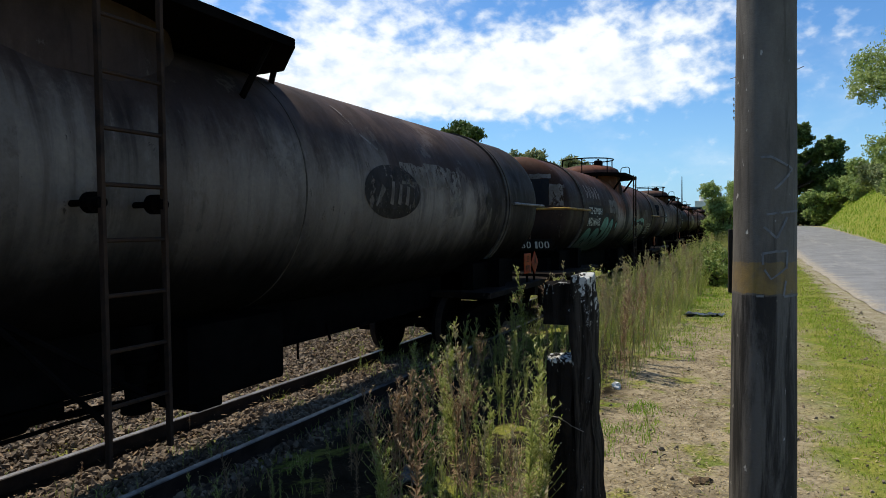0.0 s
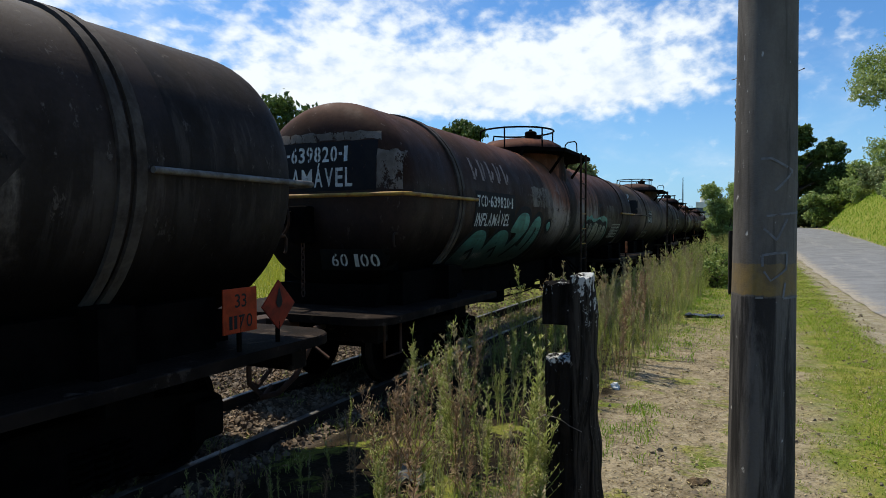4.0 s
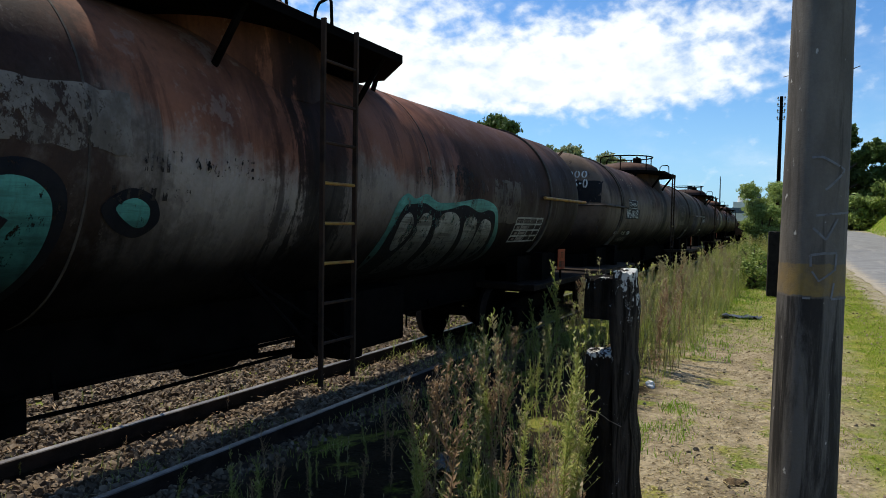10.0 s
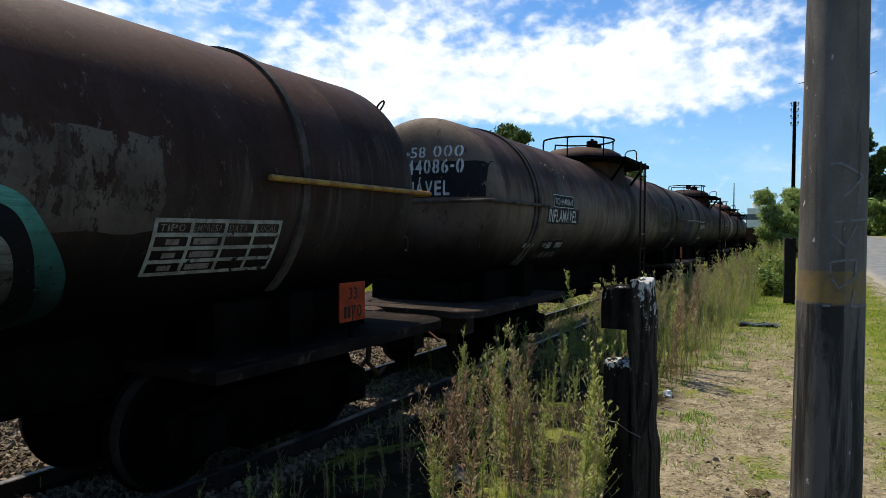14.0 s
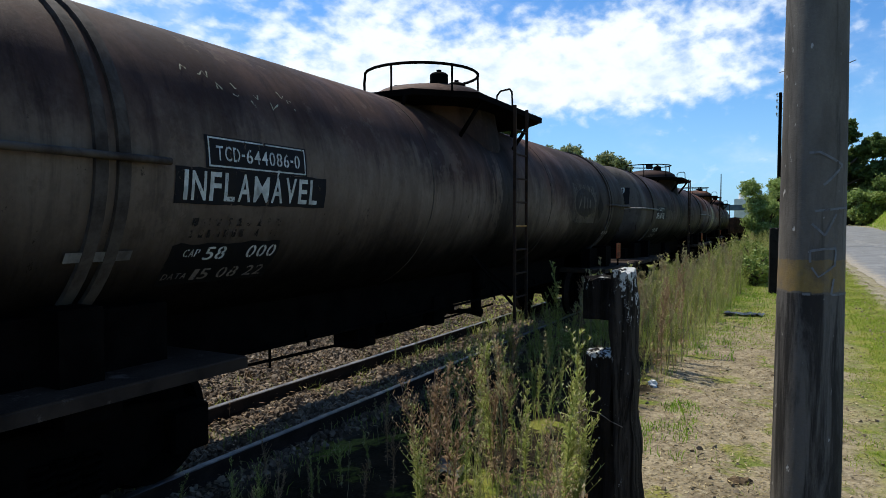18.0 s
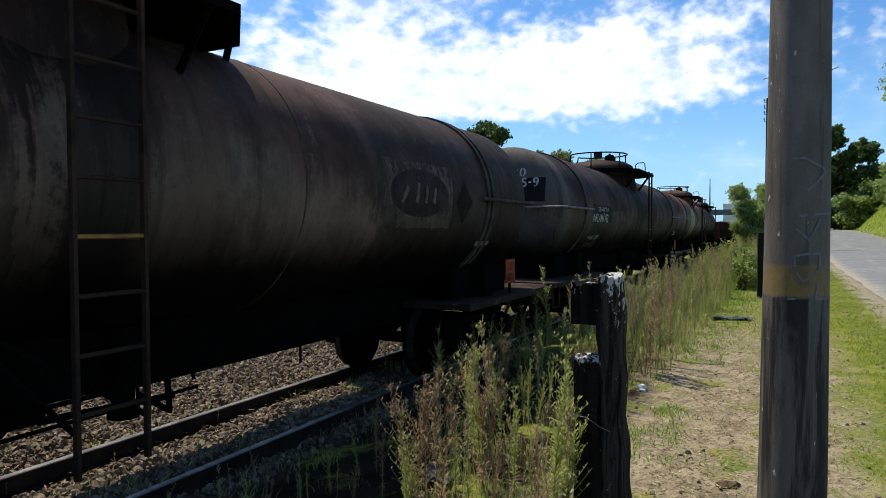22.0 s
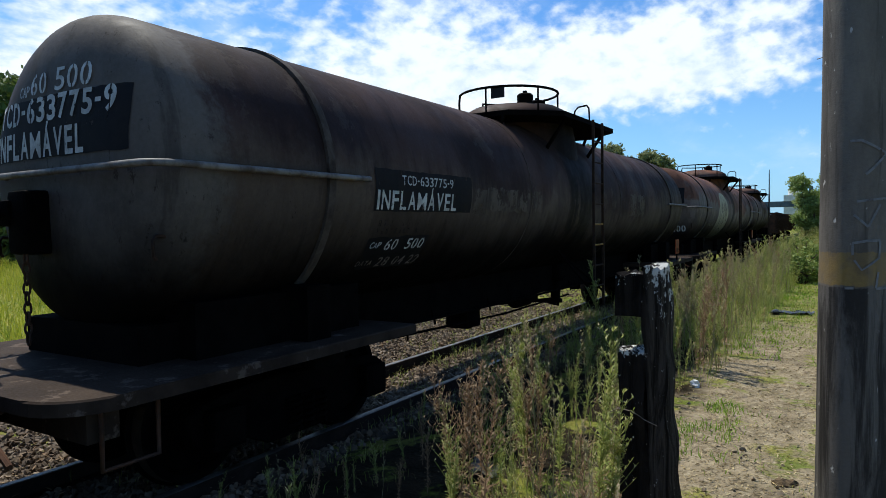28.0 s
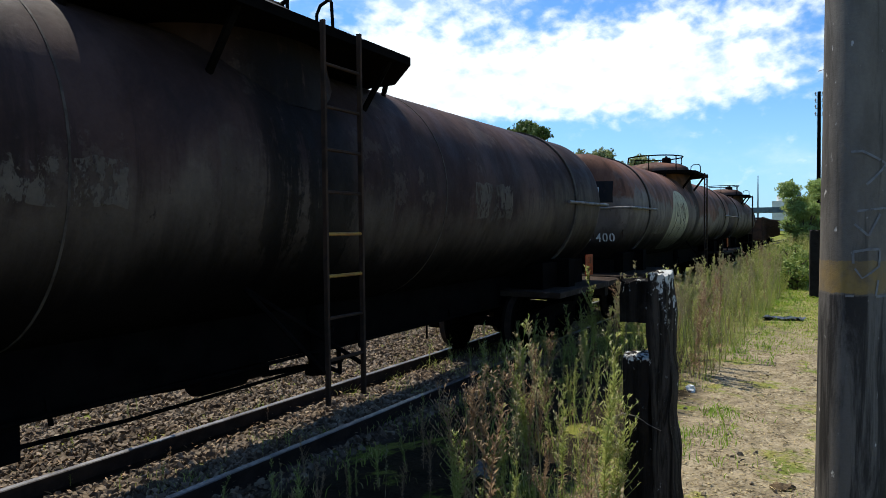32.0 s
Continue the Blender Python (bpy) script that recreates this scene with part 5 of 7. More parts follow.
def marks_b(w, reach):
    draw(w, "painted_panel", flat_shape([ragged(-0.74, 0.68, 0.05, 0.56, 7, 0.008)]), on_head, 0.004, PANEL, reach, "black number panel on the tank end")
    draw(w, "worn_patch", flat_shape([ragged(0.69, 0.93, 0.06, 0.46, 8, 0.02), ragged(-0.62, 0.70, 0.57, 0.66, 9, 0.02)]), on_head, 0.004, GREYPATCH, reach, "bare grey patch")
    draw(w, "lettering", letters("TCD-639820-1", -0.72, 0.35, 1.08, 0.17, bold=0.02), on_head, 0.008, WHITE, reach, "white stencilled wagon number")
    draw(w, "lettering", letters("INFLAMÁVEL", -0.76, 0.09, 1.18, 0.21, bold=0.016), on_head, 0.008, WHITE, reach, "white stencilled word")
    draw(w, "painted_panel", flat_shape([ragged(0.0, 0.76, -0.78, -0.56, 17, 0.006)]), on_head, 0.004, PANEL, reach)
    draw(w, "lettering", letters("60 100", 0.14, -0.74, 0.52, 0.14), on_head, 0.008, WHITE, reach)
    for k in range(5):                               # the old owner's mark, worn to plain slabs
        x = -4.74 + 0.29 * k
        draw(w, "faded_emblem", flat_shape([stroke([(x, 0.26), (x + 0.03, 0.56)], [0.075, 0.06])]), on_side, 0.006, OLDMARK, reach, "pale worn painted slab")
        draw(w, "faded_emblem", flat_shape([stroke([(x + 0.07, 0.30), (x + 0.15, 0.52 if k % 2 else 0.42)], [0.045, 0.055])]), on_side, 0.006, OLDMARK, reach, "pale worn painted slab")
    draw(w, "lettering", letters("60 100", -4.60, -0.84, 0.60, 0.11, 0.12), on_side, 0.009, FADED, reach, "faint worn figure")
    draw(w, "painted_panel", flat_shape([ragged(-4.79, -3.28, -0.35, 0.12, 5, 0.006)]), on_side, 0.005, PANEL, reach, "black number panel")
    draw(w, "lettering", letters("TCD-639820-1", -4.74, -0.075, 1.33, 0.15, bold=0.02), on_side, 0.009, WHITE, reach, "white stencilled wagon number")
    draw(w, "lettering", letters("INFLAMÁVEL", -4.74, -0.325, 1.26, 0.18, 0.06, 0.020), on_side, 0.009, WHITE, reach, "white stencilled word")
    # teal spray-painted letters with black outlines
    forms = [[(-4.95, -0.95), (-4.90, -0.62), (-4.60, -0.40), (-4.25, -0.42), (-4.10, -0.70), (-4.15, -1.05), (-4.5, -1.10)],
             [(-4.15, -1.02), (-4.05, -0.62), (-3.75, -0.40), (-3.35, -0.44), (-3.20, -0.75), (-3.25, -1.08), (-3.7, -1.12)],
             [(-3.30, -0.40), (-3.06, -0.16), (-2.66, -0.14), (-2.54, -0.34), (-2.78, -0.62), (-2.48, -0.74), (-2.46, -1.02), (-2.95, -1.08), (-3.34, -0.98), (-3.26, -0.72), (-3.0, -0.46)],
             [(-2.62, -0.76), (-2.44, -0.34), (-2.14, -0.17), (-1.93, -0.27), (-1.93, -0.58), (-2.10, -0.92), (-2.38, -1.02)]]
    for f in forms:
        c = (sum(p[0] for p in f) / len(f), sum(p[1] for p in f) / len(f))
        big = [(c[0] + (x - c[0]) * 1.22, c[1] + (y - c[1]) * 1.20) for x, y in f]
        draw(w, "graffiti_outline", flat_shape([round_curve(big)]), on_side, 0.006, SPRAYBLACK, reach, "black graffiti outline")
    for f in forms:
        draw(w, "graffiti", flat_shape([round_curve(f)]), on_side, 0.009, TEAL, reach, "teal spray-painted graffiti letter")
    for q in ([stroke([(-4.62, -0.72), (-4.45, -0.66), (-4.35, -0.85)], 0.07), stroke([(-3.80, -0.72), (-3.62, -0.66), (-3.52, -0.86)], 0.07),
                                            stroke([(-3.12, -0.86), (-2.86, -0.66), (-2.70, -0.56)], 0.07), stroke([(-2.36, -0.76), (-2.24, -0.55), (-2.14, -0.36)], 0.075)]):
        draw(w, "graffiti_outline", flat_shape([q]), on_side, 0.012, SPRAYBLACK, reach)
    draw(w, "graffiti_outline", flat_shape([round_curve([(-1.66, -0.30), (-1.52, -0.20), (-1.36, -0.24), (-1.30, -0.38), (-1.42, -0.48), (-1.58, -0.42)])]), on_side, 0.006, SPRAYBLACK, reach)
    draw(w, "graffiti", flat_shape([round_curve([(-1.58, -0.31), (-1.48, -0.25), (-1.38, -0.30), (-1.38, -0.40), (-1.46, -0.41)])]), on_side, 0.009, TEAL, reach)
    draw(w, "worn_patch", flat_shape([ragged(-2.44, -1.50, -0.02, 0.30, 11, 0.03)]), on_side, 0.004, GREYPATCH, reach, "bare grey paint patch")
    draw(w, "lettering", letters("INFLAMÁVEL", -1.44, -0.10, 0.90, 0.13, bold=0.012), on_side, 0.007, STENCIL, reach, "rubbed black stencilled letter")
    draw(w, "worn_lettering", [flat_shape([q]) for q in bars(-1.62, -0.26, 0.55, 0.10, (7,), 1, 0.6)], on_side, 0.007, WORNBLACK, reach, "worn illegible black letters")
    draw(w, "lettering", letters("INFLAMÁVEL", 1.45, 0.0, 1.28, 0.18, bold=0.014), on_side, 0.006, WORNBLACK, reach, "nearly worn-off black letter")
    draw(w, "worn_patch", flat_shape([ragged(3.25, 4.1, -0.36, 0.16, 41, 0.03)]), on_side, 0.004, FAINTPATCH, reach, "faint pale rectangle")
    draw(w, "smear", flat_shape([round_curve([(1.85, -0.02), (1.92, 0.14), (2.15, 0.22), (2.45, 0.24), (2.72, 0.17), (2.95, 0.10), (3.02, -0.02), (2.7, -0.07), (2.2, -0.06)])]), on_side, 0.0075, SMEAR, reach, "black sprayed smear")
    # silver bubble letters with teal halo
    halo = [(1.02, -0.86), (1.08, -0.45), (1.15, -0.20), (1.30, -0.10), (1.46, -0.14), (1.66, -0.09), (1.90, -0.16), (2.25, -0.15), (2.45, -0.13), (2.88, -0.09), (3.28, -0.15), (3.46, -0.30), (3.66, -0.66), (3.55, -0.95), (2.6, -1.10), (1.3, -1.08)]
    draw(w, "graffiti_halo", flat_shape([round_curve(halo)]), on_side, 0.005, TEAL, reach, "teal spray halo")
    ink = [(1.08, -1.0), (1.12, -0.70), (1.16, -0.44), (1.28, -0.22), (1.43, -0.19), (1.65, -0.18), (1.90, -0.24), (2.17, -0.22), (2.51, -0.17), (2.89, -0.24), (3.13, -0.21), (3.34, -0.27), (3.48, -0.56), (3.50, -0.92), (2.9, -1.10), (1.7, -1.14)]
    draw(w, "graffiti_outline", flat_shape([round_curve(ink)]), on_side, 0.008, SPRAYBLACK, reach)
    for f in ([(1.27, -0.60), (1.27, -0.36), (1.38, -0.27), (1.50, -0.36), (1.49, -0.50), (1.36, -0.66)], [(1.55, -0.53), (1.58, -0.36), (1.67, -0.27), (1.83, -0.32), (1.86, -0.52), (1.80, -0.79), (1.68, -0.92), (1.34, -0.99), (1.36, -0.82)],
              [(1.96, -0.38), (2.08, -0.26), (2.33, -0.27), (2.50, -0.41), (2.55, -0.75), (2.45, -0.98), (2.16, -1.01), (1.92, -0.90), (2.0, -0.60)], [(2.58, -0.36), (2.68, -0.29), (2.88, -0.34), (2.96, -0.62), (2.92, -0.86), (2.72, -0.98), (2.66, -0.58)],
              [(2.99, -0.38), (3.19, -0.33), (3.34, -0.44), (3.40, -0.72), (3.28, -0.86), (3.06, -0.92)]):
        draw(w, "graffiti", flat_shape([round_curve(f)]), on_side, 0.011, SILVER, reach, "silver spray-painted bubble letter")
    grid = [rect(4.06, 5.05, -0.30 - 0.085 * k, -0.275 - 0.085 * k) for k in range(5)] + [rect(4.06 + x, 4.085 + x, -0.64, -0.275) for x in (0, 0.245, 0.50, 0.74, 0.965)]
    draw(w, "notice_grid", flat_shape(grid), on_side, 0.009, TABLEWHITE, reach, "white ruled inspection table")
    for words, x, wd in (("TIPO", 4.10, 0.17), ("EMPRESA", 4.33, 0.21), ("DATA", 4.60, 0.15), ("LOCAL", 4.83, 0.18)):
        draw(w, "lettering", letters(words, x, -0.352, wd, 0.045), on_side, 0.009, FADED, reach)
    for k in range(3):
        draw(w, "notice_mark", flat_shape([rect(4.35, 4.53, -0.435 - 0.085 * k, -0.395 - 0.085 * k)]), on_side, 0.0085, FADED, reach)
        draw(w, "notice_mark", flat_shape([rect(4.16, 4.25, -0.435 - 0.085 * k, -0.400 - 0.085 * k)]), on_side, 0.0085, FADED, reach)
    draw(w, "painted_panel", flat_shape([ragged(-3.6, -3.1, -1.36, -1.25, 31, 0.01), ragged(-3.6, -3.1, -1.20, -1.10, 32, 0.01)]), on_side, 0.005, GREYPATCH, reach)


def marks_c(w, reach):
    draw(w, "painted_panel", flat_shape([ragged(-0.80, 0.92, 0.05, 0.46, 7, 0.008)]), on_head, 0.004, PANEL, reach, "black number panel on the tank end")
    for words, x, y, wd, ht in (("CAP", -0.16, 0.51, 0.15, 0.075), ("58", 0.0, 0.51, 0.20, 0.13), ("000", 0.30, 0.51, 0.36, 0.14)):
        draw(w, "lettering", letters(words, x, y, wd, ht), on_head, 0.008, WHITE, reach)
    draw(w, "lettering", letters("TCD-644086-0", -0.56, 0.32, 1.24, 0.175, bold=0.024), on_head, 0.008, WHITE, reach, "white stencilled wagon number")
    draw(w, "lettering", letters("INFLAMÁVEL", -0.58, 0.07, 1.10, 0.18, bold=0.024), on_head, 0.008, WHITE, reach, "white stencilled word")
    draw(w, "painted_panel", flat_shape([rect(-4.56, -3.64, -0.01, 0.19)]), on_side, 0.004, PANEL, reach, "black number panel with white border")
    fr = [rect(-4.54, -3.66, 0.170, 0.180), rect(-4.54, -3.66, 0.0, 0.010), rect(-4.54, -4.53, 0.010, 0.17), rect(-3.67, -3.66, 0.010, 0.17)]
    draw(w, "panel_border", flat_shape(fr), on_side, 0.008, WHITE, reach)
    draw(w, "lettering", letters("TCD-644086-0", -4.48, 0.040, 0.76, 0.095), on_side, 0.008, WHITE, reach, "white wagon number")
    draw(w, "painted_panel", flat_shape([ragged(-4.78, -3.42, -0.23, -0.012, 5, 0.006)]), on_side, 0.004, PANEL, reach)
    draw(w, "lettering", letters("INFLAMÁVEL", -4.72, -0.205, 1.20, 0.185, bold=0.016), on_side, 0.008, WHITE, reach, "white stencilled word")
    draw(w, "painted_panel", flat_shape([ragged(-4.72, -3.80, -0.80, -0.48, 6, 0.02)]), on_side, 0.004, PANEL, reach)
    for words, x, y, wd, ht in (("CAP", -4.62, -0.57, 0.12, 0.055), ("58", -4.46, -0.60, 0.17, 0.10), ("000", -4.10, -0.60, 0.27, 0.10)):
        draw(w, "lettering", letters(words, x, y, wd, ht, 0.12), on_side, 0.008, WHITE, reach)
    for words, x, y, wd, ht in (("DATA", -4.70, -0.74, 0.18, 0.05), ("15 08 22", -4.48, -0.76, 0.62, 0.095)):
        draw(w, "lettering", letters(words, x, y, wd, ht, 0.12), on_side, 0.008, FADED, reach)
    for q in (-5.175, 5.15):
        draw(w, "strap_plate", flat_shape([rect(q - 0.19, q + 0.19, -0.56, -0.50)]), on_side, 0.022, GREYBAR, reach, "pale plate across the straps")
    draw(w, "worn_lettering", [flat_shape([q]) for q in bars(-4.62, -0.44, 0.8, 0.15, (12, 9), 2, 0.5)], on_side, 0.006, WORNBLACK, reach)
    draw(w, "worn_patch", flat_shape([ragged(2.84, 4.15, -0.34, 0.30, 14, 0.02)]), on_side, 0.003, FAINTPATCH, reach, "pale square under the emblem")
    draw(w, "painted_oval", flat_shape([[(3.47 + 0.57 * math.cos(radians(a)), 0.0 + 0.23 * math.sin(radians(a))) for a in range(0, 360, 10)]]), on_side, 0.006, WORNOVAL, reach, "dark oval emblem, half worn off")
    draw(w, "emblem_stripe", flat_shape([stroke([(3.10, -0.10), (3.22, 0.05)], [0.03, 0.07])]), on_side, 0.009, EMBLEM, reach, "worn pale emblem stripe")
    for k in range(3):
        draw(w, "emblem_stripe", flat_shape([stroke([(3.38 + 0.17 * k, -0.09), (3.42 + 0.17 * k, 0.10 - 0.02 * k)], [0.06, 0.04])]), on_side, 0.009, EMBLEM, reach, "worn pale emblem stripe")
    draw(w, "hazard_mark", flat_shape([[(4.44, 0.18), (4.64, -0.06), (4.44, -0.30), (4.24, -0.06)]]), on_side, 0.005, SMUT, reach, "worn dark diamond sign")
    g = random.Random(8)
    for k in range(11):
        x, y = -4.55 + 0.095 * k + g.uniform(-0.05, 0.05), 0.55 + g.uniform(-0.10, 0.10)
        pts = [(x + 0.022 * q + g.uniform(-0.015, 0.015), y + g.uniform(-0.03, 0.03)) for q in range(g.randint(2, 5))]
        draw(w, "flaked_spot", flat_shape([stroke(pts, [g.uniform(0.006, 0.014) for _ in pts])]), on_side, 0.005, CREAM, reach, "pale flaked spot")


def marks_d(w, reach):
    draw(w, "painted_panel", flat_shape([ragged(-0.80, 0.72, 0.10, 0.48, 7, 0.008)]), on_head, 0.004, PANEL, reach, "black number panel on the tank end")
    for words, x, y, wd, ht in (("CAP", -0.40, 0.50, 0.13, 0.075), ("60", -0.25, 0.50, 0.19, 0.14), ("500", 0.04, 0.50, 0.36, 0.15)):
        draw(w, "lettering", letters(words, x, y, wd, ht), on_head, 0.008, WHITE, reach)
    draw(w, "lettering", letters("TCD-633775-9", -0.73, 0.325, 1.35, 0.165, bold=0.024), on_head, 0.008, WHITE, reach, "white stencilled wagon number")
    draw(w, "lettering", letters("INFLAMÁVEL", -0.76, 0.105, 1.10, 0.185, bold=0.024), on_head, 0.008, WHITE, reach, "white stencilled word")
    draw(w, "painted_panel", flat_shape([ragged(-4.72, -3.18, -0.24, 0.10, 5, 0.006)]), on_side, 0.004, PANEL, reach, "black number panel")
    draw(w, "lettering", letters("TCD-633775-9", -4.36, -0.02, 0.82, 0.085), on_side, 0.008, WHITE, reach, "white wagon number")
    draw(w, "lettering", letters("INFLAMÁVEL", -4.69, -0.225, 1.22, 0.165, bold=0.016), on_side, 0.008, WHITE, reach, "white stencilled word")
    draw(w, "painted_panel", flat_shape([ragged(-4.68, -3.82, -0.78, -0.46, 6, 0.02)]), on_side, 0.004, PANEL, reach)
    for words, x, y, wd, ht in (("CAP", -4.64, -0.56, 0.14, 0.06), ("60", -4.44, -0.585, 0.17, 0.11), ("500", -4.14, -0.585, 0.27, 0.11)):
        draw(w, "lettering", letters(words, x, y, wd, ht, 0.12), on_side, 0.008, WHITE, reach)
    for words, x, y, wd, ht in (("DATA", -4.70, -0.735, 0.20, 0.055), ("28 04 22", -4.44, -0.755, 0.62, 0.105)):
        draw(w, "lettering", letters(words, x, y, wd, ht, 0.12), on_side, 0.008, FADED, reach)
    draw(w, "worn_lettering", [flat_shape([q]) for q in bars(-4.62, -0.43, 0.8, 0.14, (13, 10), 2, 0.55)], on_side, 0.006, WORNBLACK, reach)
    draw(w, "worn_patch", flat_shape([ragged(-2.85, -1.45, -0.22, 0.02, 14, 0.03), ragged(-3.12, -2.86, -0.26, 0.0, 15, 0.02)]), on_side, 0.004, FAINTPATCH, reach, "bare grey patch")
    draw(w, "worn_patch", flat_shape([ragged(2.3, 3.2, -0.25, 0.12, 16, 0.04)]), on_side, 0.004, FAINTPATCH, reach)


def marks_e(w, reach):
    draw(w, "painted_panel", flat_shape([ragged(-0.80, 0.70, 0.10, 0.48, 7, 0.008)]), on_head, 0.004, PANEL, reach, "black number panel on the tank end")
    draw(w, "lettering", [flat_shape([q]) for q in bars(-0.6, 0.14, 1.1, 0.28, (8, 9), 2)], on_head, 0.008, WHITE, reach)
    draw(w, "lettering", letters("50 400", 0.1, -0.60, 0.62, 0.16), on_head, 0.008, WHITE, reach)
    draw(w, "graffiti", flat_shape([round_curve([(-3.1, -0.9), (-3.2, -0.2), (-2.6, 0.45), (-1.6, 0.40), (-1.2, -0.2), (-1.4, -0.9), (-2.2, -1.0)])]), on_side, 0.005, CREAM, reach, "cream spray-painted block")
    draw(w, "graffiti_outline", flat_shape([stroke([(-2.8, -0.6), (-2.5, 0.2), (-2.1, -0.3), (-1.8, 0.2), (-1.5, -0.4)], 0.06)]), on_side, 0.009, SPRAYBLACK, reach)
    draw(w, "worn_patch", flat_shape([ragged(-4.6, -3.6, -0.5, -0.2, 3, 0.03)]), on_side, 0.005, GREYPATCH, reach)


def gondola(yc):
    """A low brown open wagon near the train's tail."""
    w = thing("gondola_wagon", "low rusty brown open wagon on bogies", "wagon", "wagons of the train", pose(WX, yc, RAIL_Z))
    bm = bmesh.new()
    box(bm, -1.25, 1.25, -6.6, 6.6, 0.85, 1.0, 0.02)
    for s in (-1, 1):
        box(bm, s * 1.25 - 0.04, s * 1.25 + 0.04, -6.6, 6.6, 0.95, 2.15)
        box(bm, -1.25, 1.25, s * 6.6 - 0.04, s * 6.6 + 0.04, 0.95, 2.15)
    part("body", mesh_of(bm, "body", RUST), w)
    for k in range(11):
        for s in (-1, 1):
            def post():
                bm = bmesh.new()
                box(bm, -0.045, 0.045, -0.05, 0.05, 0.8, 2.18)
                return mesh_of(bm, "stanchion", RUST)
            part("stanchion", shared("stanchion", post), w, at=pose(s * 1.33, -6.5 + 1.3 * k, 0))
    for y in (-5.0, 5.0):
        add_bogie(w, y)
        for a in (-0.75, 0.75):
            WHEELS.append(part("wheelset", SHARED["wheelset"], w, at=pose(0, y + a, WHEEL_R)))
    part("centre_sill", SHARED[("sill", REACH)], w)
    TRAIN.append((w, yc))


def make_train():
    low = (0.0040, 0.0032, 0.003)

    def coat(name, spill, **kw):
        return tank_paint(name, spill=spill, **kw), tank_paint(name.replace("tank", "dome"), spill=spill * 0.7, **kw)
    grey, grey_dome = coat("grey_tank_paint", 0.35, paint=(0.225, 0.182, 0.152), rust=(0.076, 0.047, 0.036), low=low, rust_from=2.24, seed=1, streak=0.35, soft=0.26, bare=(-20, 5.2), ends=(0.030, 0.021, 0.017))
    tank_wagon("grey tank wagon with rust-brown top and dark oval emblem", 2.48, grey, grey_dome, reach=7.0, walk_l=2.0, rail_metal=GREYBAR, marks=marks_a,
               low=0.50, shift=0.2, diamond=True, hoops=((-0.93,), (0.05, 0.16)), tail=0.34, bare_rail=0.75, long_dome=1.42, chest=True)
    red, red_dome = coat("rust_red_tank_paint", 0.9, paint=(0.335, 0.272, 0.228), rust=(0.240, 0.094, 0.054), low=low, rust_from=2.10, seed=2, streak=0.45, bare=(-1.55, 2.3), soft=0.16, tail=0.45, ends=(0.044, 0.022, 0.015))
    tank_wagon("rust-red tank wagon covered in teal and silver graffiti", 18.60, red, red, marks=marks_b, hoops=((-0.05, 0.05), (0.0,)), tips=(2, 3, 4), low=0.50, brake=True, tail=0.30, eye=True, chest=True)
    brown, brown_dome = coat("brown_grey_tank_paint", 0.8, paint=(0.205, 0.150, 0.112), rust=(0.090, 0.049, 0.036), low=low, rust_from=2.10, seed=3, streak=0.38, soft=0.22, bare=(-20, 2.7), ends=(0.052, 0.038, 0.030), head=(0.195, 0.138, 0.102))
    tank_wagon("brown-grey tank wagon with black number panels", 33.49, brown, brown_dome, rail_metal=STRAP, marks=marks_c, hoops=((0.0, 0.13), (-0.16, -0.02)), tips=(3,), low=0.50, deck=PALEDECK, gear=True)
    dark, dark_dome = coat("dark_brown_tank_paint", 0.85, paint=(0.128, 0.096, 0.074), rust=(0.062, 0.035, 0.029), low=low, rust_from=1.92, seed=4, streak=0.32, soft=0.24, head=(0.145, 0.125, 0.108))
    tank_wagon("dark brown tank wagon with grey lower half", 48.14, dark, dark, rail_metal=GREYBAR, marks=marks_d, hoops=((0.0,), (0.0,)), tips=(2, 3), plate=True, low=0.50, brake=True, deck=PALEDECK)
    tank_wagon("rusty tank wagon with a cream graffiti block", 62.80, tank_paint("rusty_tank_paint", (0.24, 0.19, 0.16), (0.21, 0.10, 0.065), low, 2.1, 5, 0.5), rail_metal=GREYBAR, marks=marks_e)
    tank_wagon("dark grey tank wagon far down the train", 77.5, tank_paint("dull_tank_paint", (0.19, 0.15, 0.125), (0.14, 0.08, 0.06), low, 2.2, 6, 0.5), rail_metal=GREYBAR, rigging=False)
    gondola(92.0)
    gondola(106.2)


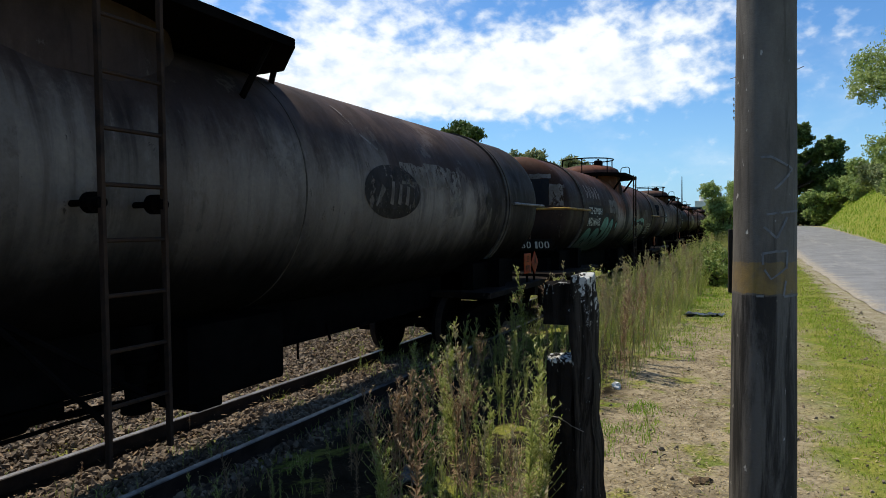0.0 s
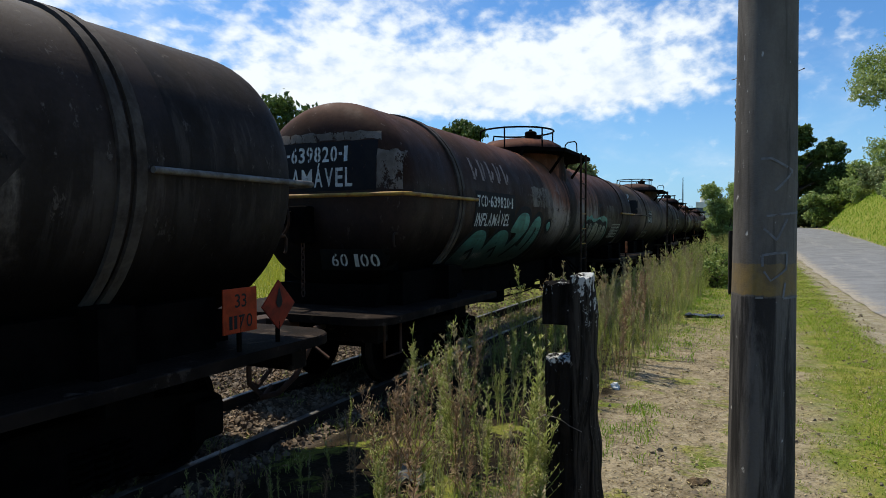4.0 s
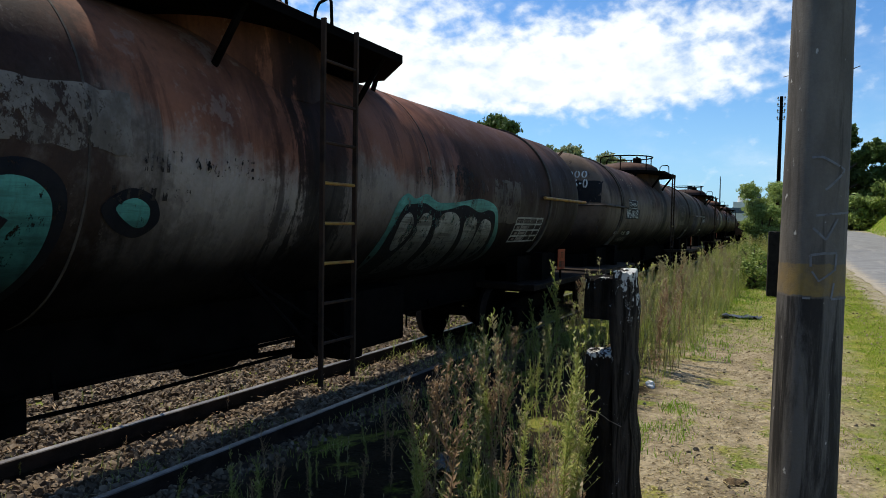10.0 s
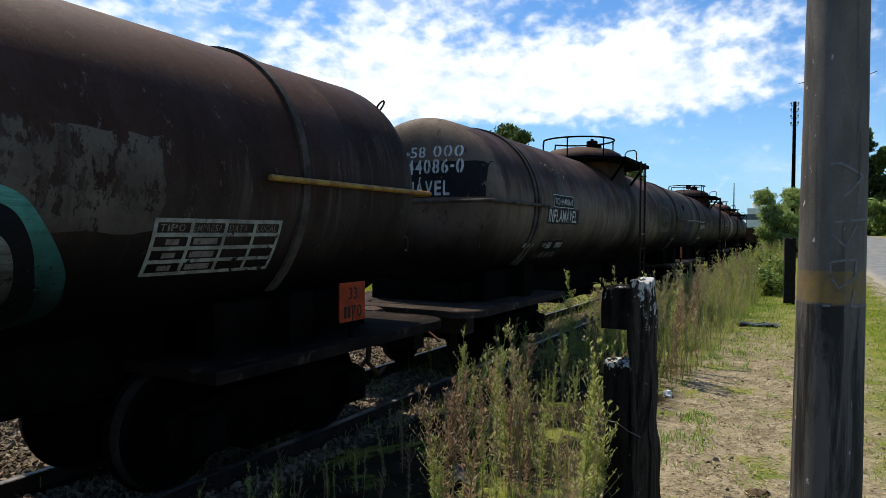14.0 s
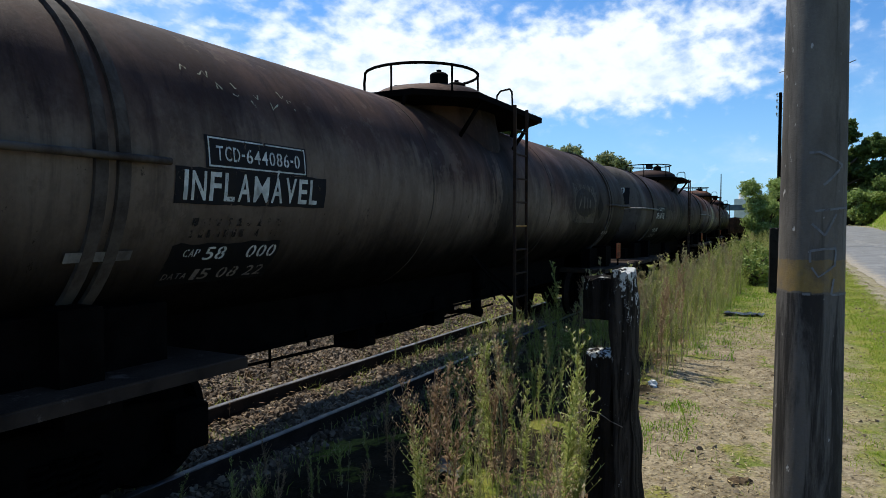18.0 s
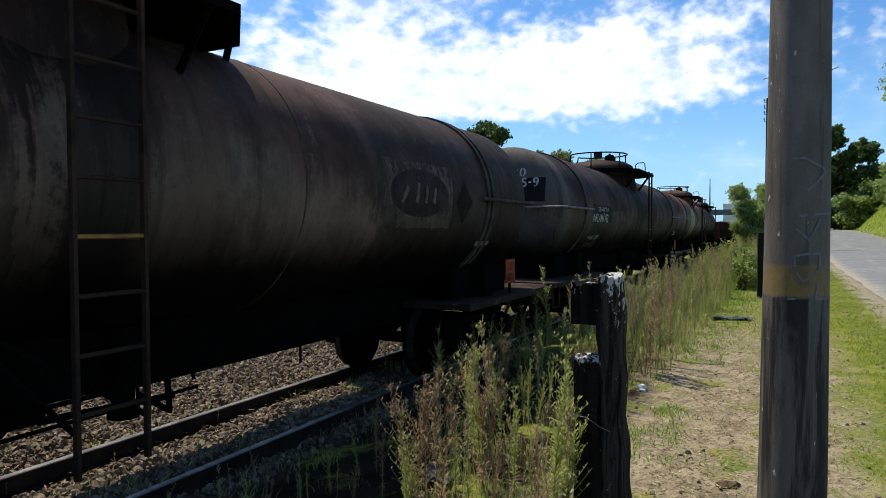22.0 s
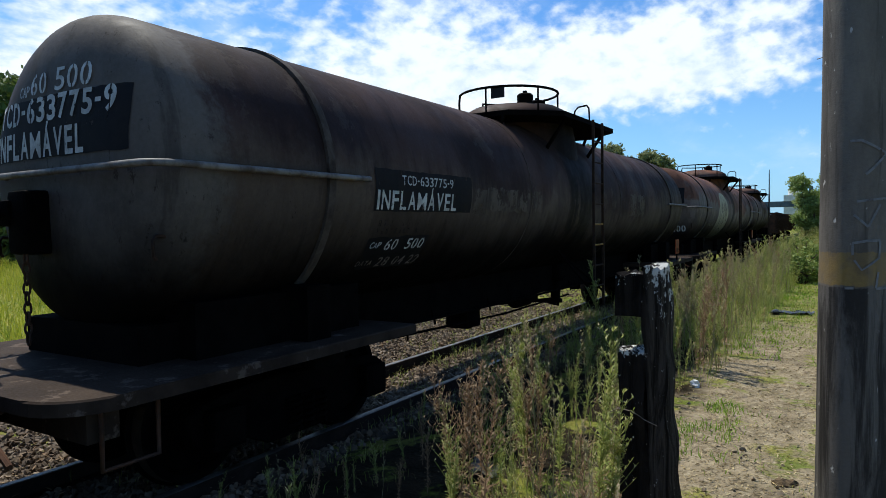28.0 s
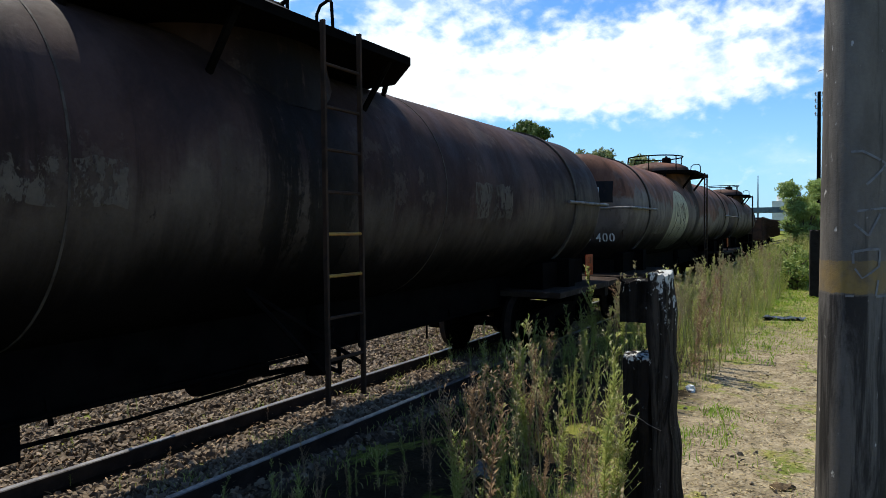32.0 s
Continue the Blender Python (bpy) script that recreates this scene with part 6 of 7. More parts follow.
# ---------------------------------------------------------------- poles and posts
def make_pole():
    p = thing("utility_pole", "round grey concrete utility pole with a worn yellow band", "utility pole", at=pose(0.035, 3.52, -0.02, 0.0, 0.25, 0))
    bm = bmesh.new()
    n = 40
    prof = [(0.150 - 0.0085 * z, z) for z in np.linspace(-0.3, 9.5, n)]
    lathe(bm, prof, 'z', 48)
    for v in bm.verts:
        q = noise.noise((v.co.x * 9, v.co.y * 9, v.co.z * 2.2)) * 0.0025
        v.co.x *= 1 + q * 6
        v.co.y *= 1 + q * 6
    bmesh.ops.recalc_face_normals(bm, faces=bm.faces)
    part("shaft", mesh_of(bm, "shaft", pole_paint(), 40), p)

    def chalk(pts, w):
        """A rubbed stroke on the pole: turns round it in radians from the path's side, and heights."""
        bm = flat_shape([stroke([(0.14 * a + 0.016, z + 0.015) for a, z in pts], w)])
        bmesh.ops.triangulate(bm, faces=bm.faces)
        for k in range(-16, 17):
            bmesh.ops.bisect_plane(bm, geom=bm.verts[:] + bm.edges[:] + bm.faces[:], plane_co=(k * 0.012, 0, 0), plane_no=(1, 0, 0))
        for v in bm.verts:
            a, z = v.co.x, v.co.y
            r = 0.150 - 0.0085 * z + 0.004
            v.co = (r * math.sin(a / 0.14), -r * math.cos(a / 0.14), z)
        part("chalk_mark", mesh_of(bm, "chalk_mark", CHALK), p, "faded chalk stroke")
    chalk([(-0.26, 1.914), (0.05, 1.915), (0.45, 1.885), (0.83, 1.858)], 0.011)
    chalk([(0.80, 1.855), (0.45, 1.805), (0.17, 1.769)], 0.011)
    chalk([(-0.07, 1.655), (0.5, 1.664), (1.2, 1.673)], 0.010)
    chalk([(-0.14, 1.599), (0.25, 1.5455)], 0.010)
    chalk([(0.25, 1.549), (0.60, 1.642)], 0.010)
    chalk([(-0.18, 1.477), (0.2, 1.487), (0.62, 1.490)], 0.011)
    chalk([(-0.17, 1.474), (-0.16, 1.426)], 0.010)
    chalk([(0.61, 1.486), (0.57, 1.410)], 0.010)
    chalk([(-0.12, 1.405), (0.08, 1.362), (0.30, 1.385), (0.55, 1.413)], 0.009)
    chalk([(-0.36, 1.283), (-0.13, 1.284)], 0.010)
    chalk([(0.48, 1.283), (0.9, 1.286), (1.3, 1.288)], 0.010)
    chalk([(0.47, 1.285), (0.55, 1.355)], 0.009)
    pole_tie(p)


def pole_tie(p):
    """Bent ends of an old tie wire, set in the pole."""
    q = 0.150 - 0.0085 * 2.33 + 0.003
    for a, c in (((q - 0.02, 0, 2.33), (q + 0.022, -0.01, 2.345)), ((-q + 0.02, 0, 2.33), (-q - 0.018, -0.01, 2.32))):
        bm = bmesh.new()
        tube(bm, [a, c], 0.002, 5)
        part("tie_wire", mesh_of(bm, "tie_wire", WIRE), p, "rusty end of an old tie wire")


def rough_block(outline_fn, z0, z1, n, seed, amp):
    """An upright rough timber: a section swept from z0 to z1 with splits and dents."""
    bm = bmesh.new()
    rings = []
    for j in range(n + 1):
        z = z0 + (z1 - z0) * j / n
        ring = []
        for x, y in outline_fn(z):
            d = noise.noise((x * 14 + seed, y * 14, z * 5)) * amp + noise.noise((x * 40 + seed, y * 40, z * 9)) * amp * 0.5
            top = noise.noise((x * 30, y * 30, seed)) * 0.03 if j == n else 0
            ring.append(bm.verts.new((x + d, y + d * 0.6, z + top)))
        rings.append(ring)
    k = len(rings[0])
    for A, B in zip(rings, rings[1:]):
        for i in range(k):
            bm.faces.new((A[i], A[(i + 1) % k], B[(i + 1) % k], B[i]))
    bm.faces.new(rings[0][::-1])
    c = bm.verts.new((sum(v.co.x for v in rings[-1]) / k, sum(v.co.y for v in rings[-1]) / k, z1 + 0.015))
    for i in range(k):
        bm.faces.new((rings[-1][i], rings[-1][(i + 1) % k], c))
    bmesh.ops.recalc_face_normals(bm, faces=bm.faces)
    return bm


def box_ring(x0, x1, y0, y1, n=5):
    out = []
    for (ax, ay), (bx, by) in (((x0, y0), (x1, y0)), ((x1, y0), (x1, y1)), ((x1, y1), (x0, y1)), ((x0, y1), (x0, y0))):
        out += [(ax + (bx - ax) * i / n, ay + (by - ay) * i / n) for i in range(n)]
    return out


def make_posts():
    wood = post_paint()
    p = thing("fence_post", "charred split sleeper fence post with pale lichen on top", "fence post", "fence posts", pose(-0.80, 3.15, 0))

    def right(z):
        q = (1.37 - z)
        return box_ring(0.026 + q * 0.030, 0.108 + q * 0.032 + (0.006 if z < 0.95 else 0), -0.080, 0.085)

    def left_low(z):
        return box_ring(-0.088, 0.030 + (0.98 - z) * 0.03, -0.072, 0.085)

    def left_top(z):
        return box_ring(-0.108, 0.030, -0.07, 0.08, 4)
    part("split_half", mesh_of(rough_block(right, -0.25, 1.375, 34, 1.0, 0.017), "split_half", wood, 50), p, "tall split half with a lichen cap")
    part("split_half", mesh_of(rough_block(left_low, -0.25, 0.985, 26, 5.0, 0.014), "split_half", wood, 50), p, "shorter burnt half")
    part("split_block", mesh_of(rough_block(left_top, 1.145, 1.335, 8, 9.0, 0.017), "split_block", wood, 50), p, "hanging block above the notch")
    bm = bmesh.new()
    tube(bm, [(-0.09, 0.02, 0.69), (-0.105, -0.05, 0.705), (-0.075, -0.092, 0.715), (-0.03, -0.095, 0.712), (0.01, -0.096, 0.695), (0.03, -0.094, 0.68), (0.06, -0.10, 0.672), (0.09, -0.098, 0.66)], 0.0022, 5)
    tube(bm, [(-0.09, -0.088, 0.713), (-0.13, -0.10, 0.695), (-0.15, -0.11, 0.66), (-0.14, -0.10, 0.625), (-0.115, -0.085, 0.60)], 0.0022, 5)
    part("wire", mesh_of(bm, "wire", WIRE), p, "twisted rusty wire")
    q = thing("fence_post", "dark weathered sleeper fence post among the weeds", "fence post", "fence posts", pose(-0.44, 16.8, 0, 0, 0, 8))

    def plain_post(z):
        return box_ring(-0.11, 0.11, -0.09, 0.09)
    part("timber", mesh_of(rough_block(plain_post, -0.2, 1.48, 14, 3.0, 0.008), "timber", OLDPOST, 50), q)


def make_far_pole():
    p = thing("power_pole", "slim dark power pole with insulators", "utility pole", at=pose(-1.05, 48, 0))
    bm = bmesh.new()
    tube(bm, [(0, 0, -0.2), (0, 0, 5), (0, 0, 10.0)], [0.13, 0.115, 0.095], 14)
    part("shaft", mesh_of(bm, "shaft", BLACK, 50), p)
    for z in (9.75, 9.35, 8.95, 8.5):
        bm = bmesh.new()
        for sx in (-0.20, 0.20):
            tube(bm, [(0, 0, z), (sx, -0.05, z), (sx, -0.05, z + 0.12)], 0.025, 6)
            lathe(bm, [(0.045, z + 0.1), (0.055, z + 0.16), (0.03, z + 0.22), (0.0001, z + 0.23)], 'z', 10, (sx, -0.05, 0))
        part("insulator", mesh_of(bm, "insulator", CONCRETE), p)
    m = thing("radio_mast", "thin far radio mast", "mast", at=pose(-22.5, 240, 0))
    bm = bmesh.new()
    tube(bm, [(0, 0, 0), (0, 0, 18.2)], [0.35, 0.12], 6)
    part("shaft", mesh_of(bm, "shaft", BRIDGE), m)


# ---------------------------------------------------------------- plants
def blades(name, n, place, height, width, lean, mat, label, seed, category="grass", bend=0.5, kind="stuff"):
    """A stand of blades as one mesh. place(rng, n) gives x, y; height(rng, x, y) gives metres."""
    g = np.random.default_rng(seed)
    x, y = place(g, n)
    n = len(x)
    h = height(g, x, y)
    z = np.array([ground_z(a, b) for a, b in zip(x, y)]) - 0.02
    a = g.uniform(0, 2 * np.pi, n)
    dx, dy = np.cos(a), np.sin(a)
    l = g.uniform(0.2, 1.0, n) * lean * h
    b = g.uniform(0, 2 * np.pi, n)
    lx, ly = np.cos(b) * l, np.sin(b) * l
    w = width * g.uniform(0.6, 1.3, n) / 2
    V = np.empty((n, 5, 3))
    V[:, 0] = np.stack([x - dx * w, y - dy * w, z], 1)
    V[:, 1] = np.stack([x + dx * w, y + dy * w, z], 1)
    V[:, 2] = np.stack([x + dx * w * 0.8 + lx * 0.3, y + dy * w * 0.8 + ly * 0.3, z + h * 0.55], 1)
    V[:, 3] = np.stack([x - dx * w * 0.8 + lx * 0.3, y - dy * w * 0.8 + ly * 0.3, z + h * 0.55], 1)
    V[:, 4] = np.stack([x + lx, y + ly, z + h * (1 - 0.25 * lean)], 1)
    i = np.arange(n) * 5
    faces = [f for k in i.tolist() for f in ((k, k + 1, k + 2, k + 3), (k + 3, k + 2, k + 4))]
    thing(name, label, category, data=from_arrays(name, V.reshape(-1, 3).tolist(), faces, mat), kind=kind)


def patchy(x, y, scale, seed):
    return np.array([noise.noise((a * scale, b * scale, seed)) for a, b in zip(x, y)])


def strip(x0, x1, y0, y1, near=1.6, scale=0.0, cut=0.0, seed=0.0):
    def place(g, n):
        q = g.uniform(0, 1, n) ** near
        y = y0 + (y1 - y0) * q
        x = g.uniform(0, 1, n)
        x = (x0(y) if callable(x0) else x0) * (1 - x) + (x1(y) if callable(x1) else x1) * x
        if scale:
            keep = patchy(x, y, scale, seed) > cut
            x, y = x[keep], y[keep]
        return x, y
    return place


def weed_mesh(seed, h, sort):
    """A tall weed: a wavering stem, narrow upturned leaves, and a plume of tufted shoots. Sorts: green, red (dry, still leafy), stalk (bare, beige)."""
    g = random.Random(seed)
    V, F, I = [], [], []
    body = {"green": 0, "red": 2, "stalk": 3}[sort]

    def leaf(p, d, droop, l, w, mat):
        d = Vector(d).normalized()
        s = d.cross(Vector((0, 0, 1)))
        s = s.normalized() if s.length > 1e-3 else Vector((1, 0, 0))
        p = Vector(p)
        k = len(V)
        V.extend([tuple(p), tuple(p + d * l * 0.45 + s * w), tuple(p + d * l + Vector((0, 0, -droop))), tuple(p + d * l * 0.45 - s * w)])
        F.append((k, k + 1, k + 2, k + 3))
        I.append(mat)

    def stem(a, b, r0, r1, mat):
        a, b = Vector(a), Vector(b)
        d = (b - a).normalized()
        s = d.orthogonal().normalized()
        q = d.cross(s)
        k = len(V)
        for p, r in ((a, r0), (b, r1)):
            for t in (0, 2.1, 4.2):
                V.append(tuple(p + (s * math.cos(t) + q * math.sin(t)) * r))
        for i in range(3):
            F.append((k + i, k + (i + 1) % 3, k + 3 + (i + 1) % 3, k + 3 + i))
            I.append(mat)
    lx, ly = g.uniform(-0.14, 0.14) * h, g.uniform(-0.14, 0.14) * h
    wx, wy = g.uniform(-0.02, 0.02), g.uniform(-0.02, 0.02)
    at = lambda q: Vector((lx * q * q + wx * math.sin(6 * q), ly * q * q + wy * math.sin(5 * q), h * q))
    for i in range(8):
        stem(at(i / 8), at((i + 1) / 8), 0.0055 * (1 - i / 10), 0.0055 * (1 - (i + 1) / 10), body if body != 0 else 2 if i < 2 else 0)
    if sort != "stalk":
        n = int((190 if sort == "green" else 120) * h)
        for i in range(n):
            q = 0.12 + 0.70 * (i + g.random()) / n
            t = i * 2.4 + g.uniform(-0.5, 0.5)
            up = g.uniform(0.25, 1.3) if q > 0.3 else g.uniform(-0.9, 0.5)
            l = g.uniform(0.032, 0.078) * (1.2 - 0.60 * q)
            leaf(at(q), (math.cos(t), math.sin(t), up), g.uniform(0.0, 0.012), l, l * 0.12, 2 if body == 2 or q < 0.3 and g.random() < 0.5 else 0)
    first, shoots = {"green": (0.40, 22), "red": (0.40, 24), "stalk": (0.55, 15)}[sort]
    for i in range(int(shoots * (0.6 + 0.5 * h))):
        q = g.uniform(first, 0.99)
        t = g.uniform(0, 6.28)
        p = at(q)
        l = g.uniform(0.10, 0.32) * (1.25 - q) * (0.55 if sort == "stalk" else 1.0)
        out = g.uniform(0.40, 0.90)
        e = p + Vector((math.cos(t) * l * out, math.sin(t) * l * out, l))
        stem(p, e, 0.0022, 0.0014, body)
        for k in range(8):
            u = 0.15 + 0.85 * (k + g.random()) / 8
            a = t + k * 2.4
            leaf(p.lerp(e, u), (math.cos(a), math.sin(a), g.uniform(0.3, 1.6)), 0.0, g.uniform(0.018, 0.042) * (1.2 - 0.4 * u), 0.0046, body if body else (1 if u > 0.6 and g.random() < 0.5 else 0))
    return from_arrays("weed", V, F, [WEEDLEAF, WEEDPALE, WEEDDRY, WEEDSTRAW], index=I)


WEED_LABEL = {"green": "tall green leafy weed with pale flower tufts", "red": "tall dry reddish-brown weed", "stalk": "dry beige weed stalk with a feathery head"}


def make_weeds():
    kinds = {"green": [weed_mesh(10 + k, 1.0 + 0.05 * (k % 3), "green") for k in range(6)],
             "red": [weed_mesh(40 + k, 1.0, "red") for k in range(3)],
             "stalk": [weed_mesh(60 + k, 1.0 + 0.05 * k, "stalk") for k in range(4)]}
    g = random.Random(4)
    spots = []                                        # x, y, height, share of dry, share of stalks

    def sow(n, xs, ys, hs, red, stalk, near=1.0):
        for _ in range(n):
            y = ys[0] + (ys[1] - ys[0]) * g.random() ** near
            a, b = xs
            x = -y * g.uniform(-b, -a) if a > -1 else g.uniform(a, b)
            spots.append((x, y, g.uniform(*hs), red, stalk))
    # shares of y for x where the clump fans out from the path, metres elsewhere
    sow(11, (-0.47, -0.30), (2.75, 3.8), (0.62, 1.00), 0.10, 0.20)      # the sunlit clump beside the charred post
    sow(8, (-0.52, -0.38), (2.9, 4.2), (0.60, 1.00), 0.16, 0.12)
    sow(5, (-0.575, -0.515), (2.8, 3.4), (0.80, 1.02), 0.65, 0.05)      # its ragged edge, mostly dry
    sow(8, (-0.60, -0.46), (2.6, 3.3), (0.40, 0.66), 0.20, 0.15)
    sow(12, (-0.42, -0.29), (2.7, 3.6), (0.40, 0.75), 0.15, 0.75)
    sow(8, (-0.55, -0.33), (4.2, 5.4), (0.45, 0.80), 0.10, 0.15)
    sow(26, (-2.9, -1.25), (5.2, 7.4), (0.35, 0.66), 0.04, 0.10)        # the tangle behind it
    sow(26, (-3.25, -2.0), (2.0, 6.5), (0.24, 0.48), 0.30, 0.20)        # thin ones in the train's shade
    sow(20, (-3.25, -2.3), (0.9, 3.4), (0.18, 0.42), 0.15, 0.05)
    sow(170, (-2.4, -1.08), (7.0, 18.0), (0.62, 1.12), 0.08, 0.66, 1.3) # the stand along the line
    sow(150, (-2.6, -1.15), (12.0, 56.0), (0.70, 1.20), 0.03, 0.28, 1.2)
    sow(10, (-0.85, -0.35), (15.8, 17.8), (0.5, 0.8), 0.0, 0.3)         # round the foot of the second post
    sow(60, (-3.25, -2.1), (5.6, 18.0), (0.45, 0.80), 0.02, 0.05)       # a green tangle that hides the rail further on
    sow(110, (-6.6, -3.4), (1.2, 16.0), (0.10, 0.24), 0.35, 0.10)       # low ones in the ballast
    sow(70, (-4.9, -3.2), (6.5, 20.0), (0.22, 0.50), 0.05, 0.05)
    near, P, F, I, base = 0, [], [], [], 0
    for x, y, h, red, stalk in sorted(spots, key=lambda p: p[1]):
        q = g.random()
        sort = "red" if q < red else "stalk" if q < red + stalk else "green"
        me = g.choice(kinds[sort])
        m = Matrix.LocRotScale((x, y, ground_z(x, y) - 0.02), Euler((g.uniform(-0.13, 0.13), g.uniform(-0.13, 0.13), g.uniform(0, 6.28))), (h, h, h))
        near += 1
        if near <= 300:
            thing("weed", WEED_LABEL[sort], "weed", "tall weeds by the line", m, me)
            continue
        co = np.empty(len(me.vertices) * 3)
        me.vertices.foreach_get("co", co)
        A = np.array(m)
        P.append(co.reshape(-1, 3) @ A[:3, :3].T + A[:3, 3])
        F += [tuple(v + base for v in p.vertices) for p in me.polygons]
        I += [p.material_index for p in me.polygons]
        base += len(me.vertices)
    thing("weed_stand", "far stand of tall weeds along the line", "weeds", data=from_arrays("weed_stand", np.concatenate(P).tolist(), F, [WEEDLEAF, WEEDPALE, WEEDDRY, WEEDSTRAW], index=I), kind="stuff")


def make_grass():
    def verge(g, n):
        y = -9 + 69 * g.uniform(0, 1, n) ** 2.0
        x = g.uniform(0.05, 1.75, n)
        keep = patchy(x, y, 1.3, 2.0) * 0.9 + 0.6 * patchy(x, y, 4.5, 3.0) + np.minimum((x - 0.62) * 0.7, 0.35) - np.clip((x - 1.32) * 2.6, 0, 2) > -0.06
        return x[keep], y[keep]

    def path(g, n):
        y = -8 + 44 * g.uniform(0, 1, n) ** 1.8
        x = g.uniform(-1.5, 0.3, n)
        keep = patchy(x, y, 1.5, 8.0) + 0.4 * patchy(x, y, 5.5, 1.0) + np.clip((y - 8.5) * 0.12, 0, 0.5) - 0.12 * np.clip(1.2 - np.abs(x + 0.3), 0, 1) > 0.24
        return x[keep], y[keep]

    def edge(g, n):
        """Green tufts at the foot of the stand, and beside the charred post."""
        y = np.where(g.uniform(0, 1, n) < 0.3, g.uniform(4.3, 6.3, n), g.uniform(8.2, 20, n))
        x = np.where(y < 7, g.normal(-0.93, 0.16, n), g.normal(-0.90, 0.26, n))
        keep = patchy(x, y, 3.1, 17.0) + 0.5 * patchy(x, y, 9.0, 7.0) > 0.02
        return x[keep], y[keep]

    def rough(g, n):
        """Rough grass along the line: thin and patchy where the brown stems stand, thick further on."""
        x, y = tall(g, n)
        keep = g.uniform(0, 1, len(x)) < np.clip((y - 6.0) / 12, 0.12, 1.0) * np.where(patchy(x, y, 1.7, 12.0) > -0.1, 1.0, 0.5)
        return x[keep], y[keep]
    tall = strip(-2.6, -1.10, 6.6, 70, 1.5, 0.8, -0.35, 4.0)
    blades("verge_turf", 250000, verge, lambda g, x, y: g.uniform(0.015, 0.065, len(x)) * (1 + 0.5 * (x > 0.8)), 0.005, 0.8, TURFLEAF, "short green grass beside the road", 1)
    blades("path_grass", 60000, path, lambda g, x, y: g.uniform(0.012, 0.055, len(x)), 0.005, 0.9, TURFLEAF, "sparse grass tufts on the earth path", 2)
    blades("meadow_grass", 70000, strip(-1.35, 0.75, 9.0, 62, 1.5, 1.2, -0.05, 14.0), lambda g, x, y: g.uniform(0.015, 0.07, len(x)) * np.clip((y - 4) / 8, 0.5, 1.4), 0.008, 0.7, TURFLEAF, "green grass growing over the far path", 9)
    blades("post_grass", 5200, edge, lambda g, x, y: g.uniform(0.03, 0.13, len(x)) * np.where(y < 7, 0.9, 1.3), 0.008, 0.8, LUSHGRASS, "lush green tufts at the foot of the weeds", 10)
    blades("weed_grass", 62000, rough, lambda g, x, y: g.uniform(0.12, 0.60, len(x)) * np.clip(y / 13, 0.50, 1.55) * (0.75 + 0.6 * np.clip(patchy(x, y, 0.7, 9.0) + 0.3, 0, 1)), 0.0055, 0.75, TALLGRASS, "tall rough grass along the line", 3)
    blades("clump_grass", 1300, strip(lambda y: -0.57 * y, lambda y: -0.31 * y, 2.6, 5.2, 1.0, 2.2, -0.1, 21.0), lambda g, x, y: g.uniform(0.08, 0.36, len(x)), 0.005, 0.6, TALLGRASS, "fine grass under the weed clump", 12)
    blades("shade_grass", 9000, strip(-3.45, -1.5, -3.0, 45, 1.1, 1.6, 0.16, 5.0), lambda g, x, y: g.uniform(0.03, 0.13, len(x)) * (1 + np.clip((y - 5.0) / 2.5, 0, 1) * 1.8), 0.006, 0.7, TALLGRASS, "thin grass at the edge of the ballast", 4)
    blades("track_grass", 26000, strip(-5.0, -2.9, -2.0, 36, 1.1, 1.9, 0.10, 6.0), lambda g, x, y: g.uniform(0.04, 0.20, len(x)) * np.clip((y - 2) / 5, 0.8, 1.9), 0.006, 0.8, TALLGRASS, "grass tufts between the rails", 5)
    blades("field_grass", 95000, strip(-34, -8.2, -6, 60, 1.3), lambda g, x, y: g.uniform(0.2, 0.65, len(x)) * (0.7 + 0.8 * np.clip(patchy(x, y, 0.5, 33.0) + 0.3, 0, 1)), 0.018, 0.7, FIELDGRASS, "sunlit yellow-green grass field behind the line", 6)
    blades("bank_grass", 30000, strip(lambda y: np.maximum(7.0, np.array([road_right(b) for b in y])) + 0.15, lambda y: np.maximum(7.0, np.array([road_right(b) for b in y])) + 9, 16, 120, 1.2), lambda g, x, y: g.uniform(0.12, 0.40, len(x)), 0.03, 0.5, BANKGRASS, "bright grass on the roadside bank", 7)


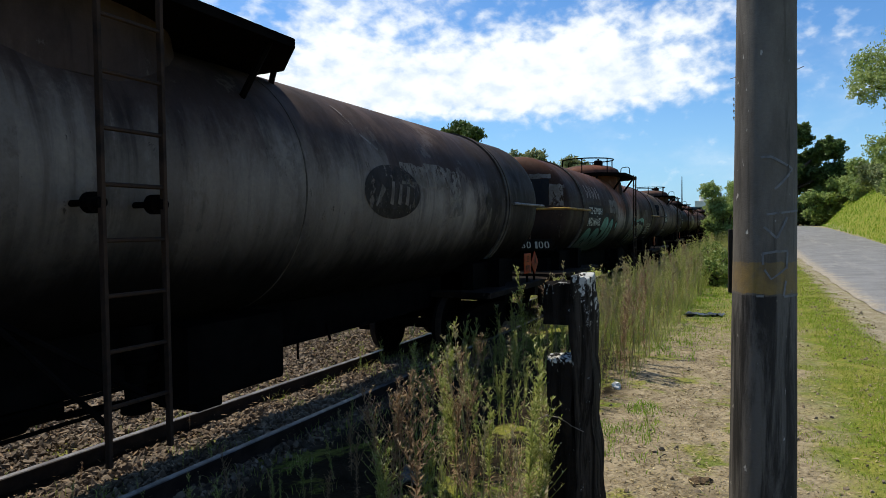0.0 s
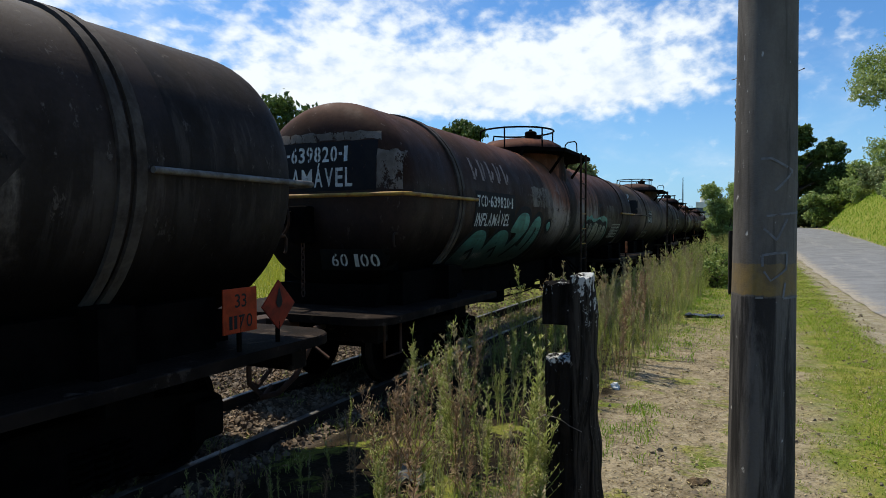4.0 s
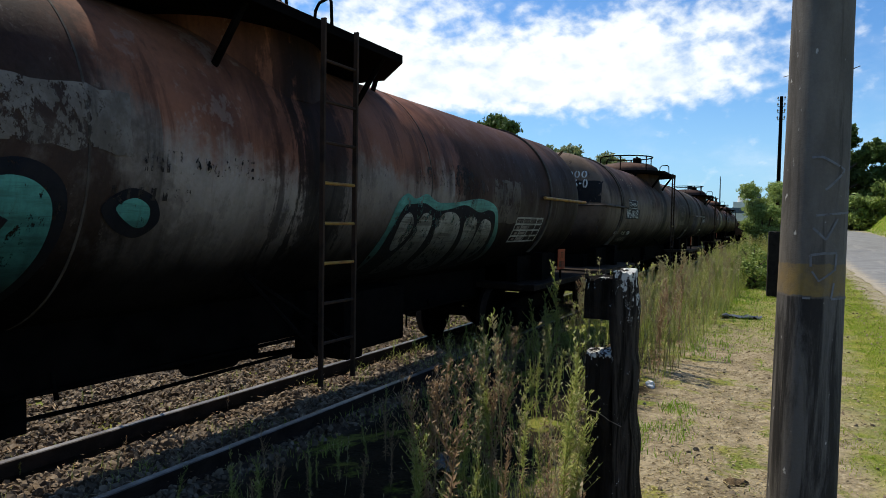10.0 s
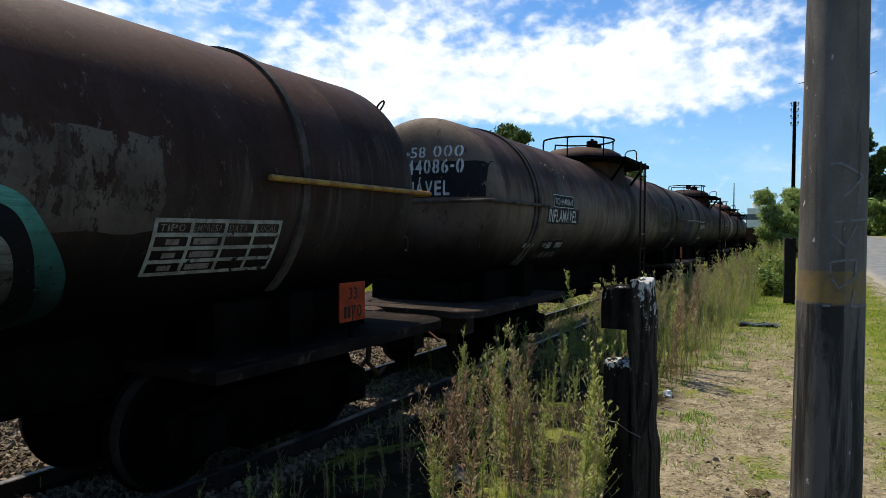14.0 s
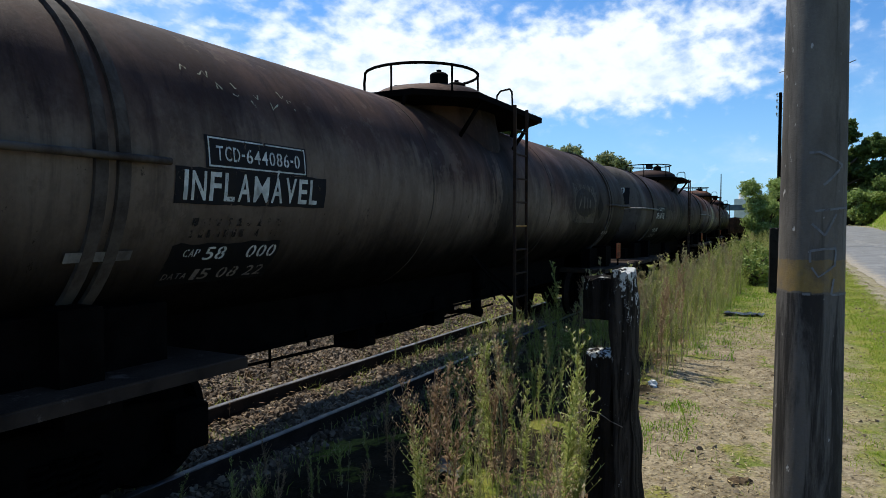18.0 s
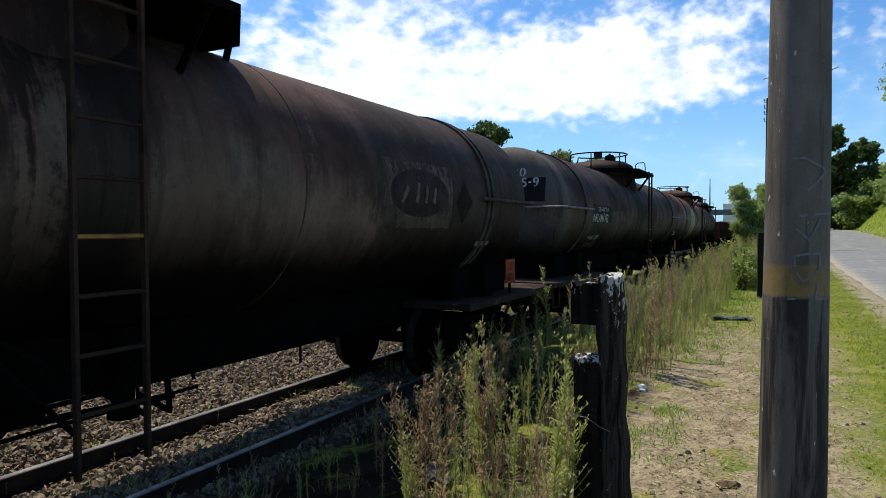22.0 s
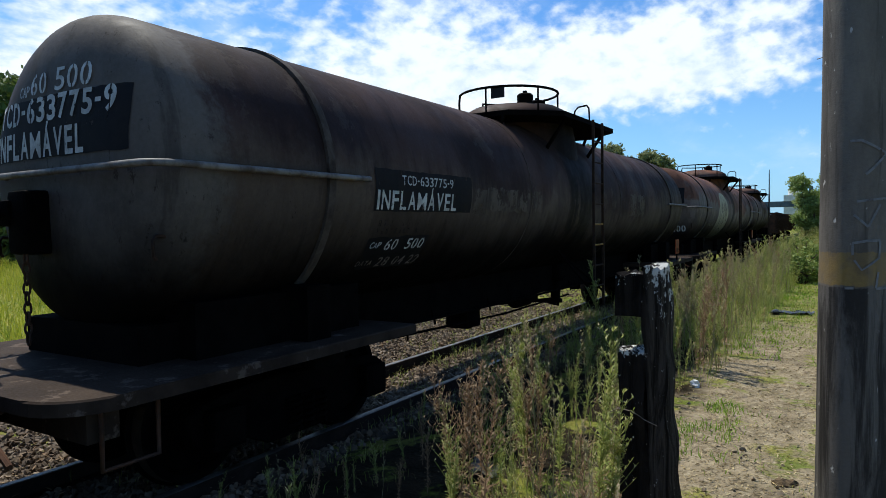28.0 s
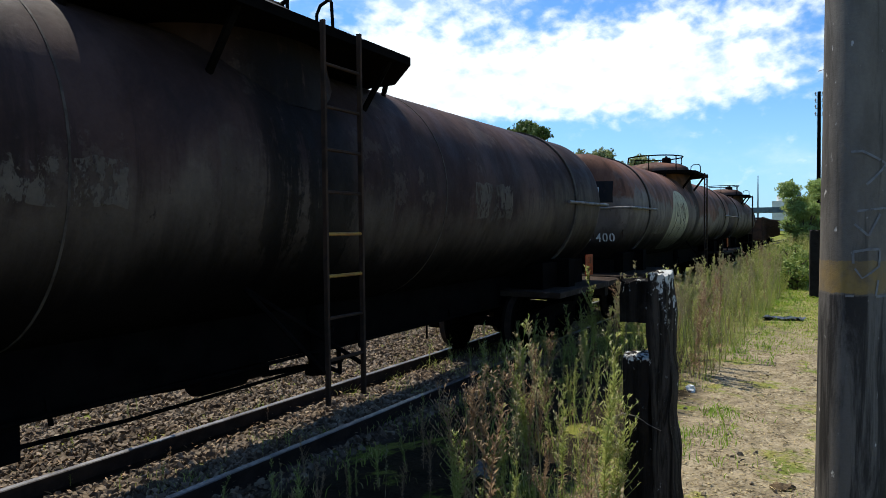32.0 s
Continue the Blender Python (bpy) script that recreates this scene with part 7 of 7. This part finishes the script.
def stones(n, place, size, name, label, seed, mat):
    g = np.random.default_rng(seed)
    base = np.array([(1, 0, 0), (0, 1, 0), (-1, 0, 0), (0, -1, 0), (0.2, 0.1, 0.8), (-0.1, -0.2, -0.8), (0.7, 0.7, 0.35), (-0.65, 0.7, -0.3), (-0.6, -0.7, 0.4), (0.7, -0.65, -0.2)])
    tri = np.array([(0, 6, 4), (6, 1, 4), (1, 2, 4), (2, 8, 4), (8, 3, 4), (3, 0, 4), (6, 0, 5), (1, 6, 5), (7, 1, 5), (2, 7, 5), (8, 2, 5), (3, 8, 5), (9, 3, 5), (0, 9, 5), (3, 9, 0), (1, 7, 2)])
    x, y = place(g, n)
    n = len(x)
    s = g.uniform(size[0], size[1], n)
    A = g.normal(size=(n, 3, 3))
    Q = np.linalg.qr(A)[0] * g.uniform(0.6, 1.25, (n, 1, 3))
    jit = base[None] * g.uniform(0.75, 1.2, (n, len(base), 1))
    P = np.einsum('nij,nkj->nki', Q, jit) * s[:, None, None]
    z = np.array([ground_z(a, b) for a, b in zip(x, y)]) + s * 0.35
    P += np.stack([x, y, z], 1)[:, None]
    T = (tri[None] + (np.arange(n) * len(base))[:, None, None]).reshape(-1, 3)
    me = from_arrays(name, P.reshape(-1, 3).tolist(), T.tolist(), mat)
    thing(name, label, name, data=me, kind="stuff")


def make_ballast():
    def bed(g, n):
        y = -2.5 + 22 * g.uniform(0, 1, n) ** 1.2
        x = g.uniform(-8.2, -3.3, n)
        keep = (np.abs(x + 3.656) > 0.08) & (np.abs(x + 4.656) > 0.08)  & (g.uniform(0, 1, n) < np.clip((-3.25 - x) / 0.3, 0, 1)) & (g.uniform(0, 1, n) < np.clip((16 - y) / 7, 0.15, 1))
        return x[keep], y[keep]
    stones(80000, bed, (0.014, 0.036), "ballast", "loose brown-grey track ballast stones", 12, STONE)


def make_crumbs():
    """Dry bits and clods strewn over the earth path and the road's shoulder."""
    g = np.random.default_rng(21)
    n = 46000
    y = np.where(g.uniform(0, 1, n) < 0.8, 2.2 + 34 * g.uniform(0, 1, n) ** 2.0, g.uniform(-9, 4, n))
    x = np.where(g.uniform(0, 1, n) < 0.7, g.normal(-0.4, 0.62, n), g.normal(1.25, 0.32, n))
    z = np.array([ground_z(a, b) for a, b in zip(x, y)])
    a, t = g.uniform(0, 6.28, n), g.uniform(-0.35, 0.35, n)
    l, w = g.uniform(0.006, 0.028, n), g.uniform(0.002, 0.006, n)
    d = np.stack([np.cos(a), np.sin(a), t], 1) * l[:, None]
    s = np.stack([-np.sin(a), np.cos(a), g.uniform(-0.4, 0.4, n)], 1) * w[:, None]
    p = np.stack([x, y, z + 0.006], 1)
    V = np.stack([p - d, p + s, p + d, p - s + np.array([0, 0, 0.004])], 1).reshape(-1, 3)
    thing("straw_litter", "dry straw bits strewn on the earth path", "plant litter", data=from_arrays("straw_litter", V.tolist(), [(k, k + 1, k + 2, k + 3) for k in range(0, 4 * n, 4)], STRAW), kind="stuff")
    n = 6000
    y = -2 + 18 * g.uniform(0, 1, n) ** 1.2
    x = g.uniform(-6.4, -3.0, n)
    z = np.array([ground_z(a, b) for a, b in zip(x, y)]) + g.uniform(0.02, 0.06, n)
    a, l, w = g.uniform(0, 6.28, n), g.uniform(0.01, 0.04, n), g.uniform(0.003, 0.009, n)
    d = np.stack([np.cos(a), np.sin(a), g.uniform(-0.5, 0.5, n)], 1) * l[:, None]
    s = np.stack([-np.sin(a), np.cos(a), g.uniform(-0.4, 0.4, n)], 1) * w[:, None]
    p = np.stack([x, y, z], 1)
    V = np.stack([p - d, p + s, p + d, p - s], 1).reshape(-1, 3)
    thing("dead_leaves", "dead stalks and leaves among the ballast", "plant litter", data=from_arrays("dead_leaves", V.tolist(), [(k, k + 1, k + 2, k + 3) for k in range(0, 4 * n, 4)], WEEDDRY), kind="stuff")
    stones(1500, lambda g, n: (np.where(g.uniform(0, 1, n) < 0.4, g.uniform(-1.3, 0.8, n), g.uniform(0.95, 1.75, n)), 2.6 + 28 * g.uniform(0, 1, n) ** 1.8), (0.006, 0.022), "gravel", "small stones and clods on the path and shoulder", 31, DIRTSTONE)


def make_sleepers():
    bm = bmesh.new()
    box(bm, -1.0, 1.0, -0.11, 0.11, -0.16, 0.0, 0.01)
    me = mesh_of(bm, "sleeper", WOOD)
    for k in range(50):
        thing("sleeper", "half-buried old wooden sleeper", "sleeper", "sleepers of the line", pose(track_x(-4 + 0.62 * k), -4 + 0.62 * k, RAIL_Z - 0.14, 0, 0, random.uniform(-1, 1)), me, kind="structure")


def crown(name, blobs, n, leaf, mat, parent, seed):
    """Many small leaves round limbs' ends, in uneven clumps."""
    g = np.random.default_rng(seed)
    P, N = [], []
    tot = sum(b[3] ** 2 for b in blobs)
    for x, y, z, r in blobs:
        k = int(n * r * r / tot)
        d = g.normal(size=(k, 3))
        d /= np.linalg.norm(d, axis=1)[:, None]
        q = g.uniform(0.25, 1.0, k) ** 0.45
        lump = np.array([0.72 + 0.55 * noise.noise((a[0] * 2.3 + x, a[1] * 2.3 + y, a[2] * 2.3 + z)) for a in d])
        P.append(np.array([x, y, z]) + d * (r * q * lump)[:, None] * np.array([1, 1, 0.85]))
        N.append(d)
    P, N = np.concatenate(P), np.concatenate(N)
    n = len(P)
    a = g.normal(size=(n, 3)) + N * 0.6
    a /= np.linalg.norm(a, axis=1)[:, None]
    b = np.cross(a, g.normal(size=(n, 3)))
    b /= np.linalg.norm(b, axis=1)[:, None]
    c = np.cross(a, b)
    s = leaf * g.uniform(0.6, 1.4, n)[:, None]
    V = np.stack([P - b * s, P + c * s * 0.45, P + b * s, P - c * s * 0.45], 1).reshape(-1, 3)
    F = [(k, k + 1, k + 2, k + 3) for k in range(0, 4 * n, 4)]
    part(name, from_arrays(name, V.tolist(), F, mat), parent)


def tree(label, x, y, h, spread, n, leaf, mat, seed, base=None, trunk_h=0.35, category="tree"):
    g = random.Random(seed)
    z0 = ground_z(x, y) if base is None else base
    t = thing("tree" if category == "tree" else "shrub", label, category, at=pose(x, y, z0 - 0.1))
    bm = bmesh.new()
    top = h * 0.72
    trunk = [(g.uniform(-0.1, 0.1) * h * 0.2 * q, g.uniform(-0.1, 0.1) * h * 0.2 * q, top * q) for q in (0, 0.3, 0.6, 1.0)]
    r = 0.032 * h
    tube(bm, trunk, [r, r * 0.8, r * 0.55, r * 0.2], 9)
    blobs = [(0, 0, h * 0.80, spread * 0.55)]
    for k in range(9):
        q = g.uniform(trunk_h, 0.9)
        a = k * 2.4 + g.uniform(-0.4, 0.4)
        l = spread * g.uniform(0.55, 0.95) * (1.1 - 0.5 * abs(q - 0.5))
        s = Vector((0, 0, top * q))
        e = s + Vector((math.cos(a) * l, math.sin(a) * l, h * g.uniform(0.06, 0.20)))
        m = s.lerp(e, 0.5) + Vector((0, 0, h * 0.02))
        tube(bm, [s, m, e], [r * 0.42, r * 0.28, r * 0.10], 6)
        blobs.append((e.x, e.y, e.z, spread * g.uniform(0.32, 0.52)))
        blobs.append((m.x + g.uniform(-0.3, 0.3), m.y + g.uniform(-0.3, 0.3), m.z + h * 0.05, spread * g.uniform(0.22, 0.36)))
    part("trunk", mesh_of(bm, "trunk", BARK, 60), t)
    crown("crown", blobs, n, leaf, mat, t, seed)


def shrub(label, x, y, h, spread, n, leaf, mat, seed):
    g = random.Random(seed)
    t = thing("shrub", label, "shrub", "shrubs by the line", at=pose(x, y, ground_z(x, y) - 0.05))
    bm = bmesh.new()
    blobs = []
    for k in range(7):
        a = k * 0.9 + g.uniform(-0.3, 0.3)
        q = g.uniform(0.2, 0.75)
        e = Vector((math.cos(a) * spread * q, math.sin(a) * spread * q, h * g.uniform(0.45, 0.85)))
        tube(bm, [(0, 0, 0), tuple(e * 0.5 + Vector((0, 0, 0.1))), tuple(e)], [0.05, 0.035, 0.012], 6)
        blobs.append((e.x, e.y, e.z, spread * g.uniform(0.35, 0.6)))
        blobs.append((e.x * 0.9, e.y * 0.9, e.z * 0.45, spread * g.uniform(0.4, 0.6)))
    part("stem", mesh_of(bm, "stem", BARK, 60), t)
    crown("foliage", blobs, n, leaf, mat, t, seed)


def make_trees():
    tree("dark round-crowned tree behind the train", -26.2, 60, 14.1, 2.8, 22000, 0.17, TREELEAF, 1, 0, 0.62)
    tree("pale-leaved tree behind the train", -21.8, 70, 11.3, 3.4, 14000, 0.20, PALELEAF, 2, 0, 0.5)
    tree("pale-leaved tree behind the train", -18.6, 73, 10.7, 2.8, 9000, 0.22, PALELEAF, 12, 0, 0.4)
    tree("dark dense tree beyond the road's bend", 4.9, 100, 15.0, 4.6, 52000, 0.27, TREELEAF, 3, None, 0.30)
    tree("tall light-green tree leaning over the bank", 11.9, 56, 14.2, 5.4, 60000, 0.10, PALEGREEN, 4, None, 0.15)
    tree("light-green tree standing on the bank", 12.2, 59, 10.8, 4.4, 34000, 0.11, PALEGREEN, 14, None, 0.05)
    tree("dark bushy tree beyond the road's bend", 3.9, 103, 8.5, 4.0, 26000, 0.20, SHRUBLEAF, 13, None, 0.05)
    tree("broad tree at the field's edge", -31.5, 26, 8.2, 3.8, 9000, 0.22, TREELEAF, 5, 0, 0.12)
    for k, (x, y, h, s) in enumerate(((-1.75, 46, 4.9, 1.7), (-1.5, 50, 4.2, 1.9), (-0.9, 54, 3.8, 2.0), (-0.2, 60, 3.4, 2.0), (-0.95, 18.6, 0.75, 0.42), (-1.2, 22, 0.8, 0.6), (-1.3, 27, 1.0, 0.8))):
        shrub("leafy shrub beside the line", x, y, h, s, 42000 if s > 1 else 1500, 0.065 if s > 1 else 0.05, PALEGREEN if s > 1 else SHRUBLEAF, 20 + k)
    g = random.Random(9)
    for k in range(17):                              # the dense edge of the wood behind the field
        q = k / 16
        x, y = -29 - 17 * q + g.uniform(-1.2, 1.2), 38 - 42 * q + g.uniform(-1.5, 1.5)
        shrub("dense dark bush at the field's edge", x, y, g.uniform(4.0, 6.5), g.uniform(2.6, 3.8), 4200, 0.24, TREELEAF if k % 4 else SHRUBLEAF, 200 + k)
    for k in range(7):
        q = k / 6
        tree("broad dark tree at the field's edge", -33 - 17 * q + g.uniform(-1, 1), 40 - 40 * q + g.uniform(-1, 1), g.uniform(10.8, 13.2), g.uniform(3.8, 5.0), 9000, 0.25, TREELEAF, 230 + k, 0, 0.15)
    g = random.Random(3)
    for k in range(12):                              # the belt that closes the road's bend
        x = 2.0 + 0.95 * k + g.uniform(-0.3, 0.3)
        y = 98 + g.uniform(-3, 6) - 0.5 * k
        shrub("dense shrub beyond the road's bend", x, y, g.uniform(3.0, 4.6), g.uniform(1.8, 2.4), 4200, 0.20, PALEGREEN if k % 3 else SHRUBLEAF, 100 + k)
    for k in range(24):
        y = 46 + 2.6 * k + g.uniform(-2, 2)
        x = 7.5 + 3.6 + g.uniform(-0.6, 4.5)
        shrub("dense shrub on the roadside bank", x, y, g.uniform(2.0, 3.4), g.uniform(1.5, 2.4), 4200, 0.16, PALEGREEN if k % 3 else PALELEAF, 60 + k)


# ---------------------------------------------------------------- far buildings, litter
def make_far():
    h = thing("house", "white far house with a pale roof above the bank", "house", at=pose(13.6, 130, 4.6))
    bm = bmesh.new()
    box(bm, -2.2, 2.2, -3, 3, -2, 4.4)
    part("wall", mesh_of(bm, "wall", WALLWHITE), h)
    bm = bmesh.new()
    V = [bm.verts.new(p) for p in ((-2.6, -3.4, 4.4), (2.6, -3.4, 4.4), (2.6, 3.4, 4.4), (-2.6, 3.4, 4.4), (-2.6, 0, 5.6), (2.6, 0, 5.6))]
    for q in ((0, 1, 5, 4), (2, 3, 4, 5), (0, 4, 3), (1, 2, 5), (0, 3, 2, 1)):
        bm.faces.new([V[i] for i in q])
    part("roof", mesh_of(bm, "roof", ROOFTILE), h)
    for x in (-1.1, 1.1):
        bm = bmesh.new()
        box(bm, x - 0.45, x + 0.45, -3.06, -2.98, 2.0, 3.4)
        part("window", mesh_of(bm, "window", GLASSDARK), h)
    s = thing("storage_building", "white far plant building with a tank on its roof", "building", at=pose(-14.6, 240, 0))
    bm = bmesh.new()
    box(bm, -3.5, 3.5, -3, 3, 0, 9.6)
    part("wall", mesh_of(bm, "wall", WALLWHITE), s)
    bm = bmesh.new()
    lathe(bm, [(1.6, 9.6), (1.6, 11.4), (1.2, 11.8), (0.0001, 12.0)], 'z', 18, (-0.8, 0, 0))
    part("roof_tank", mesh_of(bm, "roof_tank", WALLWHITE, 40), s)
    bm = bmesh.new()
    box(bm, 3.5, 4.6, -2, 2, 0, 12.2)
    part("tower", mesh_of(bm, "tower", BRIDGE), s)
    v = thing("viaduct", "grey-blue viaduct crossing the line far off", "bridge", at=pose(-20, 210, 0))
    bm = bmesh.new()
    box(bm, -40, 12, -3, 3, 5.4, 6.9)
    part("deck", mesh_of(bm, "deck", BRIDGE), v)
    for x in (-36, -20, -6, 10):
        bm = bmesh.new()
        box(bm, x - 0.7, x + 0.7, -1.5, 1.5, 0, 5.4)
        part("pier", mesh_of(bm, "pier", CONCRETE), v)
    w = thing("backdrop", "far belt of trees along the horizon", "woods", kind="structure")
    g = np.random.default_rng(5)
    V, F = [], []
    for a0, a1, d in ((-100, 60, 330.0),):
        n = 420
        for i in range(n + 1):
            a = radians(a0 + (a1 - a0) * i / n)
            hgt = 5.5 + 2.5 * noise.noise((i * 0.13, 2.0, 0)) + 1.6 * noise.noise((i * 0.55, 7.0, 0))
            V += [(d * math.sin(a), d * math.cos(a), -1.0), (d * math.sin(a), d * math.cos(a), hgt), (d * 1.06 * math.sin(a), d * 1.06 * math.cos(a), -1.0)]
            if i:
                k = 3 * (i - 1)
                F += [(k, k + 3, k + 4, k + 1), (k + 1, k + 4, k + 5, k + 2)]
    part("tree_belt", from_arrays("tree_belt", V, F, plain("far_foliage", (0.05, 0.08, 0.04), (0.09, 0.12, 0.06), 0.06, 0.9, fine=0.6)), w)


def make_litter():
    bm = bmesh.new()
    g = random.Random(2)
    bmesh.ops.create_grid(bm, x_segments=16, y_segments=9, size=0.5)
    for v in bm.verts:                               # a crumpled strip of sheet
        x, y = v.co.x * 0.62, v.co.y * 0.26
        v.co = (x + 0.05 * noise.noise((x * 7, y * 7, 2)), y + 0.08 * noise.noise((x * 5, y * 5, 6)), 0.035 + 0.055 * noise.noise((x * 11, y * 11, 1)) + 0.03 * noise.noise((x * 25, y * 25, 4)))
    bmesh.ops.solidify(bm, geom=list(bm.faces), thickness=0.005)
    for k in range(5):
        x, y = g.uniform(-0.25, 0.25), g.uniform(-0.08, 0.08)
        tube(bm, [(x, y, 0.02), (x + g.uniform(-0.15, 0.15), y + 0.06, 0.06), (x + g.uniform(-0.3, 0.3), y + g.uniform(-0.1, 0.2), 0.015)], 0.006, 6)
    thing("scrap_heap", "crumpled dark plastic and cable scrap on the grass", "litter", at=pose(-0.80, 12.5, ground_z(-0.80, 12.5)), data=mesh_of(bm, "scrap_heap", PLASTIC, 50))
    bm = bmesh.new()
    bmesh.ops.create_icosphere(bm, subdivisions=2, radius=0.045)
    for v in bm.verts:
        v.co *= 1 + 0.7 * noise.noise(v.co * 30)
        v.co.z = max(v.co.z, -0.03)
    thing("scrap_paper", "crumpled white paper scrap in the weeds", "litter", at=pose(-1.22, 6.6, 0.03), data=mesh_of(bm, "scrap_paper", PAPER))


def make_rag():
    bm = bmesh.new()
    bmesh.ops.create_grid(bm, x_segments=14, y_segments=10, size=0.5)
    for v in bm.verts:
        x, y = v.co.x * 0.17, v.co.y * 0.24
        v.co = (x, y, 0.05 + 0.07 * noise.noise((x * 9, y * 9, 1)) + 0.03 * noise.noise((x * 24, y * 24, 4)) + 0.10 * max(0, 0.3 - abs(x)))
    f = list(bm.faces)
    bmesh.ops.solidify(bm, geom=f, thickness=0.006)
    thing("cloth_scrap", "crumpled grey plastic sheet lying in the weeds", "litter", at=pose(-1.97, 3.72, ground_z(-1.97, 3.72), 0, 12, 20), data=mesh_of(bm, "cloth_scrap", PAPERGREY, 60))
    bm = bmesh.new()
    bmesh.ops.create_icosphere(bm, subdivisions=3, radius=1.0)
    for v in bm.verts:
        q = 1 + 0.35 * noise.noise(v.co * 2.1) + 0.25 * noise.noise(v.co * 6)
        v.co = (v.co.x * 0.075 * q, v.co.y * 0.055 * q, v.co.z * 0.035 * q * (1 + 0.8 * noise.noise(v.co * 9)))
    thing("earth_clod", "crumbled dry clod of earth on the path", "clod", at=pose(-0.30, 4.42, ground_z(-0.30, 4.42) - 0.01, 0, 0, 25), data=mesh_of(bm, "earth_clod", CLOD))


def motions():
    """The train rolls by, slowing a little; every wheelset turns with it."""
    way = [(0.0, 0.0), (0.5, 0.75), (1.0, 1.52), (1.5, 2.27), (2.0, 3.05), (2.5, 3.85), (4.5, 6.94), (5.0, 7.68), (5.5, 8.41), (6.0, 9.11), (6.5, 9.84),
           (7.0, 10.57), (7.5, 11.29), (8.0, 12.01), (8.5, 12.68), (9.0, 13.39), (9.5, 14.09), (10.0, 14.78), (10.5, 15.46), (11.0, 16.11), (11.5, 16.78),
           (12.0, 17.46), (12.5, 18.15), (13.0, 18.86), (13.5, 19.58), (14.0, 20.3), (14.5, 21.03), (16.5, 23.96), (17.0, 24.68), (17.5, 25.4), (18.0, 26.1),
           (18.5, 26.76), (19.0, 27.45), (19.5, 28.11), (20.0, 28.77), (20.5, 29.39), (21.0, 30.05), (21.5, 30.7), (22.0, 31.36), (22.5, 32.03), (23.0, 32.71),
           (23.5, 33.38), (24.0, 34.05), (24.5, 34.69), (25.0, 35.34), (25.5, 35.99), (27.5, 38.59), (28.0, 39.25), (28.5, 39.95), (29.0, 40.65), (29.5, 41.34),
           (30.0, 42.02), (30.5, 42.66), (31.0, 43.34), (31.5, 43.99), (32.0, 44.63)]
    ts, ds = [p[0] for p in way], [p[1] for p in way]
    for w, yc in TRAIN:
        walk(w, [(t, on_line(yc - d)) for t, d in way])
    steps = [0.3 * k for k in range(107)]
    for ws in WHEELS:
        p = ws.matrix_basis.translation.copy()
        walk(ws, [(min(t, 32.0), pose(*p, math.degrees(float(np.interp(t, ts, ds)) / WHEEL_R), 0, 0)) for t in steps])


make_ground()
make_road()
make_rails()
make_train()
make_pole()
make_posts()
make_far_pole()
make_trees()
make_far()
make_weeds()
make_grass()
make_litter()
make_rag()
make_sleepers()
make_ballast()
make_crumbs()
motions()
